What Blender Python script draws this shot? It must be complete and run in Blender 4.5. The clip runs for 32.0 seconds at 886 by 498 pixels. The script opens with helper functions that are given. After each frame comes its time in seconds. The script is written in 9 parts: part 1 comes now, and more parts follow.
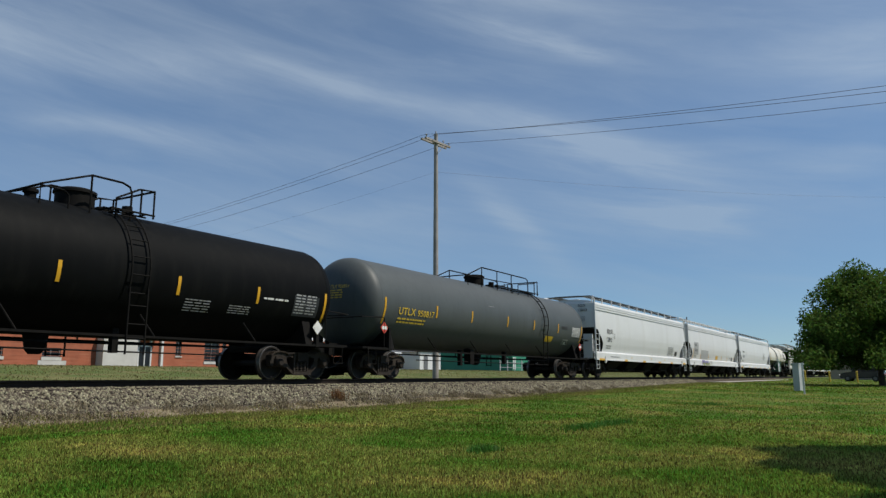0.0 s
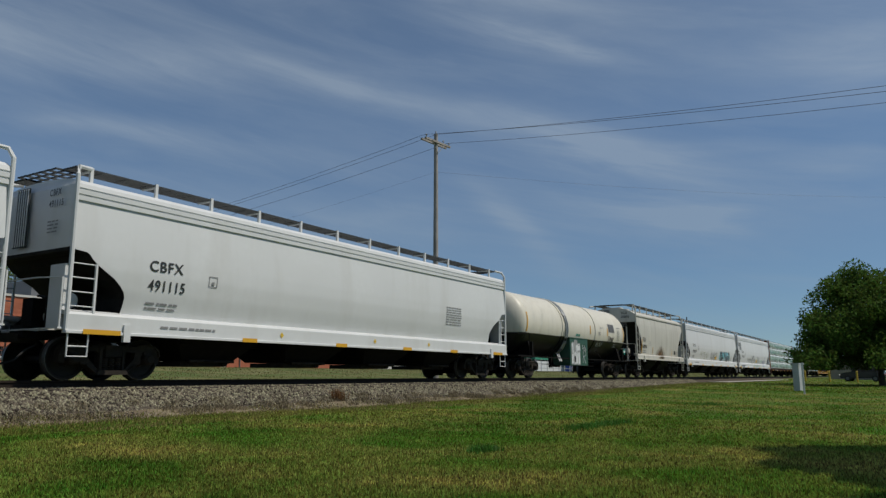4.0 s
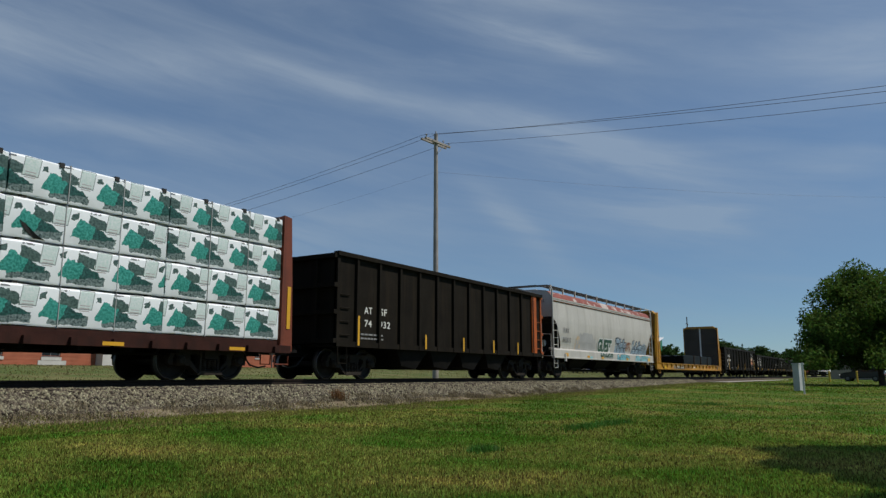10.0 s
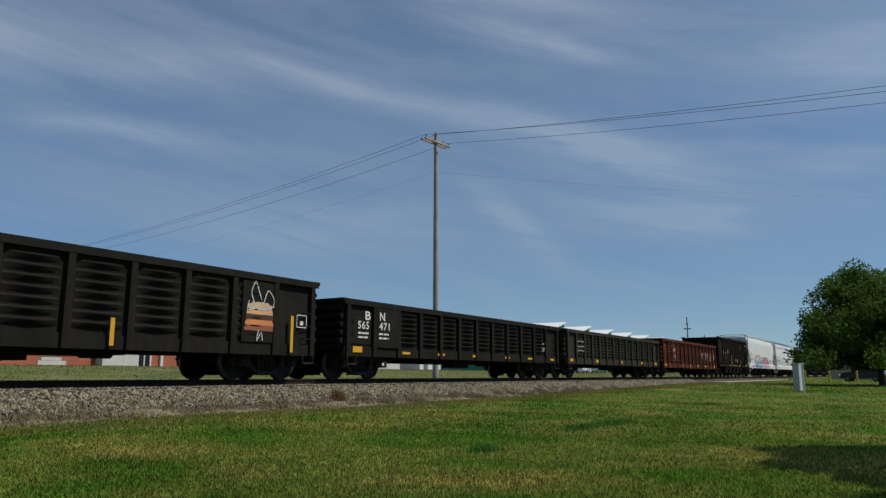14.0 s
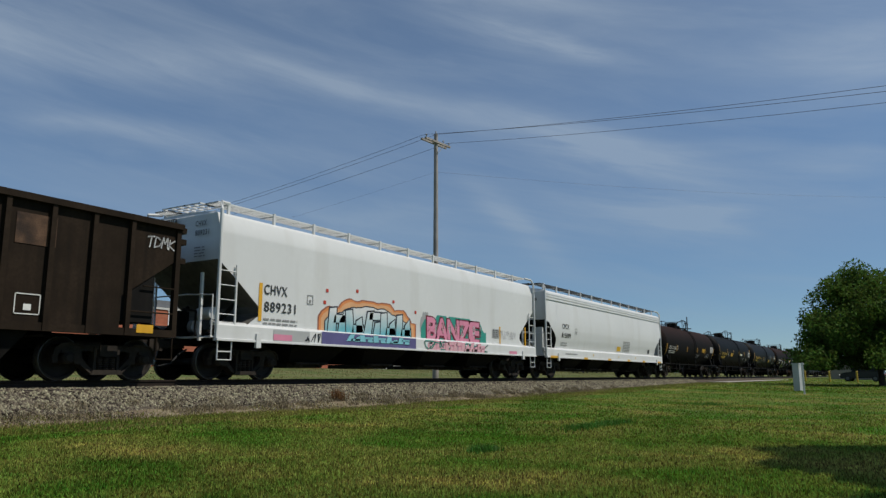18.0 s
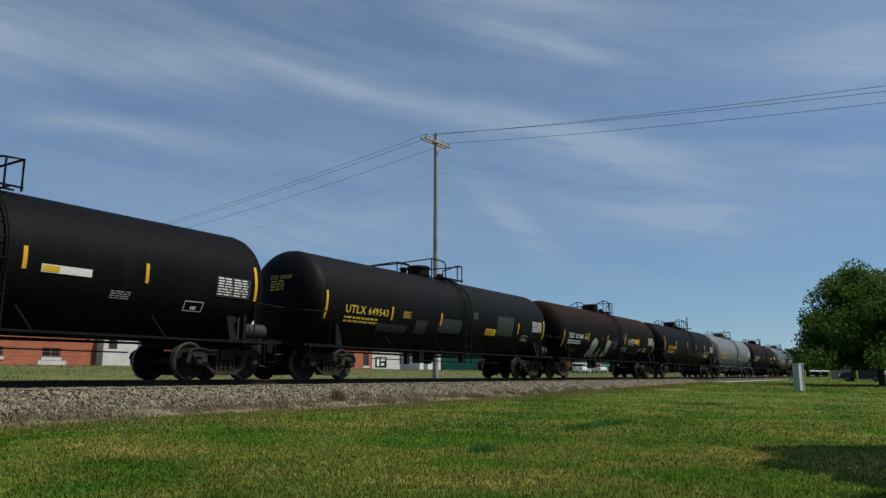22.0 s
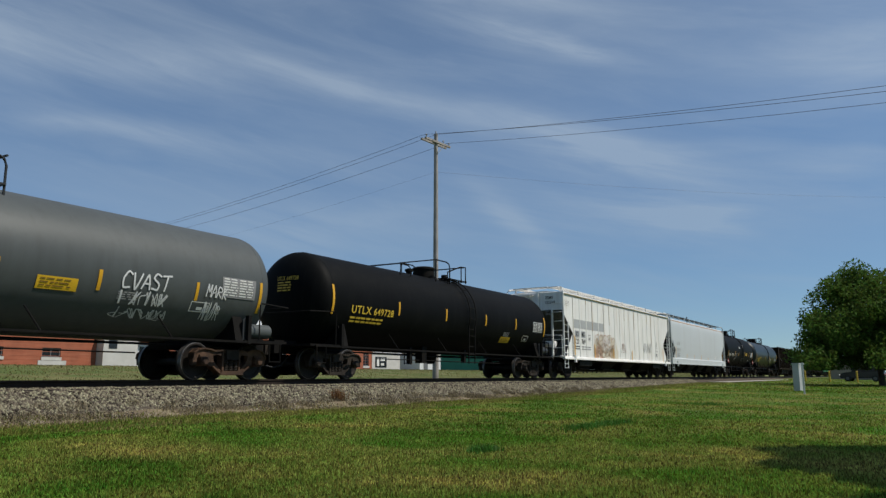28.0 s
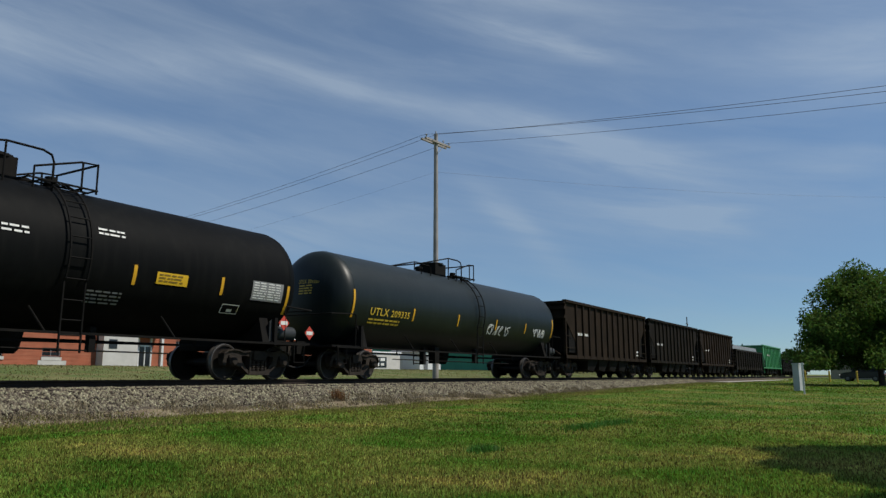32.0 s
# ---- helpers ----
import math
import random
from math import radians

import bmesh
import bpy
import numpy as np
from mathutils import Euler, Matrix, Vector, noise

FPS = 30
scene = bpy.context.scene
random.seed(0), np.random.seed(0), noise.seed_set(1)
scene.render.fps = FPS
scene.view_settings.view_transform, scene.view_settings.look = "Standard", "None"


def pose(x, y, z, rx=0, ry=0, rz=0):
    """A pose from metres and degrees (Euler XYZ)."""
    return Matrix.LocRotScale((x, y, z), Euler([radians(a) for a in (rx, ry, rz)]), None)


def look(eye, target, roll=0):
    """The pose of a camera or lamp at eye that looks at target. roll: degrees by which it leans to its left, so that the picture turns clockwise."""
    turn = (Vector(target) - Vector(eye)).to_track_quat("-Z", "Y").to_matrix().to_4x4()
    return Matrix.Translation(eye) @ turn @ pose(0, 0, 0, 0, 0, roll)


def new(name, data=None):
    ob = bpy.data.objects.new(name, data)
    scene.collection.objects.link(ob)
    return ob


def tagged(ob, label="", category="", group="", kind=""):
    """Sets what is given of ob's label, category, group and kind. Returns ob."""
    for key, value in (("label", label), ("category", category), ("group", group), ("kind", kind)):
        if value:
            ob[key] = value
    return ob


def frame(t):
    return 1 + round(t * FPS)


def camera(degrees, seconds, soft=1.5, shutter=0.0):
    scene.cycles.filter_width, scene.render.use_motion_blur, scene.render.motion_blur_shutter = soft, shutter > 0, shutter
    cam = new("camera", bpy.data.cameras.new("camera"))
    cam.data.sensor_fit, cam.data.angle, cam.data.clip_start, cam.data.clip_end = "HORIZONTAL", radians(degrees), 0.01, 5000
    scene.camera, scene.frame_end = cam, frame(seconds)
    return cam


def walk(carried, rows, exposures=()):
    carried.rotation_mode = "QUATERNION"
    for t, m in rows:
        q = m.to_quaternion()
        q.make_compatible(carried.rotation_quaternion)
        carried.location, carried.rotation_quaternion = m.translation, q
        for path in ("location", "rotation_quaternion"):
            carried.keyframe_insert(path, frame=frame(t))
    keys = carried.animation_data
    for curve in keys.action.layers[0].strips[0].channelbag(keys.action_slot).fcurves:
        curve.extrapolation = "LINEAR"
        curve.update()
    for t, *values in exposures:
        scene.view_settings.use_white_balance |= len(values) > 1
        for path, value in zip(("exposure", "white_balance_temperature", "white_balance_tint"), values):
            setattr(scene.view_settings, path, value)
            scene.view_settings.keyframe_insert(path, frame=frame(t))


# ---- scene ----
cam = camera(62.2, 32.0, soft=1.4)
TRACK_Y = 15.65
EYE = (0.0, 0.0, 0.10)
AZ, TILT = radians(58.1), radians(9.79)
AHEAD = (math.sin(AZ) * math.cos(TILT), math.cos(AZ) * math.cos(TILT), math.sin(TILT) + EYE[2])
walk(cam, [(0.0, look(EYE, AHEAD)), (32.0, look(EYE, AHEAD))], exposures=[(0.0, 0.08), (1.0, -0.05), (2.0, -0.3), (3.0, -0.32), (6.0, -0.34), (8.0, -0.32), (9.0, -0.28), (10.0, -0.2), (11.0, -0.02), (12.0, -0.1), (13.0, -0.12), (14.0, -0.14), (17.0, -0.08), (18.0, -0.15), (19.0, -0.27), (20.0, -0.27), (21.0, 0.0), (23.0, 0.0), (25.0, -0.03), (28.0, 0.0), (29.0, -0.1), (30.0, -0.31), (31.0, -0.23), (32.0, 0.0)])

# ---- light ----
SUN_EL, SUN_TO = radians(54), Vector((0.42, -0.907, 0))
world = bpy.data.worlds.new("sky")
scene.world = world
world.use_nodes = True
wn, wl = world.node_tree.nodes, world.node_tree.links
sky = wn.new("ShaderNodeTexSky")
sky.sky_type, sky.sun_disc = "NISHITA", False
sky.sun_elevation, sky.sun_rotation = SUN_EL, math.atan2(SUN_TO.x, SUN_TO.y)
sky.air_density, sky.dust_density, sky.ozone_density, sky.altitude = 0.85, 0.0, 2.6, 1500
wtc = wn.new("ShaderNodeTexCoord")


def sky_noise(scale, detail, rough, sx, sy, sz, turn, distort=0.0):
    mp = wn.new("ShaderNodeMapping")
    mp.vector_type = "TEXTURE"
    mp.inputs["Rotation"].default_value = [radians(a) for a in turn]
    mp.inputs["Scale"].default_value = (1 / sx, 1 / sy, 1 / sz)
    n = wn.new("ShaderNodeTexNoise")
    n.inputs["Scale"].default_value, n.inputs["Detail"].default_value, n.inputs["Roughness"].default_value = scale, detail, rough
    n.inputs["Distortion"].default_value = distort
    wl.new(wtc.outputs["Generated"], mp.inputs["Vector"])
    wl.new(mp.outputs["Vector"], n.inputs["Vector"])
    return n


def sky_ramp(n, lo, hi):
    r = wn.new("ShaderNodeMapRange")
    r.inputs["From Min"].default_value, r.inputs["From Max"].default_value = lo, hi
    r.interpolation_type = "SMOOTHSTEP"
    wl.new(n.outputs["Fac"], r.inputs["Value"])
    return r


c1 = sky_ramp(sky_noise(2.0, 7, 0.52, 0.8, 1.0, 4.2, (0, 15, -58), 0.35), 0.30, 0.80)
c2 = sky_ramp(sky_noise(4.5, 9, 0.6, 0.7, 1.0, 5.0, (0, 11, -58), 0.7), 0.36, 0.86)


def sky_math(op, a, b=None, c=None, clamp=False):
    x = wn.new("ShaderNodeMath")
    x.operation, x.use_clamp = op, clamp
    for i, v in enumerate((a, b, c)):
        if isinstance(v, (int, float)):
            x.inputs[i].default_value = v
        elif v is not None:
            wl.new(v, x.inputs[i])
    return x.outputs[0]


# long cirrus bands: compass bearing and height in degrees, slope, length, width, strength
BANDS = [(32, 21.6, 0.03, 11, 1.9, 0.75), (51, 20.9, -0.20, 9, 1.2, 0.85), (66, 25.6, -0.28, 8, 1.0, 1.0), (35, 16.7, -0.05, 9, 1.0, 0.75), (71, 16.6, -0.26, 9, 1.5, 1.25),
         (76, 12.0, -0.10, 6, 1.1, 1.0), (87, 14.0, -0.10, 5, 1.4, 0.70), (64, 11.5, -0.75, 3.5, 1.3, 0.75), (47, 10.6, -0.03, 10, 1.6, 0.60), (89, 21.5, 0.0, 7, 2.8, 0.55), (24, 23.5, 0.1, 5, 2.5, 0.55),
         (58, 30.0, -0.2, 14, 2.4, 0.6), (20, 30.0, 0.1, 12, 2.4, 0.6), (110, 20.0, 0.1, 12, 3.0, 0.6), (70, 13.5, -0.10, 13, 3.6, 0.40)]
sdir = wn.new("ShaderNodeSeparateXYZ")
wl.new(wtc.outputs["Generated"], sdir.inputs[0])
wisp, warp = sky_noise(5.0, 8, 0.6, 0.7, 1.0, 6.0, (0, 11, -58), 0.6), sky_noise(2.6, 4, 0.5, 1.0, 1.0, 2.0, (0, 0, 0))
bearing = sky_math("MULTIPLY", sky_math("ARCTAN2", sdir.outputs["X"], sdir.outputs["Y"]), 57.296)
height = sky_math("MULTIPLY_ADD", sky_math("ARCSINE", sdir.outputs["Z"]), 57.296, sky_math("MULTIPLY_ADD", warp.outputs["Fac"], 5.0, -2.5))
total = None
for az0, el0, slope, reach, wide, amp in BANDS:
    d = sky_math("SUBTRACT", bearing, az0)
    e = sky_math("DIVIDE", sky_math("SUBTRACT", sky_math("MULTIPLY_ADD", d, -slope, height), el0), wide)
    d = sky_math("DIVIDE", d, reach)
    bell = sky_math("EXPONENT", sky_math("MULTIPLY", sky_math("MULTIPLY_ADD", d, d, sky_math("MULTIPLY", e, e)), -1.0))
    total = sky_math("MULTIPLY", bell, amp) if total is None else sky_math("MULTIPLY_ADD", bell, amp, total)
torn = sky_math("MULTIPLY", total, sky_math("MULTIPLY_ADD", wisp.outputs["Fac"], 3.0, -0.66))
loose = sky_math("MULTIPLY_ADD", c2.outputs["Result"], 0.30, sky_math("MULTIPLY_ADD", c1.outputs["Result"], 0.40, 0.14))
cfac = wn.new("ShaderNodeMath")
cfac.operation = "MULTIPLY"
wl.new(sky_math("MULTIPLY_ADD", torn, 0.66, loose, True), cfac.inputs[0])
cfac.inputs[1].default_value = 0.46
cmix = wn.new("ShaderNodeMix")
cmix.data_type = "RGBA"
wl.new(cfac.outputs[0], cmix.inputs["Factor"])
tint = wn.new("ShaderNodeMix")
tint.data_type, tint.blend_type = "RGBA", "MULTIPLY"
tint.inputs["Factor"].default_value = 1.0
tint.inputs["B"].default_value = (0.875, 1.0, 1.01, 1)
wl.new(sky.outputs["Color"], tint.inputs["A"])
wl.new(tint.outputs["Result"], cmix.inputs["A"])
cmix.inputs["B"].default_value = (4.6, 5.4, 6.15, 1)
# the sky deepens a little towards the horizon
wsep, wgrad, wmul, wcol = wn.new("ShaderNodeSeparateXYZ"), wn.new("ShaderNodeMapRange"), wn.new("ShaderNodeVectorMath"), wn.new("ShaderNodeMix")
wl.new(wtc.outputs["Generated"], wsep.inputs[0])
wl.new(wsep.outputs["Z"], wgrad.inputs["Value"])
for key, v in (("From Min", 0.0), ("From Max", 0.34), ("To Min", 0.0), ("To Max", 1.0)):
    wgrad.inputs[key].default_value = v
wmul.operation, wcol.data_type = "MULTIPLY", "RGBA"
wcol.inputs["A"].default_value, wcol.inputs["B"].default_value = (0.60, 0.65, 0.70, 1), (1, 1, 1, 1)
wl.new(cmix.outputs["Result"], wmul.inputs[0])
wl.new(wgrad.outputs["Result"], wcol.inputs["Factor"])
wl.new(wcol.outputs["Result"], wmul.inputs[1])
wl.new(wmul.outputs["Vector"], wn["Background"].inputs["Color"])
wn["Background"].inputs["Strength"].default_value = 0.106

sun = new("sun", bpy.data.lights.new("sun", "SUN"))
sun.data.energy, sun.data.angle, sun.data.color = 4.3, radians(0.6), (1.0, 0.94, 0.84)
sun.matrix_world = look((0, 0, 60), Vector((0, 0, 60)) - (SUN_TO * math.cos(SUN_EL) + Vector((0, 0, math.sin(SUN_EL)))))


# ---- materials ----
def mat(name, rgb, rough=0.6, metal=0.0, var=0.18, scale=2.0, bump=0.0, bump_scale=40.0, streak=None, amount=0.0,
        streak_scale=(5.0, 5.0, 0.35), alt=None, alt_scale=0.6, alt_cut=(0.45, 0.6), island=0.0, spec=0.4, thin=0.0):
    """A painted or natural surface: base colour varied at two scales, streaks of grime or rust, fine bump."""
    m = bpy.data.materials.new(name)
    m.use_nodes = True
    n, l = m.node_tree.nodes, m.node_tree.links
    b = n["Principled BSDF"]
    b.inputs["Roughness"].default_value, b.inputs["Metallic"].default_value, b.inputs["Specular IOR Level"].default_value = rough, metal, spec
    tc = n.new("ShaderNodeTexCoord")

    def tex(s, detail=5.0, stretch=None):
        t = n.new("ShaderNodeTexNoise")
        t.inputs["Scale"].default_value, t.inputs["Detail"].default_value = s, detail
        if stretch:
            mp = n.new("ShaderNodeMapping")
            mp.inputs["Scale"].default_value = stretch
            l.new(tc.outputs["Object"], mp.inputs["Vector"])
            l.new(mp.outputs["Vector"], t.inputs["Vector"])
        else:
            l.new(tc.outputs["Object"], t.inputs["Vector"])
        return t.outputs["Fac"]

    def ranged(v, lo, hi, a=0.0, z=1.0):
        r = n.new("ShaderNodeMapRange")
        for k, x in zip(("From Min", "From Max", "To Min", "To Max"), (lo, hi, a, z)):
            r.inputs[k].default_value = x
        l.new(v, r.inputs["Value"])
        return r.outputs["Result"]

    def mixed(f, a, c):
        x = n.new("ShaderNodeMix")
        x.data_type = "RGBA"
        l.new(f, x.inputs["Factor"])
        for key, val in (("A", a), ("B", c)):
            if isinstance(val, tuple):
                x.inputs[key].default_value = (*val, 1)
            else:
                l.new(val, x.inputs[key])
        return x.outputs["Result"]

    lo, hi = tuple(c * (1 - var) for c in rgb), tuple(min(1, c * (1 + var)) for c in rgb)
    col = mixed(ranged(tex(scale), 0.3, 0.7), lo, hi)
    if alt:
        col = mixed(ranged(tex(alt_scale, 6), *alt_cut), col, alt)
    if var:
        fine = mixed(ranged(tex(scale * 13), 0.35, 0.65, 0, 0.5), col, lo)
        col = fine
    if streak:
        col = mixed(ranged(tex(1.0, 4, streak_scale), 0.5, 0.72, 0, amount), col, streak)
    if island:
        g = n.new("ShaderNodeNewGeometry")
        hsv = n.new("ShaderNodeHueSaturation")
        l.new(ranged(g.outputs["Random Per Island"], 0, 1, 1 - island, 1 + island), hsv.inputs["Value"])
        l.new(ranged(g.outputs["Random Per Island"], 0, 1, 0.5 - island * 0.06, 0.5 + island * 0.05), hsv.inputs["Hue"])
        l.new(col, hsv.inputs["Color"])
        col = hsv.outputs["Color"]
    l.new(col, b.inputs["Base Color"])
    if thin:
        # light that shines through a thin blade or leaf
        tr, mx = n.new("ShaderNodeBsdfTranslucent"), n.new("ShaderNodeMixShader")
        l.new(col, tr.inputs["Color"])
        mx.inputs[0].default_value = thin
        l.new(b.outputs[0], mx.inputs[1])
        l.new(tr.outputs[0], mx.inputs[2])
        l.new(mx.outputs[0], n["Material Output"].inputs["Surface"])
    if bump:
        bp = n.new("ShaderNodeBump")
        bp.inputs["Strength"].default_value, bp.inputs["Distance"].default_value = bump, 0.02
        l.new(tex(bump_scale, 4), bp.inputs["Height"])
        l.new(bp.outputs["Normal"], b.inputs["Normal"])
    return m


GRIME = (0.16, 0.13, 0.10)
M = dict(
    white=mat("white_paint", (0.60, 0.61, 0.605), 0.45, var=0.04, scale=0.5, streak=(0.45, 0.44, 0.41), amount=0.3, streak_scale=(1.6, 1.6, 0.3)),
    pale=mat("pale_grey_paint", (0.49, 0.525, 0.535), 0.5, var=0.04, scale=0.5, streak=(0.36, 0.36, 0.35), amount=0.25, streak_scale=(1.6, 1.6, 0.3)),
    cream=mat("cream_paint", (0.72, 0.68, 0.58), 0.4, var=0.05, scale=0.8, streak=(0.42, 0.38, 0.30), amount=0.25),
    tilx=mat("dirty_grey_paint", (0.51, 0.495, 0.44), 0.55, var=0.08, scale=0.6, streak=(0.25, 0.22, 0.17), amount=0.35, streak_scale=(2.5, 2.5, 0.3)),
    furx=mat("weathered_grey_paint", (0.45, 0.44, 0.41), 0.6, var=0.10, scale=0.7, streak=(0.25, 0.23, 0.20), amount=0.4, streak_scale=(2.5, 2.5, 0.3)),
    ribwhite=mat("old_white_paint", (0.72, 0.715, 0.685), 0.55, var=0.06, scale=0.7, streak=(0.36, 0.27, 0.18), amount=0.3),
    black=mat("black_tank_paint", (0.0042, 0.0046, 0.0047), 0.6, var=0.25, scale=0.7, streak=(0.010, 0.010, 0.009), amount=0.45, spec=0.06),
    patchy=mat("patched_black_paint", (0.0045, 0.005, 0.0052), 0.6, var=0.25, scale=0.7, streak=(0.013, 0.013, 0.013), amount=0.4, spec=0.09),
    green_black=mat("dark_green_tank_paint", (0.009, 0.0135, 0.0125), 0.42, var=0.2, scale=0.7, streak=(0.025, 0.03, 0.028), amount=0.3, spec=0.28),
    grey=mat("grey_tank_paint", (0.072, 0.081, 0.081), 0.5, var=0.1, scale=0.7, streak=(0.05, 0.053, 0.053), amount=0.4, spec=0.25),
    ltgrey=mat("light_grey_tank_paint", (0.135, 0.15, 0.153), 0.5, var=0.1, scale=0.7, streak=(0.07, 0.075, 0.075), amount=0.4, spec=0.25),
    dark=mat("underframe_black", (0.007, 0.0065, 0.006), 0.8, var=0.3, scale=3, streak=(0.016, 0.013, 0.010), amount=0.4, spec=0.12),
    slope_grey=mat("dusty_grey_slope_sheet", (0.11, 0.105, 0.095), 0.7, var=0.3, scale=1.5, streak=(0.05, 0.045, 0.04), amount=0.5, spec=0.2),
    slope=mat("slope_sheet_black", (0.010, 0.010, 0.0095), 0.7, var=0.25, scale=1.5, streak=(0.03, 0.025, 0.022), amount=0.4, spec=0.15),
    truck=mat("truck_casting", (0.034, 0.026, 0.019), 0.8, var=0.5, scale=5, bump=0.2, spec=0.25, alt=(0.014, 0.011, 0.009), alt_scale=2.0, alt_cut=(0.45, 0.62)),
    rusty=mat("rusty_casting", (0.085, 0.047, 0.027), 0.8, var=0.5, scale=4, bump=0.25, spec=0.3, alt=(0.022, 0.013, 0.009), alt_scale=2.2, alt_cut=(0.46, 0.62)),
    wheel=mat("wheel_steel", (0.020, 0.0165, 0.014), 0.65, 0.1, var=0.35, scale=6, spec=0.25),
    tread=mat("worn_wheel_tread", (0.13, 0.125, 0.12), 0.4, 0.6, var=0.2, scale=9),
    gon=mat("gondola_black", (0.0135, 0.0125, 0.0105), 0.75, var=0.3, scale=1.5, streak=(0.03, 0.021, 0.015), amount=0.5, spec=0.1),
    gon_green=mat("gondola_weathered", (0.026, 0.024, 0.017), 0.65, var=0.35, scale=1.5, streak=(0.07, 0.04, 0.02), amount=0.6, spec=0.2),
    gon_red=mat("gondola_oxide_red", (0.115, 0.029, 0.0155), 0.75, spec=0.1, var=0.3, scale=1.2, streak=(0.035, 0.024, 0.02), amount=0.6,
                alt=(0.022, 0.013, 0.010), alt_scale=1.5, alt_cut=(0.5, 0.62)),
    coal=mat("coal_car_black", (0.0125, 0.0105, 0.0078), 0.8, var=0.35, scale=1.2, streak=(0.026, 0.019, 0.012), amount=0.5, spec=0.08),
    coal_brown=mat("coal_car_brown", (0.023, 0.0158, 0.0105), 0.8, var=0.35, scale=1.2, streak=(0.010, 0.008, 0.006), amount=0.6, spec=0.08),
    orange=mat("orange_rusty_paint", (0.38, 0.082, 0.012), 0.6, var=0.25, scale=3, streak=(0.08, 0.04, 0.025), amount=0.5),
    yellow=mat("yellow_car_paint", (0.50, 0.255, 0.022), 0.5, var=0.2, scale=1.5, streak=(0.16, 0.075, 0.025), amount=0.75, alt=(0.33, 0.15, 0.02), alt_scale=1.3, alt_cut=(0.5, 0.66)),
    # a darker red than the bulkheads, for deck, side sills and stake pockets
    oxide_dark=mat("dark_red_deck", (0.040, 0.014, 0.010), 0.7, var=0.35, scale=2, streak=(0.02, 0.010, 0.008), amount=0.6, spec=0.15),
    oxide=mat("centre_beam_red", (0.155, 0.036, 0.016), 0.6, var=0.3, scale=1.5, streak=(0.05, 0.018, 0.012), amount=0.6),
    green_car=mat("green_car_paint", (0.035, 0.20, 0.07), 0.5, var=0.15, scale=1.5),
    strip=mat("yellow_reflector", (0.62, 0.33, 0.02), 0.4, var=0.08, scale=6),
    amber=mat("amber_panel", (0.66, 0.40, 0.02), 0.45, var=0.1, scale=5),
    letter_black=mat("black_lettering", (0.03, 0.03, 0.03), 0.5, var=0.2),
    letter_white=mat("white_lettering", (0.66, 0.66, 0.63), 0.55, var=0.12, scale=8),
    letter_yellow=mat("yellow_lettering", (0.62, 0.42, 0.04), 0.5, var=0.15, scale=8),
    letter_olive=mat("dull_brown_lettering", (0.20, 0.12, 0.02), 0.6, var=0.1), g_silver=mat("spray_silver", (0.36, 0.36, 0.35), 0.45, 0.2, var=0.25, scale=1.6), letter_faint=mat("faded_grey_lettering", (0.36, 0.36, 0.36), 0.6, var=0.1), chalk=mat("faint_chalk", (0.13, 0.13, 0.125), 0.8, var=0.3, scale=6),
    letter_grey=mat("grey_lettering", (0.22, 0.22, 0.22), 0.6, var=0.1),
    letter_red=mat("red_lettering", (0.45, 0.05, 0.03), 0.55, var=0.15),
    patch=mat("grey_paint_patch", (0.36, 0.37, 0.37), 0.6, var=0.06),
    patch_dark=mat("dark_paint_patch", (0.030, 0.033, 0.036), 0.55, var=0.12, spec=0.2),
    grating=mat("running_board_grating", (0.05, 0.054, 0.054), 0.6, 0.3, var=0.2, scale=6),
    red_roof=mat("flaked_red_roof", (0.23, 0.062, 0.045), 0.7, var=0.25, scale=2.5, alt=(0.50, 0.46, 0.42), alt_scale=1.1, alt_cut=(0.54, 0.58)),
    galv=mat("galvanised_steel", (0.34, 0.35, 0.35), 0.5, 0.5, var=0.15, scale=4),
    wood=mat("dark_plank", (0.060, 0.051, 0.041), 0.85, var=0.3, scale=1.0, streak=(0.09, 0.08, 0.07), amount=0.5, streak_scale=(1.0, 0.6, 14.0)),
    rust_run=mat("rust_run", (0.40, 0.27, 0.16), 0.8, var=0.3, scale=5),
    stain=mat("rust_stain", (0.10, 0.062, 0.032), 0.8, var=0.3, scale=5),
    steel_load=mat("dark_steel_section", (0.009, 0.0095, 0.011), 0.5, 0.0, var=0.25, scale=2, spec=0.3),
    g_blue=mat("spray_light_blue", (0.20, 0.48, 0.56), 0.5, var=0.1), g_teal=mat("spray_teal", (0.03, 0.25, 0.20), 0.5, var=0.1),
    g_black=mat("spray_black", (0.02, 0.025, 0.035), 0.5, var=0.1), g_white=mat("spray_white", (0.62, 0.63, 0.63), 0.5, var=0.1),
    g_pink=mat("spray_pink", (0.60, 0.22, 0.32), 0.5, var=0.1), g_purple=mat("spray_purple", (0.10, 0.09, 0.22), 0.5, var=0.1),
    g_peach=mat("spray_peach", (0.62, 0.34, 0.17), 0.5, var=0.12), g_tan=mat("spray_tan", (0.50, 0.38, 0.25), 0.5, var=0.15), g_orange=mat("spray_orange", (0.60, 0.22, 0.07), 0.5, var=0.1), g_grey=mat("spray_grey", (0.30, 0.31, 0.31), 0.5, var=0.1),
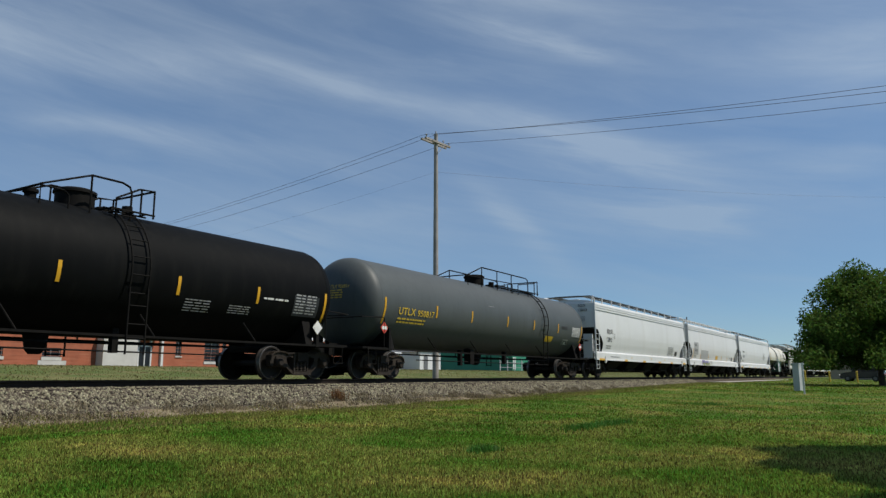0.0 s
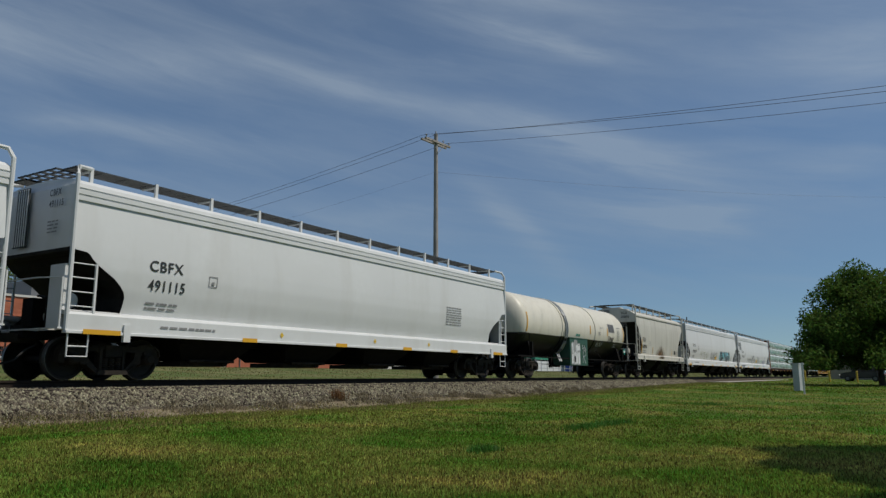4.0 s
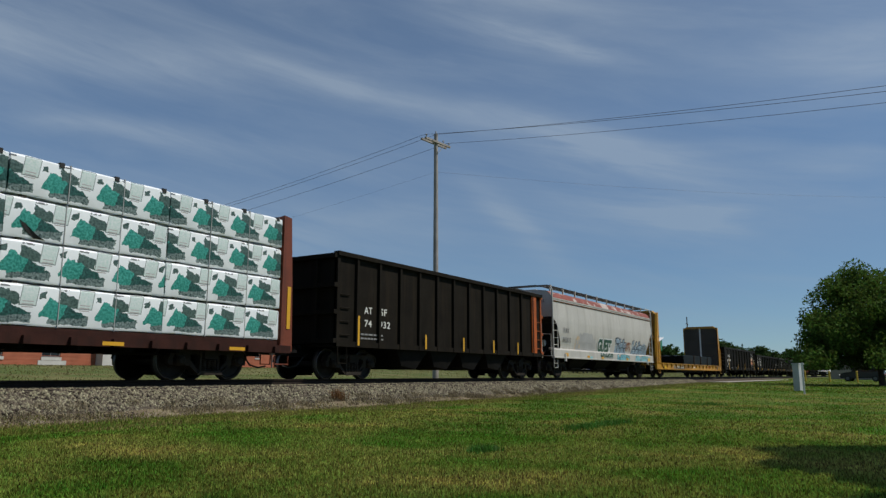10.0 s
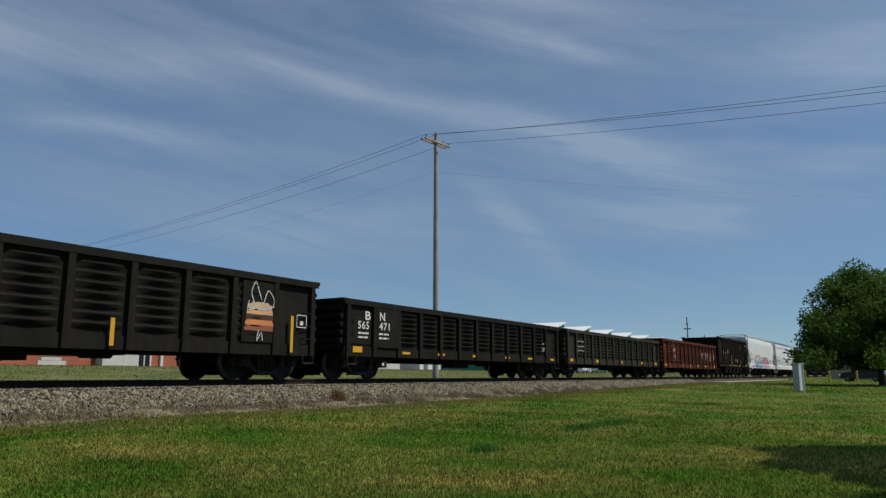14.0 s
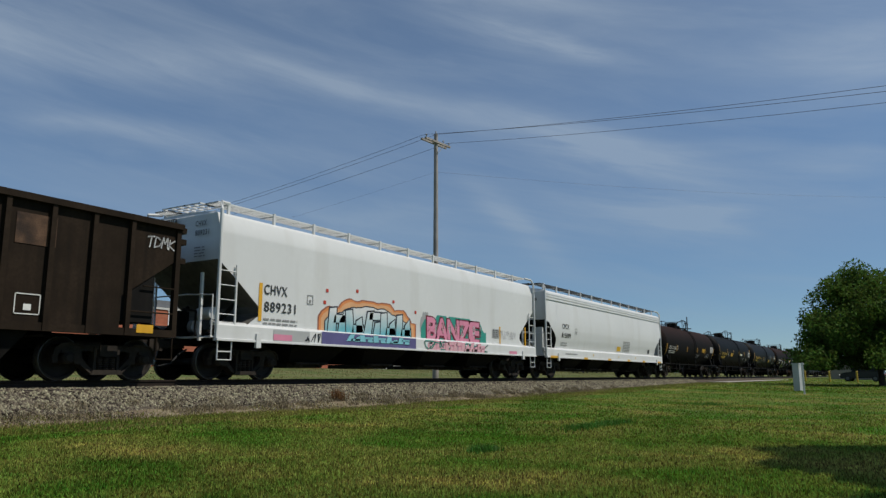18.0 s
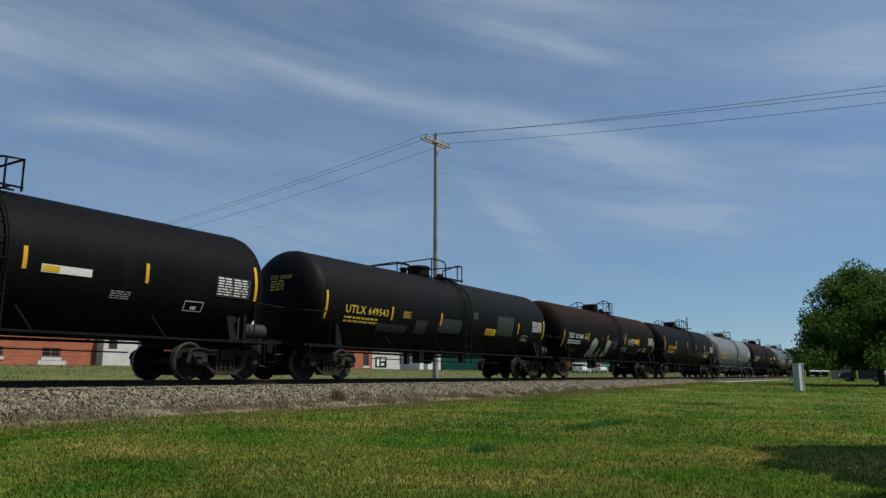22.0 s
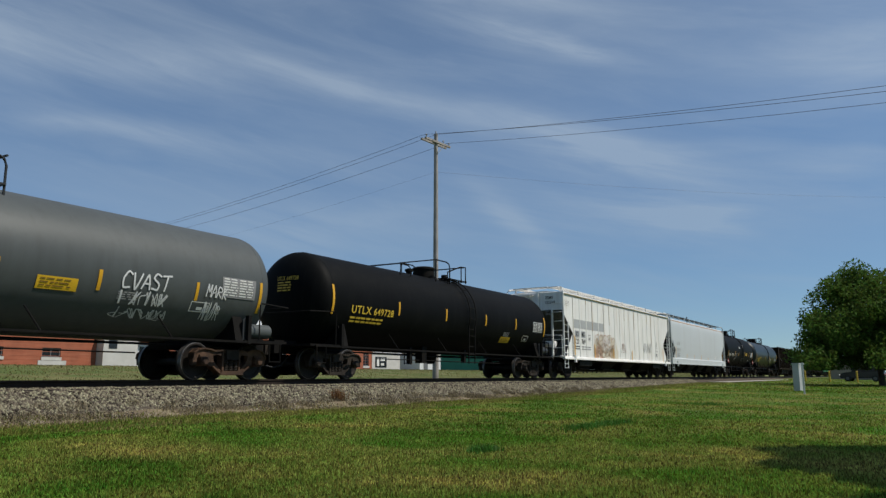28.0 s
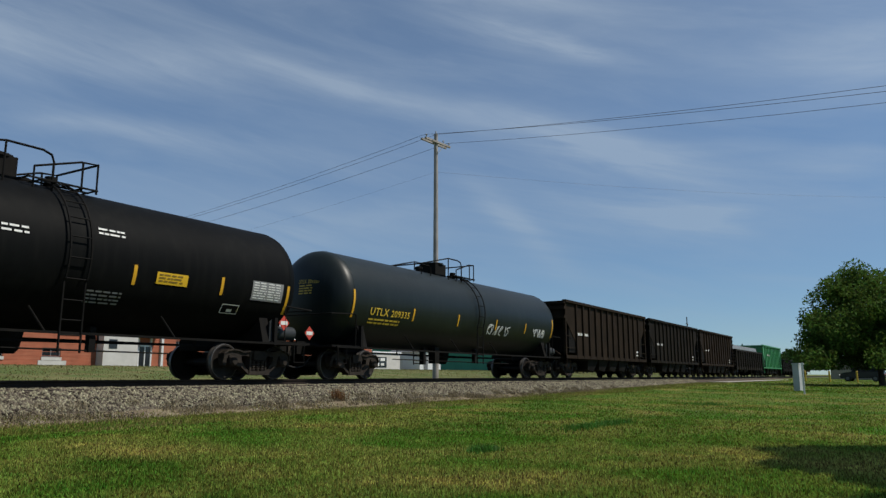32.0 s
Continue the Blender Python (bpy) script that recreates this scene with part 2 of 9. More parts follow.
    g_cream=mat("faded_cream_spray", (0.60, 0.55, 0.45), 0.55, var=0.1, scale=2), g_rosewood=mat("faded_rose_brown_spray", (0.50, 0.33, 0.24), 0.55, var=0.2, scale=2), g_mint=mat("spray_pale_mint", (0.30, 0.56, 0.44), 0.5, var=0.1), letter_blue=mat("faded_blue_lettering", (0.22, 0.30, 0.48), 0.6, var=0.15, scale=9), g_violet=mat("spray_violet", (0.24, 0.19, 0.48), 0.5, var=0.1), g_lime=mat("spray_yellow_green", (0.25, 0.29, 0.05), 0.5, var=0.1), g_wine=mat("spray_wine_red", (0.14, 0.02, 0.035), 0.5, var=0.1), g_rose=mat("spray_pale_rose", (0.62, 0.36, 0.40), 0.5, var=0.1), g_slate=mat("spray_slate_blue", (0.24, 0.33, 0.42), 0.5, var=0.12), g_green=mat("spray_dark_green", (0.03, 0.085, 0.06), 0.5, var=0.1), g_olive=mat("spray_olive", (0.30, 0.31, 0.19), 0.5, var=0.1), g_brown=mat("spray_rust_brown", (0.28, 0.10, 0.055), 0.5, var=0.15),
    rail=mat("rail_steel", (0.022, 0.015, 0.011), 0.7, 0.1, var=0.25, scale=3, spec=0.2),
    tie=mat("creosote_tie", (0.045, 0.036, 0.030), 0.9, var=0.3, scale=4, bump=0.3),
    stone=mat("ballast_stone", (0.165, 0.145, 0.105), 0.9, var=0.35, scale=6, island=0.85, spec=0.2),
    toe=mat("brown_fine_gravel", (0.215, 0.178, 0.118), 0.95, spec=0.1, var=0.3, scale=9, alt=(0.15, 0.115, 0.08), alt_scale=2.5, bump=0.7, bump_scale=30),
    bed=mat("ballast_bed", (0.085, 0.07, 0.055), 0.95, spec=0.1, var=0.35, scale=12, bump=0.6, bump_scale=25),
    pole=mat("weathered_pole_wood", (0.31, 0.29, 0.27), 0.9, var=0.2, scale=2, streak=(0.14, 0.11, 0.08), amount=0.6, streak_scale=(9, 9, 0.5)),
    wire=mat("wire_dark", (0.06, 0.06, 0.065), 0.6, var=0.1),
    porcelain=mat("insulator_grey", (0.30, 0.29, 0.28), 0.3, var=0.1),
    brick=mat("brick_wall_red", (0.34, 0.105, 0.055), 0.85, var=0.18, scale=1.2, streak=(0.42, 0.20, 0.12), amount=0.35, streak_scale=(0.4, 0.4, 6.0)),
    concrete=mat("pale_concrete", (0.50, 0.49, 0.46), 0.85, var=0.1, scale=1.5),
    glass=mat("dark_window_glass", (0.02, 0.024, 0.028), 0.08, var=0.1),
    clad=mat("grey_metal_cladding", (0.12, 0.125, 0.13), 0.55, var=0.1, scale=1.0),
    white_roof=mat("white_metal_roof", (0.74, 0.75, 0.76), 0.5, var=0.05),
    factory=mat("green_metal_siding", (0.03, 0.20, 0.12), 0.5, var=0.12, scale=0.4),
    box_grey=mat("utility_box_grey", (0.42, 0.44, 0.44), 0.5, var=0.08, scale=2),
    leaf=mat("leaf_green", (0.078, 0.135, 0.023), 0.75, var=0.3, scale=0.5, island=0.5, spec=0.12, thin=0.42),
    leaf_pale=mat("leaf_pale_green", (0.16, 0.22, 0.10), 0.75, var=0.25, scale=0.8, island=0.35, spec=0.12, thin=0.42),
    leaf_dark=mat("leaf_deep_green", (0.04, 0.075, 0.02), 0.75, var=0.25, scale=0.8, island=0.45, spec=0.12, thin=0.42),
    bark=mat("tree_bark", (0.09, 0.07, 0.055), 0.95, var=0.3, scale=4, bump=0.5),
    grass=mat("lawn_blades", (0.116, 0.212, 0.021), 0.75, var=0.34, scale=0.45, alt=(0.44, 0.36, 0.10), alt_scale=0.55, alt_cut=(0.40, 0.70), island=0.75, spec=0.15, streak=(0.07, 0.19, 0.016), amount=0.55, streak_scale=(0.42, 0.42, 0.42), thin=0.42),
    soil=mat("lawn_ground", (0.066, 0.12, 0.014), 0.95, spec=0.1, var=0.25, scale=0.5, alt=(0.21, 0.17, 0.05), alt_scale=0.55, alt_cut=(0.42, 0.72), bump=0.5),
    rough=mat("rough_grass_ground", (0.16, 0.155, 0.065), 0.95, spec=0.1, var=0.3, scale=0.6, alt=(0.075, 0.115, 0.03), alt_scale=0.3, alt_cut=(0.40, 0.58), bump=0.6),
    edge=mat("worn_lawn_edge", (0.20, 0.215, 0.045), 0.8, spec=0.12, var=0.3, scale=0.6, alt=(0.33, 0.27, 0.11), alt_scale=0.5, alt_cut=(0.42, 0.66), island=0.5, thin=0.42),
    weed=mat("weed_blades", (0.17, 0.16, 0.06), 0.8, spec=0.15, var=0.25, scale=0.8, alt=(0.24, 0.20, 0.085), alt_scale=0.5, alt_cut=(0.45, 0.62), island=0.4, thin=0.42),
    tuft=mat("dead_grey_tuft", (0.215, 0.18, 0.115), 0.9, spec=0.1, var=0.2, scale=1.5, island=0.35),
    dry=mat("dry_grass", (0.25, 0.20, 0.125), 0.9, spec=0.15, var=0.2, scale=1.5, island=0.35, thin=0.42),
    rustweed=mat("dead_weed_brown", (0.17, 0.085, 0.035), 0.9, var=0.2, scale=3, island=0.3, spec=0.1),
    lush=mat("lush_grass", (0.06, 0.17, 0.018), 0.7, var=0.2, scale=2, island=0.35, thin=0.42),
    car_dark=mat("dark_car_paint", (0.03, 0.035, 0.04), 0.25, var=0.1),
    car_white=mat("white_car_paint", (0.75, 0.75, 0.74), 0.25, var=0.04), car_blue=mat("blue_paint", (0.03, 0.07, 0.30), 0.35, var=0.1),
    rubber=mat("black_rubber", (0.02, 0.02, 0.02), 0.8, var=0.2),
    gravel=mat("pale_gravel", (0.36, 0.33, 0.29), 0.95, var=0.2, scale=3, bump=0.4),
    bollard=mat("bollard_yellow", (0.55, 0.38, 0.05), 0.6, var=0.15),
    tan=mat("tan_stucco", (0.34, 0.29, 0.22), 0.85, var=0.1),
)


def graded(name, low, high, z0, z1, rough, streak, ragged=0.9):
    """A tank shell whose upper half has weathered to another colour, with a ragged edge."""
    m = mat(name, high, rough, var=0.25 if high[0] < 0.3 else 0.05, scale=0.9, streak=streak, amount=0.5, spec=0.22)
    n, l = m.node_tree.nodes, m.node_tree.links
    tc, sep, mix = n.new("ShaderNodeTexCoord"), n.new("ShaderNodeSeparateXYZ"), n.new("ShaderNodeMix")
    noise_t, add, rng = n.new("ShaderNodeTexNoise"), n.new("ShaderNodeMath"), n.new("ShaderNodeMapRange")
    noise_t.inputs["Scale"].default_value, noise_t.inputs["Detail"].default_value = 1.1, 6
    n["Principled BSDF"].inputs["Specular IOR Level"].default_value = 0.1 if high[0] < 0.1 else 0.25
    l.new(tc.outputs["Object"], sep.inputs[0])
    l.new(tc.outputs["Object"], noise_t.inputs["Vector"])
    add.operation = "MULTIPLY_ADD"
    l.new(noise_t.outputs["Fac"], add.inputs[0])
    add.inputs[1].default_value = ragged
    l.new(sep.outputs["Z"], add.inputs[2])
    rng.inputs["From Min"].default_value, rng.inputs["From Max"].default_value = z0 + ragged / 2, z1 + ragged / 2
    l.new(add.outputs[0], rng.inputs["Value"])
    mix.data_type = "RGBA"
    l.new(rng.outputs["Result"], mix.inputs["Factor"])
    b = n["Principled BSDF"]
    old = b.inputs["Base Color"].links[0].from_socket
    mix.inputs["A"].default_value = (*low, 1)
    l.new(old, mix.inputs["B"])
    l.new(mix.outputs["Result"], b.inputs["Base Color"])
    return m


M["fade"] = graded("spray_fading_to_white", (0.13, 0.38, 0.44), (0.62, 0.63, 0.63), 1.35, 2.05, 0.5, (0.5, 0.55, 0.56))
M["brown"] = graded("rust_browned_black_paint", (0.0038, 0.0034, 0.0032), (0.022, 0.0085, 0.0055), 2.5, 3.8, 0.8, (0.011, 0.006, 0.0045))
M["stained_grey"] = graded("spill_stained_grey_paint", (0.15, 0.16, 0.165), (0.15, 0.16, 0.165), 3.5, 4.2, 0.5, (0.035, 0.035, 0.035))
M["belly"] = graded("cream_over_black_belly", (0.010, 0.010, 0.010), (0.62, 0.59, 0.50), 2.0, 2.03, 0.4, (0.5, 0.46, 0.38), 0.06)


# ---- geometry helpers ----
class Geo:
    """Collects the faces of one mesh."""

    def __init__(self):
        self.v, self.f = [], []

    def add(self, verts, faces):
        k = len(self.v)
        self.v += [tuple(p) for p in verts]
        self.f += [tuple(i + k for i in f) for f in faces]
        return self

    def box(self, x0, x1, y0, y1, z0, z1):
        p = [(x, y, z) for z in (z0, z1) for y in (y0, y1) for x in (x0, x1)]
        return self.add(p, [(0, 2, 3, 1), (4, 5, 7, 6), (0, 1, 5, 4), (2, 6, 7, 3), (0, 4, 6, 2), (1, 3, 7, 5)])

    def prism(self, pts, y0, y1):
        """An outline in x and z, drawn out from y0 to y1."""
        n = len(pts)
        v = [(x, y0, z) for x, z in pts] + [(x, y1, z) for x, z in pts]
        return self.add(v, [tuple(range(n)), tuple(range(2 * n - 1, n - 1, -1))] + [(i, i + n, (i + 1) % n + n, (i + 1) % n) for i in range(n)])

    def tube(self, path, r, n=6, taper=None, cap=True):
        path = [Vector(p) for p in path]
        k = len(self.v)
        for i, p in enumerate(path):
            d = (path[min(i + 1, len(path) - 1)] - path[max(i - 1, 0)]).normalized()
            a = d.orthogonal().normalized() if abs(d.z) > 0.9 else d.cross(Vector((0, 0, 1))).normalized()
            b = d.cross(a)
            rr = r if taper is None else r + (taper - r) * i / (len(path) - 1)
            self.v += [tuple(p + (a * math.cos(q) + b * math.sin(q)) * rr) for q in (2 * math.pi * j / n for j in range(n))]
        for i in range(len(path) - 1):
            for j in range(n):
                a, b = k + i * n + j, k + i * n + (j + 1) % n
                self.f.append((a, b, b + n, a + n))
        if cap:
            self.f += [tuple(range(k + n - 1, k - 1, -1)), tuple(range(k + (len(path) - 1) * n, k + len(path) * n))]
        return self

    def lathe(self, prof, centre, axis="x", n=24):
        """A profile of (along, radius), turned about an axis."""
        k, c = len(self.v), centre
        for a, r in prof:
            for j in range(n):
                q = 2 * math.pi * j / n
                s, t = math.cos(q) * r, math.sin(q) * r
                self.v.append({"x": (c[0] + a, c[1] + s, c[2] + t), "y": (c[0] + s, c[1] + a, c[2] + t), "z": (c[0] + s, c[1] + t, c[2] + a)}[axis])
        for i in range(len(prof) - 1):
            for j in range(n):
                a, b = k + i * n + j, k + i * n + (j + 1) % n
                self.f.append((a, b, b + n, a + n))
        self.f += [tuple(range(k + n - 1, k - 1, -1)), tuple(range(k + (len(prof) - 1) * n, k + len(prof) * n))]
        return self

    def mesh(self, name, material, smooth=False):
        me = bpy.data.meshes.new(name)
        me.from_pydata(self.v, [], self.f)
        if smooth:
            me.polygons.foreach_set("use_smooth", [True] * len(self.f))
            me.set_sharp_from_angle(angle=radians(38 if smooth is True else smooth))
        me.materials.append(material)
        return me


def fixed(g, name, material, smooth=False):
    """A mesh with its faces turned outward."""
    me = g.mesh(name, material, smooth)
    bm = bmesh.new()
    bm.from_mesh(me)
    bmesh.ops.recalc_face_normals(bm, faces=bm.faces)
    bm.to_mesh(me)
    bm.free()
    return me


def part(name, g, material, parent, label="", at=None, smooth=False):
    """One mesh object under a thing or a part; g is a Geo or a mesh to share."""
    ob = new(name, g if isinstance(g, bpy.types.Mesh) else fixed(g, name, material, smooth))
    ob.parent = parent
    if at is not None:
        ob.matrix_basis = at
    return tagged(ob, label) if label else ob


def thing(name, label, category, at=(0, 0, 0), group="", kind=""):
    ob = new(name)
    ob.location = at
    ob.empty_display_size = 0.2
    return tagged(ob, label, category, group, kind)


def single(name, g, material, label, category="", kind="", smooth=False, group=""):
    return tagged(new(name, fixed(g, name, material, smooth)), label, category, group, kind)


KEPT = {}


def shared(key, build, material, smooth=False):
    if key not in KEPT:
        KEPT[key] = fixed(build(), key, material, smooth)
    return KEPT[key]


def soft_stain(name, colour, centre, reach, cut=(0.35, 0.75)):
    """A stain that fades out round its centre, thinned by noise."""
    m = bpy.data.materials.new(name)
    m.use_nodes = True
    n, l = m.node_tree.nodes, m.node_tree.links
    b = n["Principled BSDF"]
    b.inputs["Base Color"].default_value, b.inputs["Roughness"].default_value = (*colour, 1), 0.85
    tc, mp, gr, nz = n.new("ShaderNodeTexCoord"), n.new("ShaderNodeMapping"), n.new("ShaderNodeTexGradient"), n.new("ShaderNodeTexNoise")
    mp.vector_type = "TEXTURE"
    mp.inputs["Location"].default_value, mp.inputs["Scale"].default_value = centre, reach
    gr.gradient_type = "SPHERICAL"
    nz.inputs["Scale"].default_value, nz.inputs["Detail"].default_value = 3.5, 6
    add, rng, tr, mx = n.new("ShaderNodeMath"), n.new("ShaderNodeMapRange"), n.new("ShaderNodeBsdfTransparent"), n.new("ShaderNodeMixShader")
    l.new(tc.outputs["Object"], mp.inputs["Vector"])
    l.new(mp.outputs["Vector"], gr.inputs["Vector"])
    l.new(tc.outputs["Object"], nz.inputs["Vector"])
    add.operation = "MULTIPLY_ADD"
    l.new(nz.outputs["Fac"], add.inputs[0])
    add.inputs[1].default_value = 0.7
    sub_ = n.new("ShaderNodeMath")
    sub_.operation = "SUBTRACT"
    l.new(gr.outputs["Fac"], sub_.inputs[0])
    sub_.inputs[1].default_value = 0.35
    l.new(sub_.outputs[0], add.inputs[2])
    rng.inputs["From Min"].default_value, rng.inputs["From Max"].default_value = cut[0] - 0.25, cut[1]
    rng.inputs["To Max"].default_value = 0.9
    l.new(add.outputs[0], rng.inputs["Value"])
    l.new(rng.outputs["Result"], mx.inputs[0])
    l.new(tr.outputs[0], mx.inputs[1])
    l.new(b.outputs[0], mx.inputs[2])
    l.new(mx.outputs[0], n["Material Output"].inputs["Surface"])
    return m


M["spill"] = soft_stain("rust_spill", (0.115, 0.062, 0.020), (5.5, -1.5, 1.38), (1.35, 1.5, 0.80))
M["spill_sill"] = soft_stain("rust_spill_on_sill", (0.075, 0.048, 0.020), (5.4, -1.6, 1.40), (0.9, 1.5, 0.4))


# ---- ground, track and lawn ----
def smooth(a, b, x):
    t = np.clip((x - a) / (b - a), 0, 1)
    return t * t * (3 - 2 * t)


def ground_z(x, y):
    """Height of the ground: a lawn, a shallow rise to the track, a bank behind it."""
    x, y = np.asarray(x, float), np.asarray(y, float)
    near = -0.92 + 0.17 * smooth(2, 12.5, y) + 0.30 * smooth(18, 58, x) + 0.22 * smooth(60, 140, x) * (1 - smooth(200, 600, x))
    far = -0.62 + 1.50 * smooth(21, 56, y)
    bumps = 0.03 * np.sin(x * 0.7 + 1.3 * np.sin(y * 0.5)) * np.cos(y * 0.55 + 0.4) * (1 - smooth(60, 150, np.hypot(x, y)))
    return near * (1 - smooth(15, 19, y)) + far * smooth(15, 19, y) + bumps


def sheet_mesh(name, xs, ys, zf, material):
    gx, gy = np.meshgrid(xs, ys)
    co = np.stack([gx, gy, zf(gx, gy)], -1).reshape(-1, 3)
    nx, ny = len(xs), len(ys)
    i = (np.arange(ny - 1)[:, None] * nx + np.arange(nx - 1)[None]).reshape(-1)
    faces = np.stack([i, i + 1, i + nx + 1, i + nx], 1)
    return numpy_mesh(name, co, faces, material, True)


def numpy_mesh(name, co, faces, material, smooth_shade=False):
    me = bpy.data.meshes.new(name)
    n, k = faces.shape
    me.vertices.add(len(co))
    me.vertices.foreach_set("co", np.ascontiguousarray(co, dtype=np.float32).ravel())
    me.loops.add(n * k)
    me.loops.foreach_set("vertex_index", np.ascontiguousarray(faces, dtype=np.int32).ravel())
    me.polygons.add(n)
    me.polygons.foreach_set("loop_start", np.arange(0, n * k, k, dtype=np.int32))
    if smooth_shade:
        me.polygons.foreach_set("use_smooth", np.ones(n, dtype=bool))
    me.update(calc_edges=True)
    me.materials.append(material)
    return me


RNG = np.random.default_rng(4)
gxs = np.unique(np.concatenate([np.linspace(-3000, -40, 30), np.arange(-40, 0, 4), np.arange(0, 70, 1.0), np.arange(70, 160, 5), np.linspace(160, 3000, 40)]))
gys = np.unique(np.concatenate([np.linspace(-2500, -40, 24), np.arange(-40, -2, 3), np.arange(-2, 30, 0.75), np.arange(30, 70, 4), np.linspace(70, 3000, 40)]))
ground_mesh = sheet_mesh("ground", gxs, gys, ground_z, M["soil"])
ground_mesh.materials.append(M["rough"])
for face in ground_mesh.polygons:
    if face.center.y > 18.5:
        face.material_index = 1
tagged(new("ground", ground_mesh), "mown lawn and rough grass either side of the track", "ground", kind="structure")

# ballast bed: shoulder, top, shoulder
bed_prof = [(12.6, -0.86), (12.95, -0.74), (13.5, -0.58), (14.25, -0.25), (14.5, -0.19), (TRACK_Y, -0.17), (16.8, -0.19), (17.2, -0.28), (18.6, -0.6), (19.2, -0.8)]


def bed_z(y):
    return np.interp(y, [p[0] for p in bed_prof], [p[1] for p in bed_prof])


bx = np.unique(np.concatenate([np.linspace(-250, -4, 40), np.arange(-4, 90, 0.5), np.linspace(90, 900, 60)]))
by = np.linspace(12.6, 19.2, 34)
tagged(new("ballast", sheet_mesh("ballast", bx, by, lambda x, y: bed_z(y) + 0.03 * np.sin(x * 2.1 + y * 3) * np.sin(x * 0.9 - y * 2.2), M["bed"])), "crushed grey ballast bed under the rails", "ballast", kind="structure")


tagged(new("ballast_toe", sheet_mesh("ballast_toe", bx, np.linspace(12.5, 13.62, 8), lambda x, y: bed_z(y) + 0.016 - 0.05 * smooth(13.3, 13.62, y) + 0.03 * np.sin(x * 2.1 + y * 3) * np.sin(x * 0.9 - y * 2.2), M["toe"])), "brown fine gravel along the foot of the ballast", "gravel", kind="structure")


def scatter_stones(count, x0, x1, y0, y1, size, name, label):
    """Many small angular stones in one mesh."""
    base = np.array([(1, 0, 0), (-1, 0, 0), (0, 1, 0), (0, -1, 0), (0, 0, 1), (0, 0, -1)], float)
    tri = np.array([(0, 2, 4), (2, 1, 4), (1, 3, 4), (3, 0, 4), (2, 0, 5), (1, 2, 5), (3, 1, 5), (0, 3, 5)])
    u = RNG.random(count)
    x = x0 + (x1 - x0) * u ** 1.5
    y = y0 + (y1 - y0) * RNG.random(count)
    s = size * (0.55 + 0.8 * RNG.random((count, 1, 1)))
    v = base[None] * s * (0.6 + 0.7 * RNG.random((count, 6, 3)))
    a = RNG.random(count) * 6.283
    c, d = np.cos(a)[:, None], np.sin(a)[:, None]
    b = RNG.random(count) * 6.283
    e, f = np.cos(b)[:, None], np.sin(b)[:, None]
    vx, vy, vz = v[..., 0], v[..., 1], v[..., 2]
    vy, vz = vy * e - vz * f, vy * f + vz * e
    v = np.stack([vx * c - vy * d, vx * d + vy * c, vz], -1)
    v += np.stack([x, y, bed_z(y) + 0.012], -1)[:, None]
    faces = (tri[None] + 6 * np.arange(count)[:, None, None]).reshape(-1, 3)
    tagged(new(name, numpy_mesh(name, v.reshape(-1, 3), faces, M["stone"])), label, "stones", kind="stuff")


scatter_stones(62000, 1, 60, 13.5, 15.0, 0.036, "ballast_stones", "angular grey ballast stones near the rail")
scatter_stones(9000, 1, 60, 12.8, 13.6, 0.026, "ballast_stones", "angular grey and tan ballast stones on the near shoulder")
scatter_stones(6000, 1, 60, 16.4, 18.8, 0.04, "ballast_stones", "angular grey and tan ballast stones on the far shoulder")

RAIL_PROF = [(-0.075, -0.18), (0.075, -0.18), (0.072, -0.165), (0.012, -0.145), (0.01, -0.05), (0.036, -0.035), (0.037, -0.006), (0.03, 0.0), (-0.03, 0.0), (-0.037, -0.006), (-0.036, -0.035), (-0.01, -0.05), (-0.012, -0.145), (-0.072, -0.165)]


def rails():
    for s in (-1, 1):
        g = Geo()
        n = len(RAIL_PROF)
        xs = [-250.0, -30.0, 30.0, 120.0, 900.0]
        for x in xs:
            g.v += [(x, TRACK_Y + s * 0.755 + y, z) for y, z in RAIL_PROF]
        for i in range(len(xs) - 1):
            g.f += [(i * n + j, i * n + (j + 1) % n, (i + 1) * n + (j + 1) % n, (i + 1) * n + j) for j in range(n)]
        single("rail", g, M["rail"], "worn brown steel rail on timber ties", "rail", "structure")


rails()
track = thing("track_ties", "creosoted timber ties under the rails", "railway ties", (0, TRACK_Y, 0), kind="structure")
tie_mesh = fixed(Geo().box(-0.115, 0.115, -1.3, 1.3, -0.34, -0.165), "tie", M["tie"])
plate_mesh = fixed(Geo().box(-0.1, 0.1, -0.17, 0.17, -0.172, -0.158), "tie_plate", M["rusty"])
for k in range(150):
    part("tie", tie_mesh, None, track, "", Matrix.Translation((-6 + 0.5 * k + random.uniform(-0.03, 0.03), random.uniform(-0.04, 0.04), 0)))


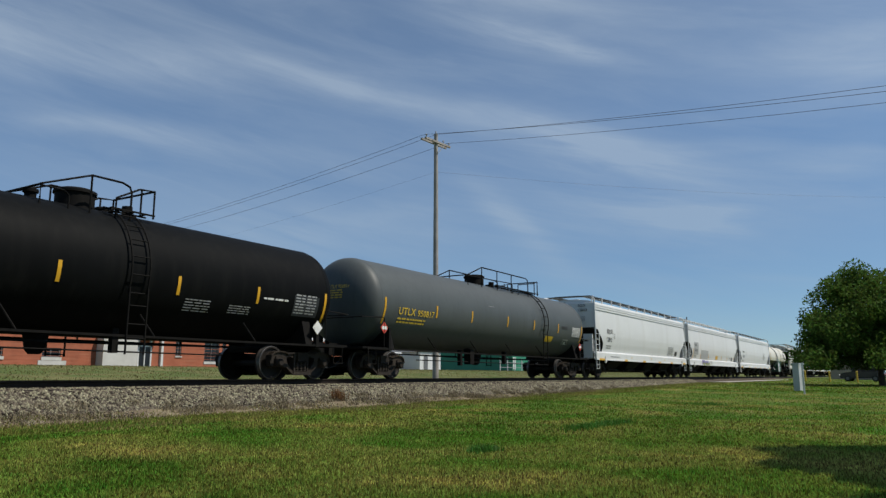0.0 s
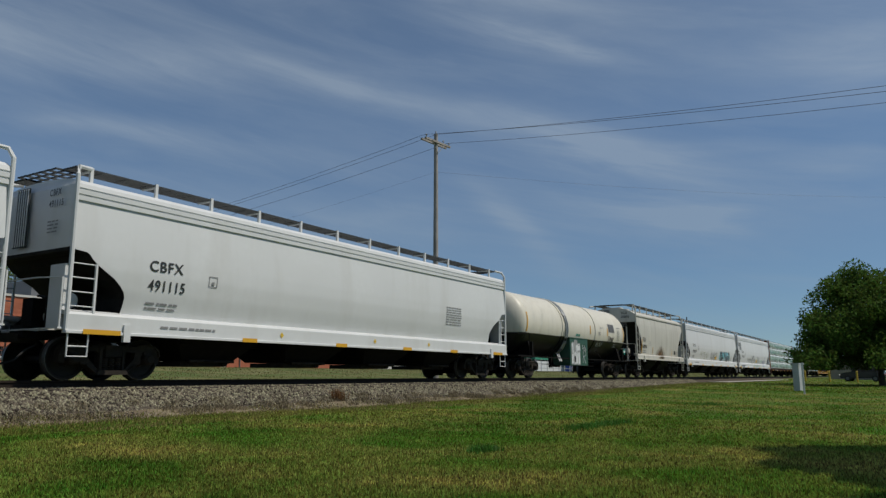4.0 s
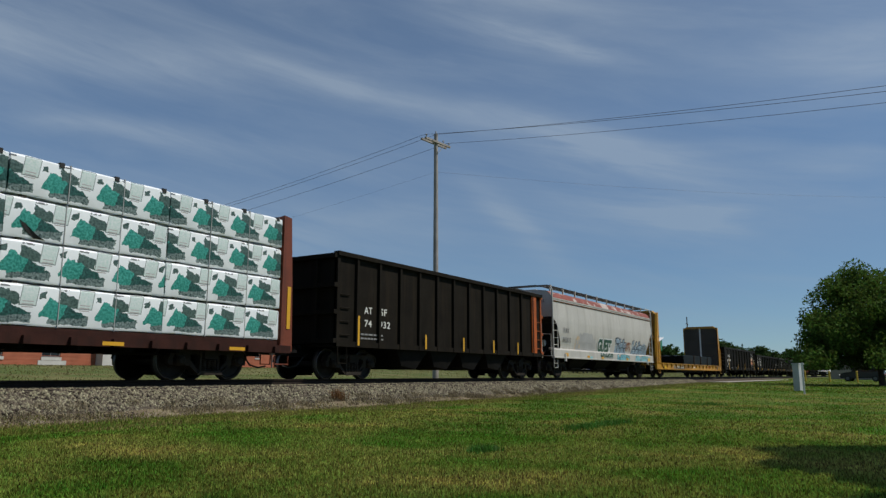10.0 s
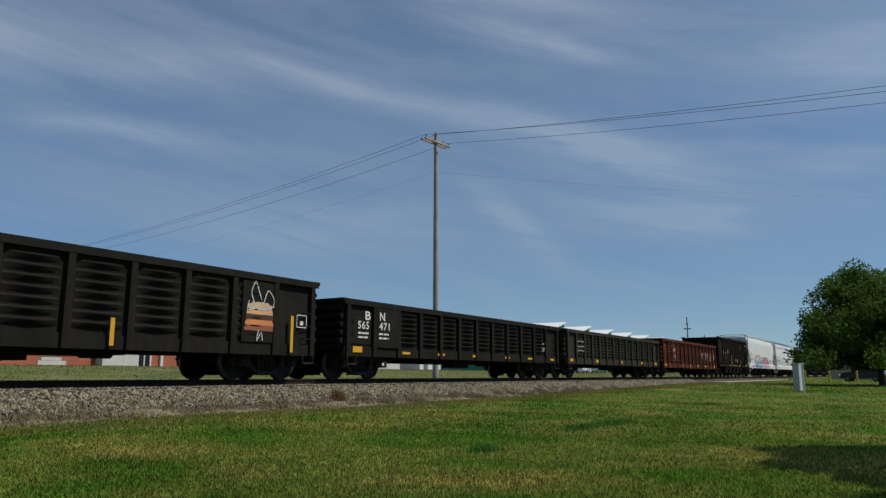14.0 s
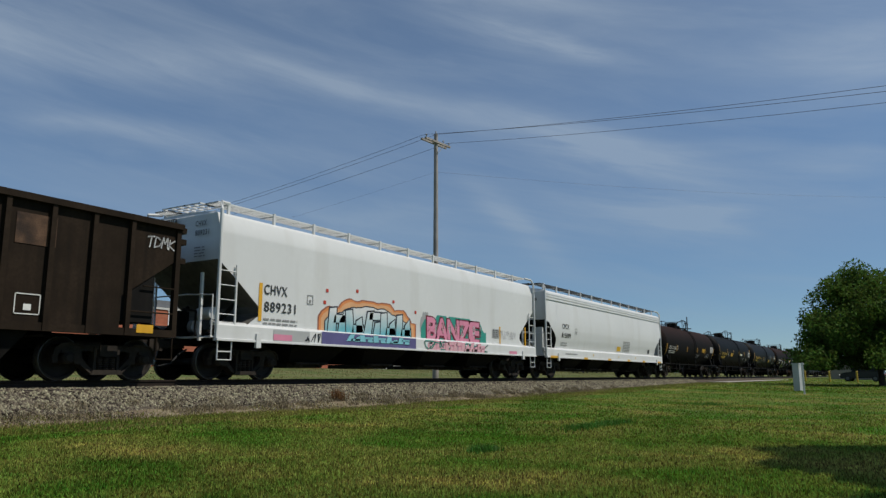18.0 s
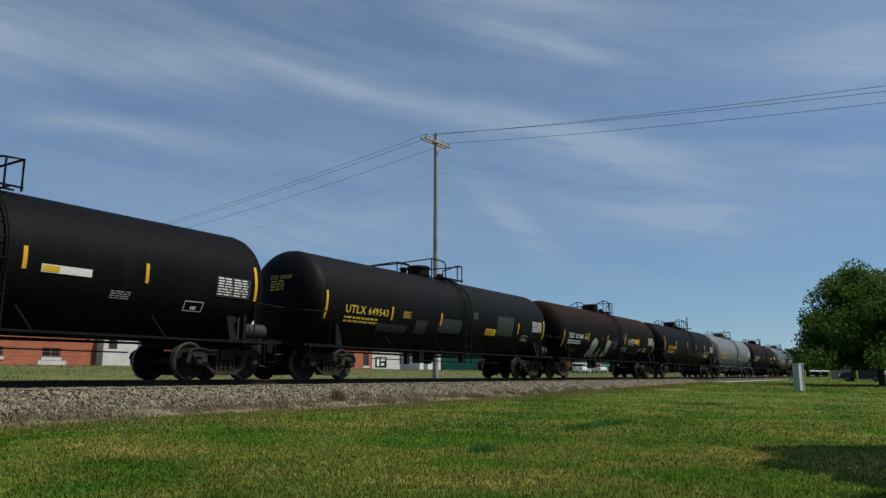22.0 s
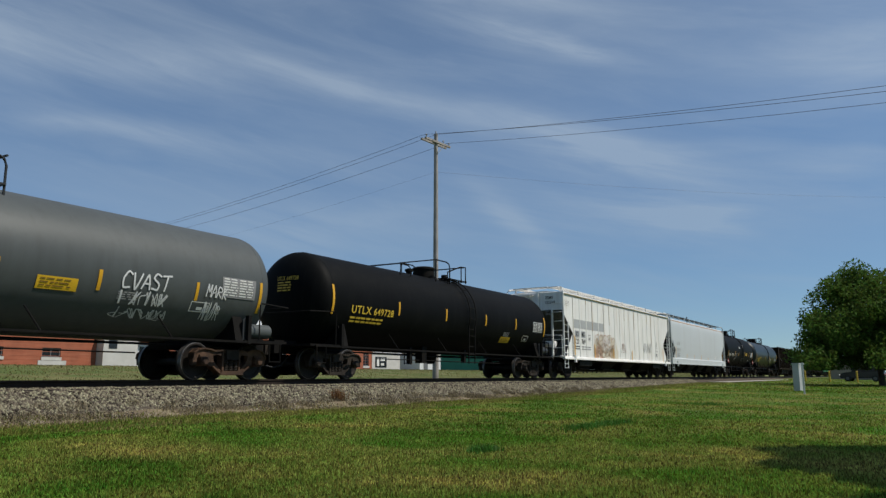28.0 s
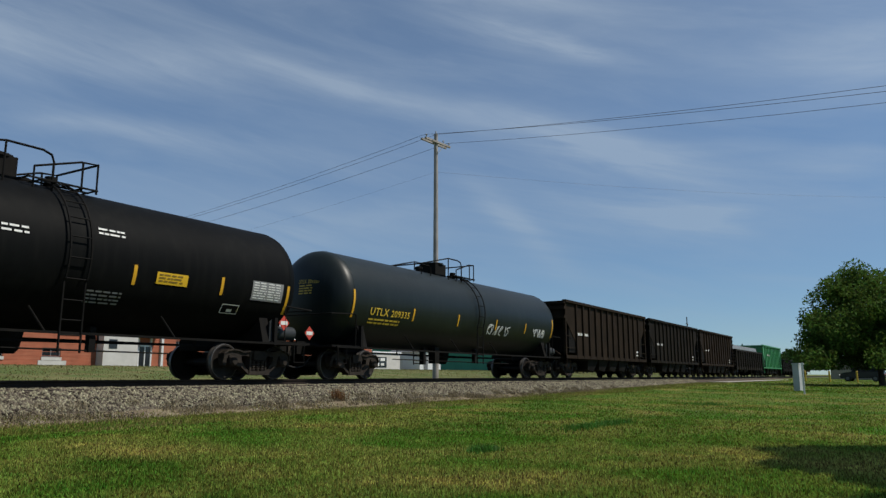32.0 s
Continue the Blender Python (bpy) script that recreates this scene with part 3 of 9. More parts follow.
# ---- grass ----
def blades(count, place, h0, h1, width, name, label, material, lean=0.45, mesh_only=False):
    """Many single blades, two faces each, rooted on the ground."""
    x, y, z = place(count)
    n = len(x)
    h = h0 + (h1 - h0) * RNG.random(n) ** 1.3
    a = RNG.random(n) * 6.283
    w = width * (0.6 + 0.8 * RNG.random(n)) * 0.5
    l = lean * h * RNG.random(n)
    b = RNG.random(n) * 6.283
    ca, sa = np.cos(a) * w, np.sin(a) * w
    dx, dy = np.cos(b) * l, np.sin(b) * l
    v = np.stack([np.stack([x - ca, y - sa, z - 0.01], -1), np.stack([x + ca, y + sa, z - 0.01], -1),
                  np.stack([x + dx * 0.4 + ca * 0.8, y + dy * 0.4 + sa * 0.8, z + h * 0.6], -1), np.stack([x + dx * 0.4 - ca * 0.8, y + dy * 0.4 - sa * 0.8, z + h * 0.6], -1),
                  np.stack([x + dx, y + dy, z + h], -1)], 1)
    k = 5 * np.arange(n)[:, None]
    tri = np.concatenate([k + np.array([0, 1, 2]), k + np.array([0, 2, 3]), k + np.array([3, 2, 4])])
    return tagged(new(name, numpy_mesh(name, v.reshape(-1, 3), tri, material)), label, "grass", kind="stuff")


def lawn(near, far, az0=24, az1=94, power=1.0):
    def f(n):
        r = near * (far / near) ** (RNG.random(n) ** power)
        q = np.radians(az0 + (az1 - az0) * RNG.random(n))
        x, y = r * np.sin(q), r * np.cos(q)
        keep = y < 13.05 + 0.22 * np.sin(x * 1.7) + 0.15 * np.sin(x * 4.1)
        x, y = x[keep], y[keep]
        return x, y, ground_z(x, y)
    return f


blades(230000, lawn(4.6, 13), 0.012, 0.045, 0.013, "lawn_grass", "short mown lawn grass, green with straw patches", M["grass"])
blades(160000, lawn(12, 45), 0.02, 0.05, 0.022, "lawn_grass", "short mown lawn grass farther from the viewer", M["grass"])
blades(40000, lawn(40, 120, 62, 94), 0.03, 0.08, 0.05, "lawn_grass", "distant mown grass", M["grass"])


def clump(spots):
    def f(n):
        c = RNG.integers(0, len(spots), n)
        s = np.array(spots)[c]
        x, y = s[:, 0] + RNG.normal(0, 1, n) * s[:, 2], s[:, 1] + RNG.normal(0, 1, n) * s[:, 3]
        return x, y, ground_z(x, y)
    return f


blades(2600, clump([(13.2, 5.2, 0.35, 0.12), (14.6, 5.0, 0.4, 0.12), (13.8, 5.1, 0.4, 0.1), (8.9, 4.9, 0.15, 0.08), (25, 5.5, 0.4, 0.3)]), 0.04, 0.13, 0.013, "lush_tufts", "taller dark green grass tufts in the lawn", M["lush"], 0.7)


def strip_of(x0, x1, y0, y1, zf, power=1.5):
    def f(n):
        x, y = x0 + (x1 - x0) * RNG.random(n) ** power, y0 + (y1 - y0) * RNG.random(n)
        return x, y, zf(x, y)
    return f


edge_z = lambda x, y: np.maximum(bed_z(y), ground_z(x, y))
blades(16000, strip_of(2, 60, 12.5, 13.35, edge_z), 0.02, 0.08, 0.012, "dry_edge_grass", "dry straw-coloured grass along the ballast toe", M["dry"], 0.9)
blades(42000, strip_of(3, 60, 11.0, 13.3, edge_z, 1.4), 0.025, 0.085, 0.014, "worn_edge_grass", "yellowing uneven grass where the lawn meets the gravel", M["edge"], 0.7)
blades(16000, strip_of(4, 110, 18.8, 21.5, lambda x, y: np.maximum(ground_z(x, y), bed_z(y)), 1.3), 0.08, 0.30, 0.02, "bank_weeds", "tall straw-coloured weeds close behind the rails", M["weed"], 0.6)
tuft_spots = [(float(RNG.uniform(3, 40)), float(RNG.uniform(13.0, 13.7)), 0.13, 0.07) for _ in range(150)]


def tufts(n):
    x, y, _ = clump(tuft_spots)(n)
    return x, y, bed_z(y)


blades(24000, tufts, 0.04, 0.15, 0.010, "dead_tufts", "dead grey-brown weed tufts on the ballast shoulder", M["tuft"], 1.1)
blades(260, lambda n: (lambda x, y: (x, y, bed_z(y)))(16.2 + RNG.normal(0, 0.12, n), 13.5 + RNG.normal(0, 0.08, n)), 0.1, 0.38, 0.012, "rust_weed", "rust-coloured dead weed on the ballast", M["rustweed"], 0.6)
blades(90000, strip_of(4, 110, 19.0, 33, ground_z, 1.4), 0.05, 0.19, 0.025, "bank_weeds", "tall green and straw weeds on the bank behind the track", M["weed"], 0.5)
blades(40000, strip_of(10, 200, 32, 56, ground_z, 1.2), 0.03, 0.08, 0.05, "bank_weeds", "rough grass before the brick building", M["weed"], 0.5)
blades(5000, clump([(24, 24, 0.5, 0.3), (20.5, 23, 0.3, 0.3), (37, 27, 0.8, 0.3), (50, 26, 1.0, 0.4), (29, 24.5, 0.5, 0.3)]), 0.15, 0.55, 0.045, "bank_weeds", "broad-leaved weeds on the bank", M["lush"], 0.6)


# ---- trees ----
def tree(name, label, x, y, height, radius, base, leaves, leaf_size, seed, material, low=0.12, trunk_r=0.22, squash=1.0, group="", dome=False):
    rnd, rng = random.Random(seed), np.random.default_rng(seed)
    z0 = float(ground_z(x, y))
    t = thing(name, label, "tree", (x, y, z0), group)
    g = Geo()
    fork = height * (0.20 + base)
    g.tube([(0, 0, -0.1), (0.03, 0.02, fork * 0.5), (0.0, 0.05, fork)], trunk_r * 1.15, 10, trunk_r * 0.8)
    tips = []
    for i in range(9):
        q = 2 * math.pi * i / 9 + rnd.uniform(-0.3, 0.3)
        rr, zz = radius * rnd.uniform(0.45, 0.75), height * rnd.uniform(0.35, 0.85)
        mid = (math.cos(q) * rr * 0.45, math.sin(q) * rr * 0.45, fork + (zz - fork) * 0.55)
        tip = (math.cos(q) * rr, math.sin(q) * rr, zz)
        g.tube([(0, 0, fork * rnd.uniform(0.75, 1.0)), mid, tip], trunk_r * 0.45, 6, 0.03)
        tips += [mid, tip]
    part("trunk", g, M["bark"], t, smooth=True)
    # clumps inside an uneven egg-shaped crown, leaves round each clump
    clumps = []
    while len(clumps) < (240 if dome else 150):
        p = rng.normal(0, 1, 3)
        p /= np.linalg.norm(p)
        rr = rng.random() ** 0.33
        k = 0.80 + 0.22 * math.sin(3 * math.atan2(p[1], p[0]) + seed) * math.cos(2.3 * p[2] + seed) + 0.08 * rng.random()
        zz = p[2] * (0.5 * (1 - low)) * height * squash
        wid = 1.0 - 0.28 * max(0, p[2]) ** 2
        if dome:
            up = abs(p[2])
            flare = 1.0 + 0.14 * (1 - up) ** 2
            clumps.append((p[0] * radius * rr * k * flare, p[1] * radius * rr * k * flare, height * (low + (1 - low) * up * rr * (0.9 + 0.16 * rng.random()))))
            continue
        clumps.append((p[0] * radius * rr * k * wid, p[1] * radius * rr * k * wid, height * (0.5 + low / 2) + zz * rr * (0.88 + 0.2 * rng.random())))
    clumps = np.array(clumps)
    c = clumps[rng.integers(0, len(clumps), leaves)]
    d = rng.normal(0, 1, (leaves, 3))
    d /= np.linalg.norm(d, axis=1)[:, None]
    pos = c + d * (rng.random((leaves, 1)) ** 0.5) * radius * np.array([0.19, 0.19, 0.15])
    pos[:, 2] = np.maximum(pos[:, 2], height * low * 0.7)
    a, b = rng.normal(0, 1, (leaves, 3)), rng.normal(0, 1, (leaves, 3))
    a /= np.linalg.norm(a, axis=1)[:, None]
    b -= (a * b).sum(1)[:, None] * a
    b /= np.linalg.norm(b, axis=1)[:, None]
    s = leaf_size * (0.6 + 0.8 * rng.random((leaves, 1)))
    v = np.stack([pos - a * s, pos + b * s * 0.5, pos + a * s, pos - b * s * 0.5], 1)
    faces = (np.arange(4)[None] + 4 * np.arange(leaves)[:, None])
    ob = new("crown", numpy_mesh("crown", v.reshape(-1, 3), faces, material))
    ob.parent = t
    return t


tree("tree", "broad leafy green shade tree on the lawn", 61.5, 1.5, 8.55, 6.25, -0.08, 95000, 0.115, 3, M["leaf"], low=0.2, dome=True)
tree("tree", "leafy green tree behind the shade tree", 68.0, -5.5, 9.5, 6.0, -0.05, 36000, 0.16, 5, M["leaf"], low=0.12)
tree("tree", "leafy tree beside the lawn that throws its shade on the grass", 11.5, -4.5, 6.8, 3.3, 0.05, 60000, 0.12, 8, M["leaf"], low=0.3)
tree("tree", "pale green young tree behind the brick building", 38.2, 78, 12.2, 3.6, 0.0, 5500, 0.2, 11, M["leaf_pale"])
tree("tree", "green tree top over the building roof", 56.2, 84, 10.2, 2.0, 0.0, 3000, 0.22, 12, M["leaf_dark"])
tree("tree", "dense round bush before the green works", 150, 62, 7.0, 4.5, -0.1, 7000, 0.3, 13, M["leaf_dark"], low=0.02)
for i, (x, y, h, r) in enumerate(((240, 52, 11, 8), (262, 50, 10, 8), (285, 44, 9.5, 8), (225, 60, 8, 6), (330, 40, 10, 9))):
    tree("tree", "distant dark green tree along the track", x, y, h, r, -0.1, 5000, 0.5, 20 + i, M["leaf_dark"], low=0.03, group="distant trees")
tree("tree", "slim feathery tree at the edge of the brick yard", 17.6, 42, 8.6, 2.4, 0.0, 4200, 0.12, 31, M["leaf_pale"], low=0.15)
for i in range(10):
    tree("tree", "far tree line on the horizon", 420 + 60 * i, 140 + 40 * (i % 3), 11, 12, -0.1, 2600, 0.9, 40 + i, M["leaf_dark"], low=0.03, group="far tree line")


# ---- pole and wires ----
POLE = Vector((36.86, 23.46, 0))


def utility_pole():
    z0 = float(ground_z(POLE.x, POLE.y))
    p = thing("utility_pole", "tall weathered wooden utility pole with one crossarm", "utility pole", (POLE.x, POLE.y, z0))
    top = 14.85 - z0
    part("pole_shaft", Geo().tube([(0, 0, -0.1), (0, 0, top * 0.5), (0, 0, top)], 0.19, 12, 0.12), M["pole"], p, smooth=True)
    d = Vector((math.sin(radians(96)), math.cos(radians(96)), 0))
    arm_z = 14.30 - z0
    a, b = d * -1.22, d * 1.22
    n = Vector((-d.y, d.x, 0)) * 0.06
    for side in (-2.6, 2.6):
        g = Geo()
        for q in (-1, 1):
            g.v += [tuple(a + n * q * 0.9 + Vector((0, 0, arm_z - 0.06)) + n * side), tuple(b + n * q * 0.9 + Vector((0, 0, arm_z - 0.06)) + n * side), tuple(b + n * q * 0.9 + Vector((0, 0, arm_z + 0.06)) + n * side), tuple(a + n * q * 0.9 + Vector((0, 0, arm_z + 0.06)) + n * side)]
        g.f = [(0, 1, 2, 3), (4, 7, 6, 5), (0, 4, 5, 1), (1, 5, 6, 2), (2, 6, 7, 3), (3, 7, 4, 0)]
        part("crossarm", g, M["pole"], p)
    for q in (-0.62, 0.62):
        part("brace", Geo().tube([tuple(d * q - n * 3.6 + Vector((0, 0, arm_z))), tuple(-n * 2.6 + Vector((0, 0, arm_z - 0.7)))], 0.022, 5), M["galv"], p)
    for q in (-1.12, 0.55, 1.12):
        c = d * q - n * 2.6
        part("insulator", Geo().lathe([(0.06, 0.02), (0.16, 0.02), (0.17, 0.055), (0.22, 0.06), (0.27, 0.03)], (c.x, c.y, arm_z), "z", 8), M["porcelain"], p, smooth=True)
    part("pin", Geo().lathe([(0, 0.03), (0.12, 0.05), (0.2, 0.03)], (0, 0, top), "z", 8), M["porcelain"], p)
    return d


ARM = utility_pole()


def wire(a, b, sag, r=0.018, n=28):
    a, b = Vector(a), Vector(b)
    return Geo().tube([tuple(a.lerp(b, i / n) - Vector((0, 0, 4 * sag * (i / n) * (1 - i / n)))) for i in range(n + 1)], r, 5)


LINE = Vector((math.sin(radians(8)), math.cos(radians(8)), 0))
for q, dz, drop in ((-1.12, 0.25, 7.85), (0.0, 0.55, 8.65), (1.12, 0.25, 8.5)):
    s = POLE + ARM * q + Vector((0, 0, 14.30 + dz))
    far_end = POLE + LINE * 80 + ARM * q + Vector((0, 0, 13.95 + dz))
    near_end = POLE - LINE * 62 + ARM * q + Vector((0, 0, drop + dz))
    single("power_line", wire(s, far_end, 1.5, 0.011), M["wire"], "thin sagging overhead power wire", "power line", smooth=True, group="overhead wires")
    single("power_line", wire(s, near_end, 1.0, 0.0115), M["wire"], "thin sagging overhead power wire over the lawn", "power line", smooth=True, group="overhead wires")
low = POLE + Vector((0, 0, 12.45))
single("power_line", wire(low, POLE - LINE * 40 + Vector((60, 0, 17.6)), 1.0, 0.005), M["wire"], "thin low service wire", "power line", smooth=True, group="overhead wires")
single("power_line", wire(low, POLE + LINE * 80 + Vector((0, 0, 12.0)), 1.5, 0.004), M["wire"], "thin low service wire", "power line", smooth=True, group="overhead wires")
for x, y, h in ((257, 62, 19.0), (300, 66, 15.0)):
    p = thing("utility_pole", "distant dark utility pole with a short crossarm", "utility pole", (x, y, float(ground_z(x, y))), "distant poles")
    part("pole_shaft", Geo().tube([(0, 0, 0), (0, 0, h)], 0.24, 8, 0.16), M["wire"], p)
    part("crossarm", Geo().box(-1.3, 1.3, -0.1, 0.1, h - 2.6, h - 2.3).box(-0.12, 0.12, -1.3, 1.3, h - 4.2, h - 3.9), M["wire"], p)


# ---- brick building ----
def brick_building():
    y0, zb = 60.0, 0.86
    b = thing("brick_building", "long low red brick building with a white metal upper wall", "building", (0, y0, zb))
    # openings along the front: x0, x1, z0, z1, kind
    holes = [(34.2, 35.8, 0.75, 1.55), (47.3, 48.0, 1.1, 2.65), (50.8, 52.7, 0.65, 2.65), (53.1, 53.6, 0.2, 2.5), (57.7, 58.4, 1.1, 2.6), (61.5, 62.5, 1.5, 2.65), (63.7, 65.6, 0.65, 2.75),
             (68.3, 69.1, 1.0, 2.6), (73.5, 74.8, 0.8, 2.15), (76.7, 77.9, 0.5, 2.3), (29.5, 31.1, 0.75, 1.55), (24.0, 25.6, 0.75, 1.55), (18.6, 20.2, 0.75, 1.55)]
    x, xe, h = 10.0, 78.5, 5.49
    edges = sorted({x, xe, *[v for q in holes for v in q[:2]]})
    for a, c in zip(edges[:-1], edges[1:]):
        hole = next((q for q in holes if q[0] <= a and c <= q[1]), None)
        for z0, z1 in ((0, hole[2]), (hole[3], h)) if hole else ((0, h),):
            part("wall_panel", Geo().box(a, c, 0, 0.35, z0, z1), M["brick"], b)
    part("wall", Geo().box(x, xe, 24.0, 24.3, 0, h), M["brick"], b, "red brick rear wall")
    part("wall", Geo().box(x, x + 0.3, 0.35, 24, 0, h), M["brick"], b)
    part("wall", Geo().box(xe - 0.3, xe, 0.35, 24, 0, h), M["brick"], b)
    part("roof", Geo().box(x - 0.1, xe + 0.1, -0.1, 24.4, h, h + 0.18), M["concrete"], b)
    part("base_course", Geo().box(x, xe, -0.03, 0.0, 0.0, 0.35), M["brick"], b)
    # relief courses
    for k in range(14):
        part("brick_course", Geo().box(x, xe, -0.012, 0.0, 0.5 + 0.34 * k, 0.5 + 0.34 * k + 0.03), M["brick"], b)
    for q in holes:
        w = part("window", Geo().box(q[0], q[1], 0.18, 0.2, q[2], q[3]), M["glass"], b)
        t = 0.09
        part("window_frame", Geo().box(q[0], q[1], 0.08, 0.17, q[3] - t, q[3]).box(q[0], q[1], 0.08, 0.17, q[2], q[2] + t).box(q[0], q[0] + t, 0.08, 0.17, q[2], q[3]).box(q[1] - t, q[1], 0.08, 0.17, q[2], q[3])
             .box((q[0] + q[1]) / 2 - 0.04, (q[0] + q[1]) / 2 + 0.04, 0.1, 0.16, q[2], q[3]), M["clad"], w)
        part("window_sill", Geo().box(q[0] - 0.06, q[1] + 0.06, -0.08, 0.1, q[2] - (0.26 if q[1] - q[0] > 1.2 else 0.1), q[2]), M["concrete"], w)
    part("stone_panel", Geo().box(33.9, 36.3, -0.06, -0.02, 0.0, 0.48), M["concrete"], b)
    # pale entrance block with a glazed door
    e = part("entrance", Geo().box(39.0, 42.4, -1.0, -0.02, 0.0, 3.0), M["concrete"], b, "pale rendered entrance block")
    part("entrance_window", Geo().box(39.5, 40.3, -1.04, -1.0, 1.6, 2.4), M["glass"], e)
    part("entrance_canopy", Geo().box(42.4, 45.0, -1.0, -0.02, 2.7, 3.0), M["concrete"], e)
    d = part("door_frame", Geo().box(43.0, 43.15, -0.2, 0.0, 0, 2.7).box(44.35, 44.5, -0.2, 0.0, 0, 2.7).box(43.0, 44.5, -0.2, 0.0, 1.9, 2.05).box(43.7, 43.8, -0.2, 0.0, 0, 1.9), M["white"], b)
    part("door", Geo().box(43.15, 44.35, -0.12, -0.05, 0.0, 1.9), M["glass"], d, "glazed entrance door")
    part("corner_post", Geo().box(45.5, 45.75, -0.25, 0.0, 0.0, 3.0), M["white"], b)
    n = part("annex", Geo().box(78.6, 85.0, 0.0, 9.0, 0.0, 2.3), M["concrete"], b, "low pale rendered annex")
    part("poster_board", Geo().box(79.3, 81.8, -0.05, 0.0, 0.35, 1.75), M["glass"], n)
    part("poster", Geo().box(79.6, 80.1, -0.06, -0.051, 0.5, 1.6).box(80.4, 81.4, -0.06, -0.051, 1.2, 1.6).box(80.5, 81.2, -0.06, -0.051, 0.6, 0.9), M["letter_white"], n)
    part("annex_roof", Geo().box(78.5, 85.1, -0.2, 9.2, 2.3, 2.45), M["white_roof"], n)
    # upper storeys set back
    u = part("upper_storey", Geo().box(34.5, 42.5, 3.0, 12.0, h + 0.18, h + 1.9), M["clad"], b, "dark grey metal-clad rooftop room")
    for xx in (36.5, 39.5):
        part("window", Geo().box(xx, xx + 0.9, 2.94, 3.0, h + 0.6, h + 1.3), M["glass"], u)
    part("metal_wall", Geo().box(46.2, 78.4, -0.05, -0.02, 3.35, h + 0.02), M["white_roof"], b, "white metal upper wall")
    part("coping", Geo().box(46.1, 78.5, -0.1, 0.5, h - 0.06, h + 0.04), M["white_roof"], b)
    part("rooftop_unit", Geo().box(46.0, 49.4, 1.5, 4.0, h + 0.18, h + 1.05), M["clad"], b, "dark rooftop plant unit")
    part("roof_vent", Geo().box(29.0, 30.0, 4, 5, h + 0.18, h + 0.9), M["clad"], b)
    for xx in (55.5, 60.2, 67.0, 72.0):
        part("downpipe", Geo().tube([(xx, -0.08, 0.0), (xx, -0.08, h)], 0.06, 6), M["clad"], b)


brick_building()


def works():
    """The green works with a saw-tooth roof."""
    b = thing("factory_building", "green metal-sided works with a white saw-tooth roof", "building", (134.0, 62.0, 0.86))
    part("wall", Geo().box(0, 92, 0, 0.3, 0, 6.5).box(0, 0.3, 0.3, 40, 0, 6.5).box(91.7, 92, 0.3, 40, 0, 6.5).box(0, 92, 40, 40.3, 0, 6.5), M["factory"], b)
    x, w = 0.0, 15.2
    for k in range(6):
        g = Geo().prism([(x, 6.5), (x + w, 6.5), (x + w, 10.4)], 0.0, 40.0)
        part("tooth_wall", g, M["factory"], b)
        r = Geo().add([(x - 0.1, -0.5, 6.52), (x + w, -0.5, 10.45), (x + w, 40.2, 10.45), (x - 0.1, 40.2, 6.52), (x - 0.1, -0.5, 6.75), (x + w, -0.5, 10.68), (x + w, 40.2, 10.68), (x - 0.1, 40.2, 6.75)],
                      [(0, 1, 2, 3), (4, 7, 6, 5), (0, 4, 5, 1), (1, 5, 6, 2), (2, 6, 7, 3), (3, 7, 4, 0)])
        part("roof", r, M["white_roof"], b, "white metal saw-tooth roof")
        x += w
    for k in range(9):
        wd = part("window", Geo().box(3 + 10 * k, 8 + 10 * k, -0.06, 0.0, 3.0, 5.0), M["glass"], b)
        part("window_frame", Geo().box(3 + 10 * k, 8 + 10 * k, -0.1, -0.061, 4.9, 5.1).box(3 + 10 * k, 8 + 10 * k, -0.1, -0.061, 2.9, 3.1).box(5.4 + 10 * k, 5.6 + 10 * k, -0.1, -0.061, 3.1, 4.9), M["white"], wd)
    part("lower_band", Geo().box(0, 30, -0.2, -0.02, 0, 2.4), M["white"], b)


works()


def yard():
    # white shed, fence and parked cars between the buildings
    s = thing("shed", "small white metal shed in the yard", "shed", (87, 58, 0.86))
    part("wall", Geo().box(0, 5.5, 0, 5, 0, 2.6), M["white"], s)
    part("roof", Geo().prism([(-0.3, 2.6), (5.8, 2.6), (2.75, 3.7)], -0.2, 5.2), M["clad"], s)
    part("door", Geo().box(1.0, 2.0, -0.06, -0.002, 0, 2.1), M["clad"], s)
    f = thing("fence", "white-posted yard fence behind the track", "fence", (96, 50, 0.80))
    for k in range(14):
        part("post", Geo().box(2.4 * k - 0.05, 2.4 * k + 0.05, -0.05, 0.05, 0, 1.9), M["white"], f)
    for z in (0.5, 1.2, 1.8):
        part("rail", Geo().box(0, 31.2, -0.03, 0.03, z - 0.04, z + 0.04), M["galv"], f)
    t = thing("storage_box", "pale green storage container in the yard", "container", (112, 56, 0.86))
    part("shell", Geo().box(0, 6, 0, 2.4, 0.1, 2.6), M["factory"], t)
    part("door", Geo().box(0.2, 1.2, -0.04, -0.002, 0.3, 2.3), M["white"], t)
    t = thing("tarp_stack", "blue tarpaulin-covered stack in the yard", "covered stack", (131, 52, 0.84))
    part("tarp", Geo().prism([(0, 0), (6.5, 0), (6.2, 1.1), (3.4, 1.5), (0.3, 1.2)], 0, 2.5), M["car_blue"], t)


yard()


STREET_WHEELS = []


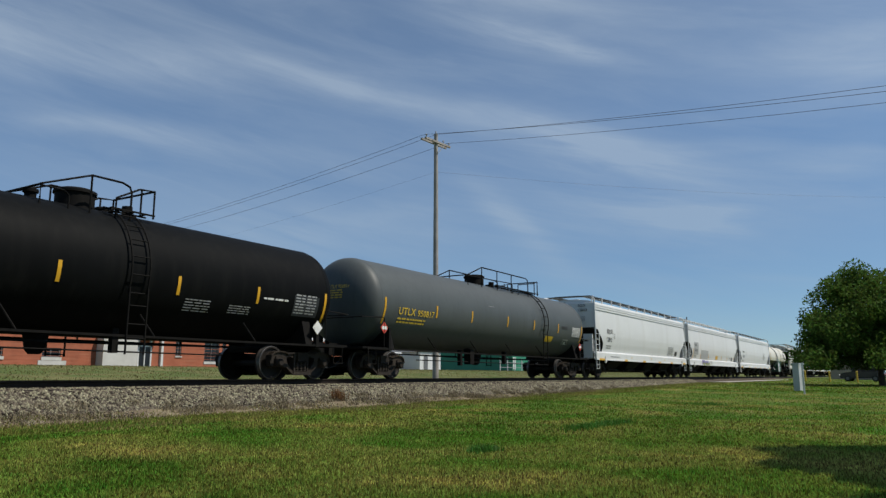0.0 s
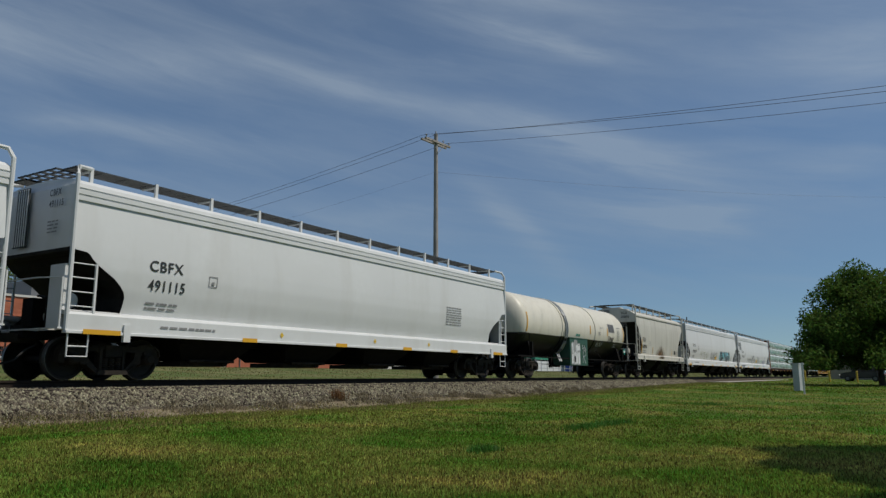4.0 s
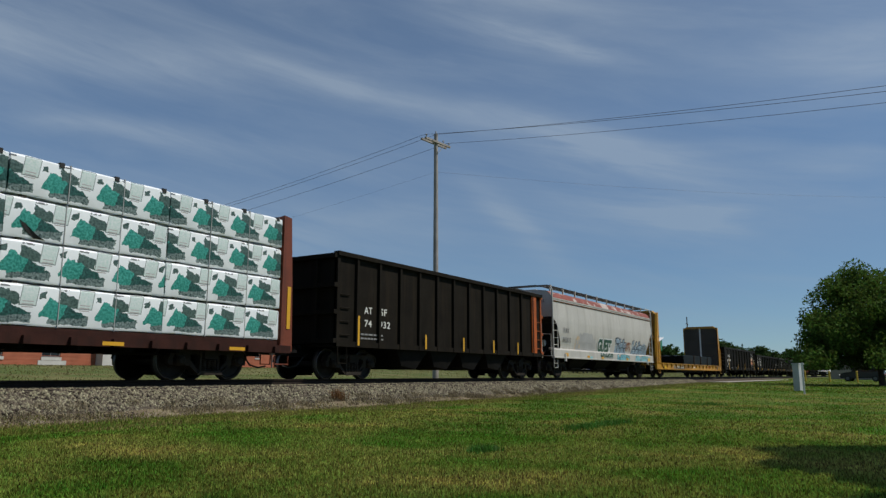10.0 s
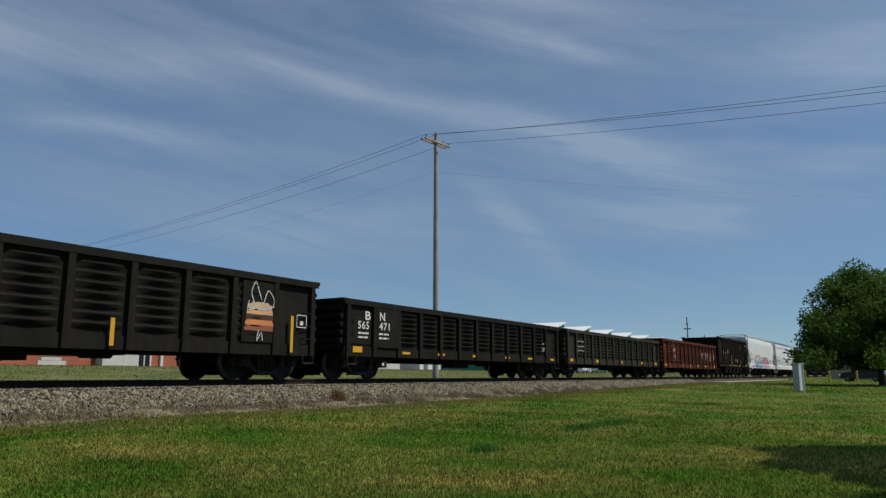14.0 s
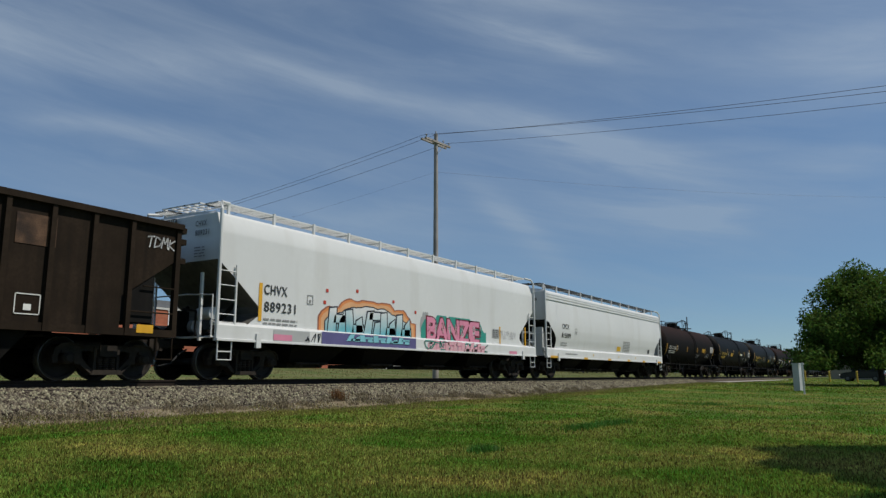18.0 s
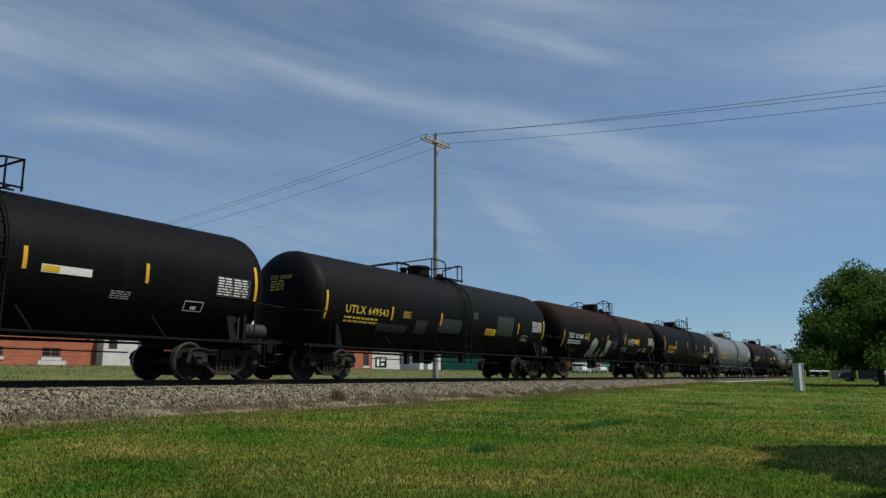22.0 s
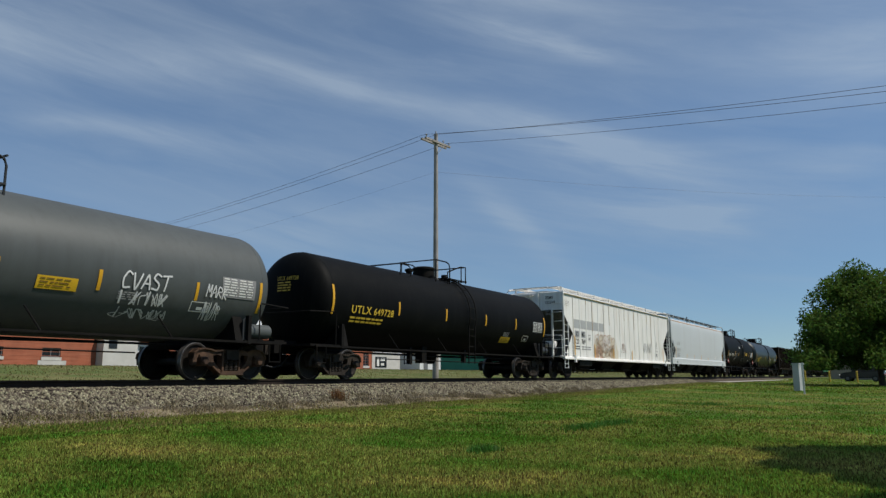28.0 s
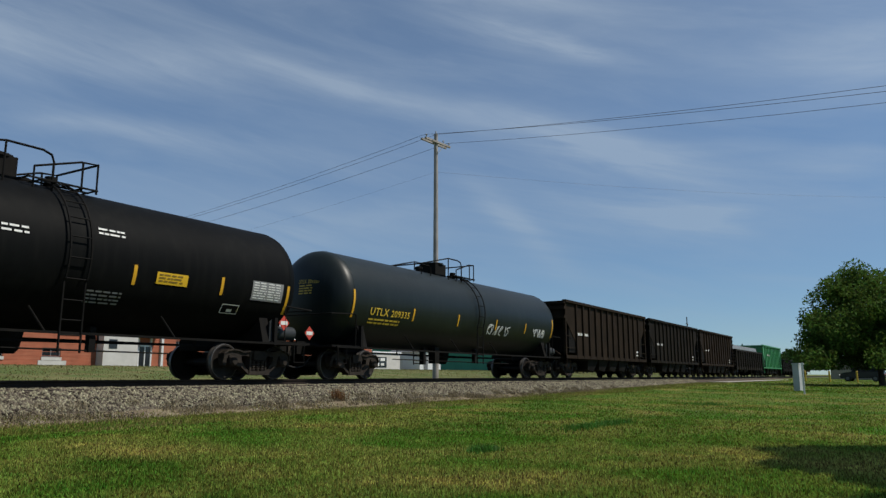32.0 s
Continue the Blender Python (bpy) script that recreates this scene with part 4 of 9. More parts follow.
def parked_car(label, x, y, paint, turn=0.0):
    c = thing("parked_car" if x > 0 else "car", label, "car", (x, y, float(ground_z(abs(x), y)) + 0.02), "cars")
    c.rotation_euler = (0, 0, radians(turn))
    body = [(-2.05, 0.34), (-2.12, 0.6), (-2.08, 0.98), (-1.9, 1.03), (0.95, 1.03), (1.75, 0.93), (2.02, 0.78), (2.08, 0.42), (1.95, 0.33)]
    part("body", Geo().prism(body, -0.87, 0.87), M[paint], c)
    part("cabin", Geo().prism([(-1.95, 1.03), (-1.72, 1.50), (0.30, 1.53), (1.0, 1.03)], -0.78, 0.78), M["glass"], c)
    part("roof", Geo().prism([(-1.80, 1.48), (-1.62, 1.585), (0.15, 1.60), (0.42, 1.49)], -0.77, 0.77), M[paint], c)
    for y in (-0.80, 0.765):
        for x0, lean in ((-1.95, 0.22), (-0.95, 0.03), (0.0, -0.03), (0.93, -0.62)):
            part("pillar", Geo().prism([(x0 - 0.04, 1.02), (x0 + 0.04, 1.02), (x0 + lean + 0.03, 1.51), (x0 + lean - 0.04, 1.51)], y, y + 0.035), M[paint], c)
        part("sill_trim", Geo().box(-1.0, 1.0, y - 0.08 if y < 0 else y + 0.09, y - 0.06 if y < 0 else y + 0.115, 0.34, 0.45), M["rubber"], c)
    for dx in (-1.32, 1.32):
        for dy in (-0.8, 0.8):
            w = part("wheel", Geo().lathe([(-0.1, 0.2), (-0.1, 0.30), (-0.08, 0.32), (0.08, 0.32), (0.1, 0.30), (0.1, 0.2)], (0, 0, 0), "y", 16), M["rubber"], c)
            w.matrix_parent_inverse = Matrix.Translation((dx, dy, 0.32))
            part("rim", Geo().lathe([(-0.11, 0.05), (-0.105, 0.19), (0.105, 0.19), (0.11, 0.05)], (0, 0, 0), "y", 10), M["clad"], w)
            if x < 0:
                STREET_WHEELS.append(w)
        part("headlight", Geo().box(2.14, 2.2, dx * 0.45 - 0.14, dx * 0.45 + 0.14, 0.66, 0.78), M["letter_white"], c)
        part("tail_light", Geo().box(-2.26, -2.2, dx * 0.5 - 0.1, dx * 0.5 + 0.1, 0.68, 0.84), M["letter_red"], c)
    return c


parked_car("white car parked beyond the track", 112, 44, "car_white", 8)
parked_car("white car parked by the works", 126, 46, "car_white", 5)
SUV = parked_car("white hatchback driving along the street behind the track", -248.0, 44.8, "car_white", 0)
parked_car("dark car parked under the shade tree", 92, 4.0, "car_dark", 80)
parked_car("dark car parked beside the tan hut", 95, -1.5, "car_dark", 78)


def by_the_tree():
    h = thing("hut", "small tan hut beyond the shade tree", "hut", (112, 5.0, float(ground_z(112, 5))))
    part("wall", Geo().box(0, 6, -2.0, 3.6, 0, 2.7), M["tan"], h)
    part("roof", Geo().box(-0.4, 6.4, -2.4, 4.0, 2.7, 2.95), M["clad"], h)
    part("window", Geo().box(-0.05, -0.002, 0.0, 1.2, 1.2, 2.0), M["glass"], h)
    for k, (x, y) in enumerate(((84, 6.6), (84.5, 4.2), (86, 9.0), (85, 1.6))):
        p = thing("bollard", "short yellow bollard by the drive", "bollard", (x, y, float(ground_z(x, y))), "bollards")
        part("post", Geo().lathe([(0, 0.09), (1.05, 0.09), (1.1, 0.04)], (0, 0, 0), "z", 10), M["bollard"], p)
    # utility cabinet on the lawn, with its marker post
    c = thing("utility_cabinet", "grey-white utility cabinet standing on the lawn", "utility cabinet", (41.9, 4.75, float(ground_z(41.9, 4.75))))
    c.rotation_euler = (0, 0, radians(-12))
    part("body", Geo().box(-0.2, 0.2, -0.155, 0.155, 0.02, 1.34), M["box_grey"], c)
    part("lid", Geo().box(-0.22, 0.22, -0.175, 0.175, 1.34, 1.40), M["box_grey"], c)
    part("door", Geo().box(-0.215, -0.201, -0.13, 0.13, 0.12, 1.28), M["box_grey"], c)
    p = thing("marker_post", "slim white marker post beside the cabinet", "post", (38.6, 4.13, float(ground_z(38.6, 4.13))))
    part("post", Geo().box(-0.035, 0.035, -0.035, 0.035, 0, 1.42), M["white"], p)
    part("cap", Geo().box(-0.05, 0.05, -0.06, 0.06, 1.36, 1.45), M["white"], p)


by_the_tree()
single("gravel_drive", Geo().prism([(58, 0.0), (118, 0.0), (118, 0.03), (58, 0.03)], 11.3, 12.7), M["gravel"], "pale gravel drive beside the track", "drive", "structure").location = (0, 0, -0.38)


# ---- the train ----
WHEEL_R, AXLE = 0.457, 0.889
SPEED = [(0.0, 0.0), (2.5, 44.0), (5.0, 88.25), (7.5, 132.75), (10.0, 177.5), (15.0, 267.28), (20.0, 357.11), (25.0, 447.01), (32.0, 572.95)]
TRAIN = []
WHEELS = []


def gone(t):
    """Metres that the train has rolled by then."""
    return float(np.interp(t, [a for a, _ in SPEED], [b for _, b in SPEED]))


def wheelset_geo():
    g = Geo()
    for s in (-1, 1):
        y = s * 0.745
        prof = [(-0.075 * s, 0.10), (-0.075 * s, 0.13), (-0.02 * s, 0.36), (-0.07 * s, 0.40), (-0.07 * s, 0.483), (-0.045 * s, 0.478),
                (-0.03 * s, 0.459), (0.07 * s, 0.452), (0.075 * s, 0.44), (0.07 * s, 0.395), (0.03 * s, 0.36), (0.0, 0.16), (0.075 * s, 0.13), (0.075 * s, 0.09)]
        g.lathe(prof, (0, y, 0), "y", 28)
        g.lathe([(0, 0.085), (0.16 * s, 0.085)], (0, y + 0.05 * s, 0), "y", 10)
        for k in range(3):
            q = 2.1 * k
            g.lathe([(0.2 * s, 0.0), (0.2 * s, 0.022), (0.37 * s, 0.022), (0.375 * s, 0.01)], (0.06 * math.cos(q), y, 0.06 * math.sin(q)), "y", 6)
    g.lathe([(-0.75, 0.09), (0.75, 0.09)], (0, 0, 0), "y", 10)
    return g


def wheelset_mesh():
    """Rusty wheels and axle, with the tread and rim edge worn bright by the rail."""
    if "wheelset" not in KEPT:
        me = fixed(wheelset_geo(), "wheelset", M["wheel"], True)
        me.materials.append(M["tread"])
        for p in me.polygons:
            if 0.436 < math.hypot(p.center.x, p.center.z) < 0.46 and abs(p.center.y) > 0.74:
                p.material_index = 1
        KEPT["wheelset"] = me
    return KEPT["wheelset"]


def side_frame_geo():
    """A cast side frame: arched pedestals over the bearings, a top member, two diagonals and the spring seat, all with flanged edges."""
    g = Geo()
    y0, y1 = -0.07, 0.07
    arch = [(0.28, 0.58), (0.28, 0.75), (0.52, 0.72), (0.66, 0.76), (0.86, 0.78), (1.05, 0.75), (1.17, 0.66), (1.20, 0.52), (1.18, 0.36), (1.06, 0.36), (1.06, 0.52), (0.98, 0.61), (0.80, 0.61), (0.72, 0.52), (0.72, 0.36),
            (0.60, 0.32), (0.34, 0.13), (0.0, 0.11), (0.0, 0.21), (0.28, 0.22), (0.36, 0.27), (0.55, 0.47), (0.57, 0.60), (0.40, 0.62)]
    for s in (-1, 1):
        # the outline in pieces that stay convex
        for ids in ((0, 1, 2, 23), (23, 2, 3, 22), (22, 3, 4, 12, 13), (4, 5, 11, 12), (5, 6, 7, 10, 11), (7, 8, 9, 10), (22, 13, 14, 15, 21), (21, 15, 16, 20), (20, 16, 19), (16, 17, 18, 19)):
            pts = [(s * arch[i][0], arch[i][1]) for i in ids]
            g.prism(pts, y0, y1)
        # raised flanges along the outer edges
        for i, j in ((1, 2), (2, 3), (3, 4), (4, 5), (5, 6), (6, 7), (15, 16), (16, 17)):
            (xa, za), (xb, zb) = arch[i], arch[j]
            d = math.hypot(xb - xa, zb - za)
            nx, nz = (zb - za) / d * 0.035, -(xb - xa) / d * 0.035
            g.prism([(s * xa, za), (s * xb, zb), (s * (xb + nx), zb + nz), (s * (xa + nx), za + nz)], y0 - 0.045, y1 + 0.045)
        g.prism([(s * 0.30, 0.72), (s * 0.30, 0.2), (s * 0.24, 0.2), (s * 0.24, 0.72)], y0 - 0.03, y1 + 0.03)
        # roller bearing and its end cap
        g.lathe([(-0.21, 0.0), (-0.21, 0.075), (-0.185, 0.10), (-0.16, 0.105), (-0.15, 0.125), (0.1, 0.125)], (s * AXLE, 0, WHEEL_R), "y", 18)
        g.prism([(s * (AXLE - 0.14), 0.56), (s * (AXLE + 0.14), 0.56), (s * (AXLE + 0.12), 0.62), (s * (AXLE - 0.12), 0.62)], y0 - 0.05, y1 + 0.05)
    g.prism([(-0.28, 0.66), (-0.28, 0.75), (0.28, 0.75), (0.28, 0.66)], y0 - 0.03, y1 + 0.03)
    g.prism([(-0.38, 0.12), (-0.32, 0.22), (0.32, 0.22), (0.38, 0.12)], y0 - 0.08, y1 + 0.08)
    return g


def spring_geo():
    """One coil spring between the spring seat and the bolster end."""
    return Geo().lathe([(0.22 + 0.022 * k, 0.074 if k % 2 else 0.052) for k in range(13)], (0, 0, 0), "z", 12)


def truck(car, x, cast="truck"):
    t = part("truck", shared("bolster", lambda: Geo().box(-0.2, 0.2, -1.15, 1.15, 0.50, 0.74).box(-0.3, 0.3, -0.4, 0.4, 0.66, 0.84), M["truck"]), None, car,
             "cast steel freight truck", Matrix.Translation((x, 0, 0)))
    part("brake_beam", shared("brake_beam", lambda: Geo().prism([(-0.72, 0.3), (-0.5, 0.62), (0.5, 0.62), (0.72, 0.3), (0.4, 0.2), (-0.4, 0.2)], -0.62, 0.62), M["dark"]), None, t)
    frame_mesh = shared("side_frame_" + cast, side_frame_geo, M[cast], 30)
    for s in (-1, 1):
        m = Matrix.Translation((0, s * 1.0, 0)) @ (Matrix.Rotation(math.pi, 4, "Z") if s > 0 else Matrix.Identity(4))
        part("side_frame", frame_mesh, None, t, "", m)
        for k in (-1, 0, 1):
            part("coil_spring", shared("coil_spring", spring_geo, M["truck"], True), None, t, "", Matrix.Translation((0.155 * k, s * 1.06, 0)))
        w = part("wheelset", wheelset_mesh(), None, t)
        w.matrix_parent_inverse = Matrix.Translation((s * AXLE, 0, WHEEL_R))
        WHEELS.append(w)


def coupler_geo():
    g = Geo().box(-0.62, 0.3, -0.09, 0.09, 0.78, 0.96)
    g.prism([(-0.78, 0.70), (-0.55, 0.70), (-0.5, 1.0), (-0.78, 1.0)], -0.16, 0.14)
    return g


def air_hose_geo():
    return Geo().tube([(0.2, -0.3, 0.75), (-0.05, -0.32, 0.62), (-0.25, -0.3, 0.40), (-0.5, -0.22, 0.33), (-0.72, -0.15, 0.38)], 0.025)


def ends(car, length, inset):
    """Couplers, air hoses, trucks and the centre sill that every car has."""
    for x, turn in ((inset, 0), (length - inset, math.pi)):
        m = Matrix.Translation((x, 0, 0)) @ Matrix.Rotation(turn, 4, "Z")
        part("coupler", shared("coupler", coupler_geo, M["truck"]), None, car, "", m)
        part("air_hose", shared("air_hose", air_hose_geo, M["rubber"], True), None, car, "", m)


def rolling(name, label, u0, u1, group="freight train"):
    car = thing(name, label, "rail car", (u0, TRACK_Y, 0), group)
    TRAIN.append((car, u0))
    return car


# surface decals: points (x, z) of the near side are laid on the car's own surface
def flat_side(hw):
    return lambda x, z, o=0.012: (x, -hw - o, z)


def round_side(r, cz):
    def f(x, z, o=0.012):
        a = (z - cz) / r
        return (x, -(r + o) * math.cos(a), cz + (r + o) * math.sin(a))
    return f


def level_side(levels):
    zs, hw = [p[0] for p in levels], [p[1] for p in levels]
    return lambda x, z, o=0.012: (x, -float(np.interp(z, zs, hw)) - o, z)


def patch_geo(g, surf, x0, x1, z0, z1, o=0.012, nx=1, nz=6):
    k = len(g.v)
    for i in range(nz + 1):
        for j in range(nx + 1):
            g.v.append(surf(x0 + (x1 - x0) * j / nx, z0 + (z1 - z0) * i / nz, o))
    for i in range(nz):
        for j in range(nx):
            a = k + i * (nx + 1) + j
            g.f.append((a, a + 1, a + nx + 2, a + nx + 1))
    return g


def sheet(name, g, material, parent, label=""):
    me = g.mesh(name, material)
    ob = new(name, me)
    ob.parent = parent
    return tagged(ob, label) if label else ob


def rect(car, surf, x0, x1, z0, z1, material, name="marking", o=0.012, label=""):
    return sheet(name, patch_geo(Geo(), surf, x0, x1, z0, z1, o), M[material], car, label)


def bars(car, surf, x0, x1, z0, z1, rows, material, o=0.014, cols=1, seed=1, fine=0.42):
    """Small print that cannot be read: one bar a word."""
    rnd, g = random.Random(seed), Geo()
    h = (z1 - z0) / rows
    for i in range(rows):
        for c in range(cols):
            a = x0 + (x1 - x0) * c / cols
            end = a + (x1 - x0) / cols * 0.92
            while a < end - 0.03:
                w = min(rnd.uniform(0.08, 0.3), end - a)
                patch_geo(g, surf, a, a + w * 0.80, z1 - h * (i + 0.12 + fine), z1 - h * (i + 0.12), o, 1, 1)
                a += w
    return sheet("small_print", g, M[material], car)


def lettering(car, surf, text, x, z, height, material, width=None, gap=1.12, bold=0.014, lift=0.016, name="lettering", lean=0.0):
    """Readable lettering in the built-in font, laid on the car's side."""
    key = ("font", text, bold)
    if key not in KEPT:
        cu = bpy.data.curves.new("font", "FONT")
        cu.body, cu.space_character, cu.resolution_u, cu.offset = text, gap, 3, bold
        ob = bpy.data.objects.new("font", cu)
        me = bpy.data.meshes.new_from_object(ob)
        KEPT[key] = ([tuple(v.co) for v in me.vertices], [tuple(p.vertices) for p in me.polygons])
        bpy.data.objects.remove(ob)
        bpy.data.meshes.remove(me)
    vs, fs = KEPT[key]
    x0, x1 = min(v[0] for v in vs), max(v[0] for v in vs)
    y1 = max(v[1] for v in vs)
    kx = (width / (x1 - x0)) if width else height / y1
    g = Geo()
    g.v = [surf(x + (v[0] - x0) * kx + v[1] * lean, z + v[1] * height / y1, lift) for v in vs]
    g.f = list(fs)
    return sheet(name, g, M[material], car)


def stroke(g, surf, pts, w, o):
    """A sprayed line of some width through points (x, z)."""
    for (xa, za), (xb, zb) in zip(pts[:-1], pts[1:]):
        d = math.hypot(xb - xa, zb - za) or 1
        nx, nz, ex, ez = -(zb - za) / d * w / 2, (xb - xa) / d * w / 2, (xb - xa) / d * w * 0.3, (zb - za) / d * w * 0.3
        k = len(g.v)
        g.v += [surf(x, z, o) for x, z in ((xa - ex + nx, za - ez + nz), (xb + ex + nx, zb + ez + nz), (xb + ex - nx, zb + ez - nz), (xa - ex - nx, za - ez - nz))]
        g.f.append((k, k + 3, k + 2, k + 1))


def curl(rnd, x0, x1, z0, z1, n=5):
    """A smooth hand-drawn line through a cell."""
    keys = [(x0 + (x1 - x0) * rnd.uniform(0.05, 0.95), z0 + (z1 - z0) * (0.08 + 0.84 * (i % 2 if rnd.random() < 0.45 else rnd.random()))) for i in range(n)]
    out = []
    for i in range(len(keys) - 1):
        p0, p1, p2, p3 = keys[max(i - 1, 0)], keys[i], keys[i + 1], keys[min(i + 2, len(keys) - 1)]
        for s in range(5):
            t = s / 5
            out.append(tuple(0.5 * (2 * p1[c] + (p2[c] - p0[c]) * t + (2 * p0[c] - 5 * p1[c] + 4 * p2[c] - p3[c]) * t * t
                                    + (3 * p1[c] - p0[c] - 3 * p2[c] + p3[c]) * t ** 3) for c in (0, 1)))
    return out + [keys[-1]]


PEN = {"A": [[(0, 0), (0.5, 1), (1, 0)], [(0.2, 0.38), (0.85, 0.38)]], "B": [[(0, 0), (0.05, 1), (0.8, 0.85), (0.75, 0.6), (0.1, 0.52), (0.9, 0.35), (0.8, 0.05), (0, 0)]],
       "C": [[(0.9, 0.85), (0.5, 1), (0.05, 0.6), (0.2, 0.1), (0.9, 0.1)]], "D": [[(0.1, 0), (0.1, 1), (0.8, 0.8), (0.9, 0.3), (0.1, 0)]], "E": [[(0.9, 0.95), (0.1, 0.9), (0.1, 0.05), (0.95, 0.1)], [(0.1, 0.5), (0.7, 0.52)]],
       "H": [[(0.1, 1), (0.1, 0)], [(0.85, 1), (0.85, 0)], [(0.1, 0.5), (0.85, 0.5)]], "I": [[(0.5, 0.7), (0.5, 0)], [(0.5, 0.9), (0.55, 1)]], "J": [[(0.2, 1), (0.9, 1)], [(0.6, 1), (0.6, 0.1), (0.3, 0), (0.05, 0.3)]],
       "K": [[(0.1, 1), (0.1, 0)], [(0.9, 0.95), (0.15, 0.45), (0.95, 0)]], "L": [[(0.15, 1), (0.1, 0), (0.9, 0.05)]], "M": [[(0, 0), (0.15, 1), (0.5, 0.4), (0.85, 1), (1, 0)]], "N": [[(0.05, 0), (0.1, 1), (0.85, 0.05), (0.9, 1)]],
       "O": [[(0.5, 1), (0.05, 0.55), (0.4, 0), (0.92, 0.4), (0.5, 1)]], "R": [[(0.05, 0), (0.1, 1), (0.85, 0.85), (0.8, 0.55), (0.15, 0.5), (0.95, 0)]], "S": [[(0.9, 0.85), (0.4, 1), (0.1, 0.7), (0.8, 0.4), (0.7, 0.05), (0.05, 0.1)]],
       "T": [[(0, 0.95), (1, 1)], [(0.5, 1), (0.45, 0)]], "U": [[(0.05, 1), (0.1, 0.15), (0.5, 0), (0.85, 0.2), (0.9, 1)]], "V": [[(0.02, 1), (0.45, 0), (0.98, 1)]], "Z": [[(0.05, 0.95), (0.9, 0.95), (0.1, 0.05), (0.95, 0.05)]]}


def smooth_line(keys, n=5):
    """A rounded line through a few points."""
    out = []
    for i in range(len(keys) - 1):
        p0, p1, p2, p3 = keys[max(i - 1, 0)], keys[i], keys[i + 1], keys[min(i + 2, len(keys) - 1)]
        for k in range(n):
            t = k / n
            out.append(tuple(0.5 * (2 * p1[c] + 0.7 * (p2[c] - p0[c]) * t + (2 * p0[c] - 5 * p1[c] + 4 * p2[c] - p3[c]) * t * t * 0.7 + 0.6 * (p2[c] - p1[c]) * t * t
                                    + (3 * p1[c] - p0[c] - 3 * p2[c] + p3[c]) * t ** 3 * 0.7) for c in (0, 1)))
    return out + [keys[-1]]


def scrawl(car, surf, text, x0, x1, z0, z1, material, seed=1, w=0.035, lean=0.12, lift=0.018, round_off=True):
    """Readable hand-sprayed letters, each its own line shape."""
    rnd = random.Random(seed)
    step = (x1 - x0) / len(text)
    for i, ch in enumerate(text):
        g = Geo()
        k, dz = rnd.uniform(0.85, 1.1), rnd.uniform(-0.06, 0.06) * (z1 - z0)
        for line in PEN[ch]:
            pts = [(x0 + step * (i + 0.06 + 0.88 * (px + rnd.uniform(-0.05, 0.05))) + lean * pz * (z1 - z0), z0 + dz + (z1 - z0) * k * (pz + rnd.uniform(-0.03, 0.03))) for px, pz in line]
            stroke(g, surf, smooth_line(pts) if round_off else pts, w, lift)
        sheet("graffiti_letter", g, M[material], car, "hand-sprayed line letter")


def bubbles(car, surf, x0, x1, z0, z1, count, material, seed, w=0.03, lift=0.018):
    """Hollow bubble letters: overlapping closed outlines with a hole in each."""
    rnd = random.Random(seed)
    step = (x1 - x0) / count
    for i in range(count):
        g = Geo()
        cx, ph = x0 + step * (i + 0.5), rnd.uniform(0, 6)
        top, low = z1 - (z1 - z0) * rnd.uniform(0.0, 0.2), z0 + (z1 - z0) * rnd.uniform(0.0, 0.15)
        cz, rz, rx = (top + low) / 2, (top - low) / 2, step * rnd.uniform(0.5, 0.62)
        for k, off in ((1.0, 0.0), (rnd.uniform(0.25, 0.4), rnd.uniform(-0.2, 0.35))):
            ring = []
            for j in range(29):
                q = 2 * math.pi * j / 28
                rr = k * (1 + 0.10 * math.sin(3 * q + ph) + 0.06 * math.sin(5 * q + 2 * ph))
                c, sn = math.cos(q), math.sin(q)
                ring.append((cx + math.copysign(abs(c) ** 0.7, c) * rx * rr + 0.1 * sn * rz, cz + off * rz + math.copysign(abs(sn) ** 0.7, sn) * rz * min(rr, 1.05)))
            stroke(g, surf, ring, w, lift)
        for _ in range(2):
            xx = cx + rx * rnd.uniform(-0.6, 0.6)
            stroke(g, surf, smooth_line([(xx, low + rz * 0.2), (xx + rnd.uniform(-0.1, 0.1), cz), (xx + rnd.uniform(-0.15, 0.25), top)]), w * 0.8, lift)
        sheet("graffiti_letter", g, M[material], car, "hollow sprayed bubble letter")


def tag(car, surf, x0, x1, z0, z1, material, seed, w=0.045, letters=4):
    """A quick one-line spray tag that cannot be read."""
    rnd, g = random.Random(seed), Geo()
    step = (x1 - x0) / letters
    for i in range(letters):
        g = Geo()
        stroke(g, surf, curl(rnd, x0 + step * (i - 0.12), x0 + step * (i + 1.12), z0, z1, rnd.randint(6, 9)), w * 0.8, 0.018)
        sheet("graffiti_letter", g, M[material], car, "sprayed line graffiti")


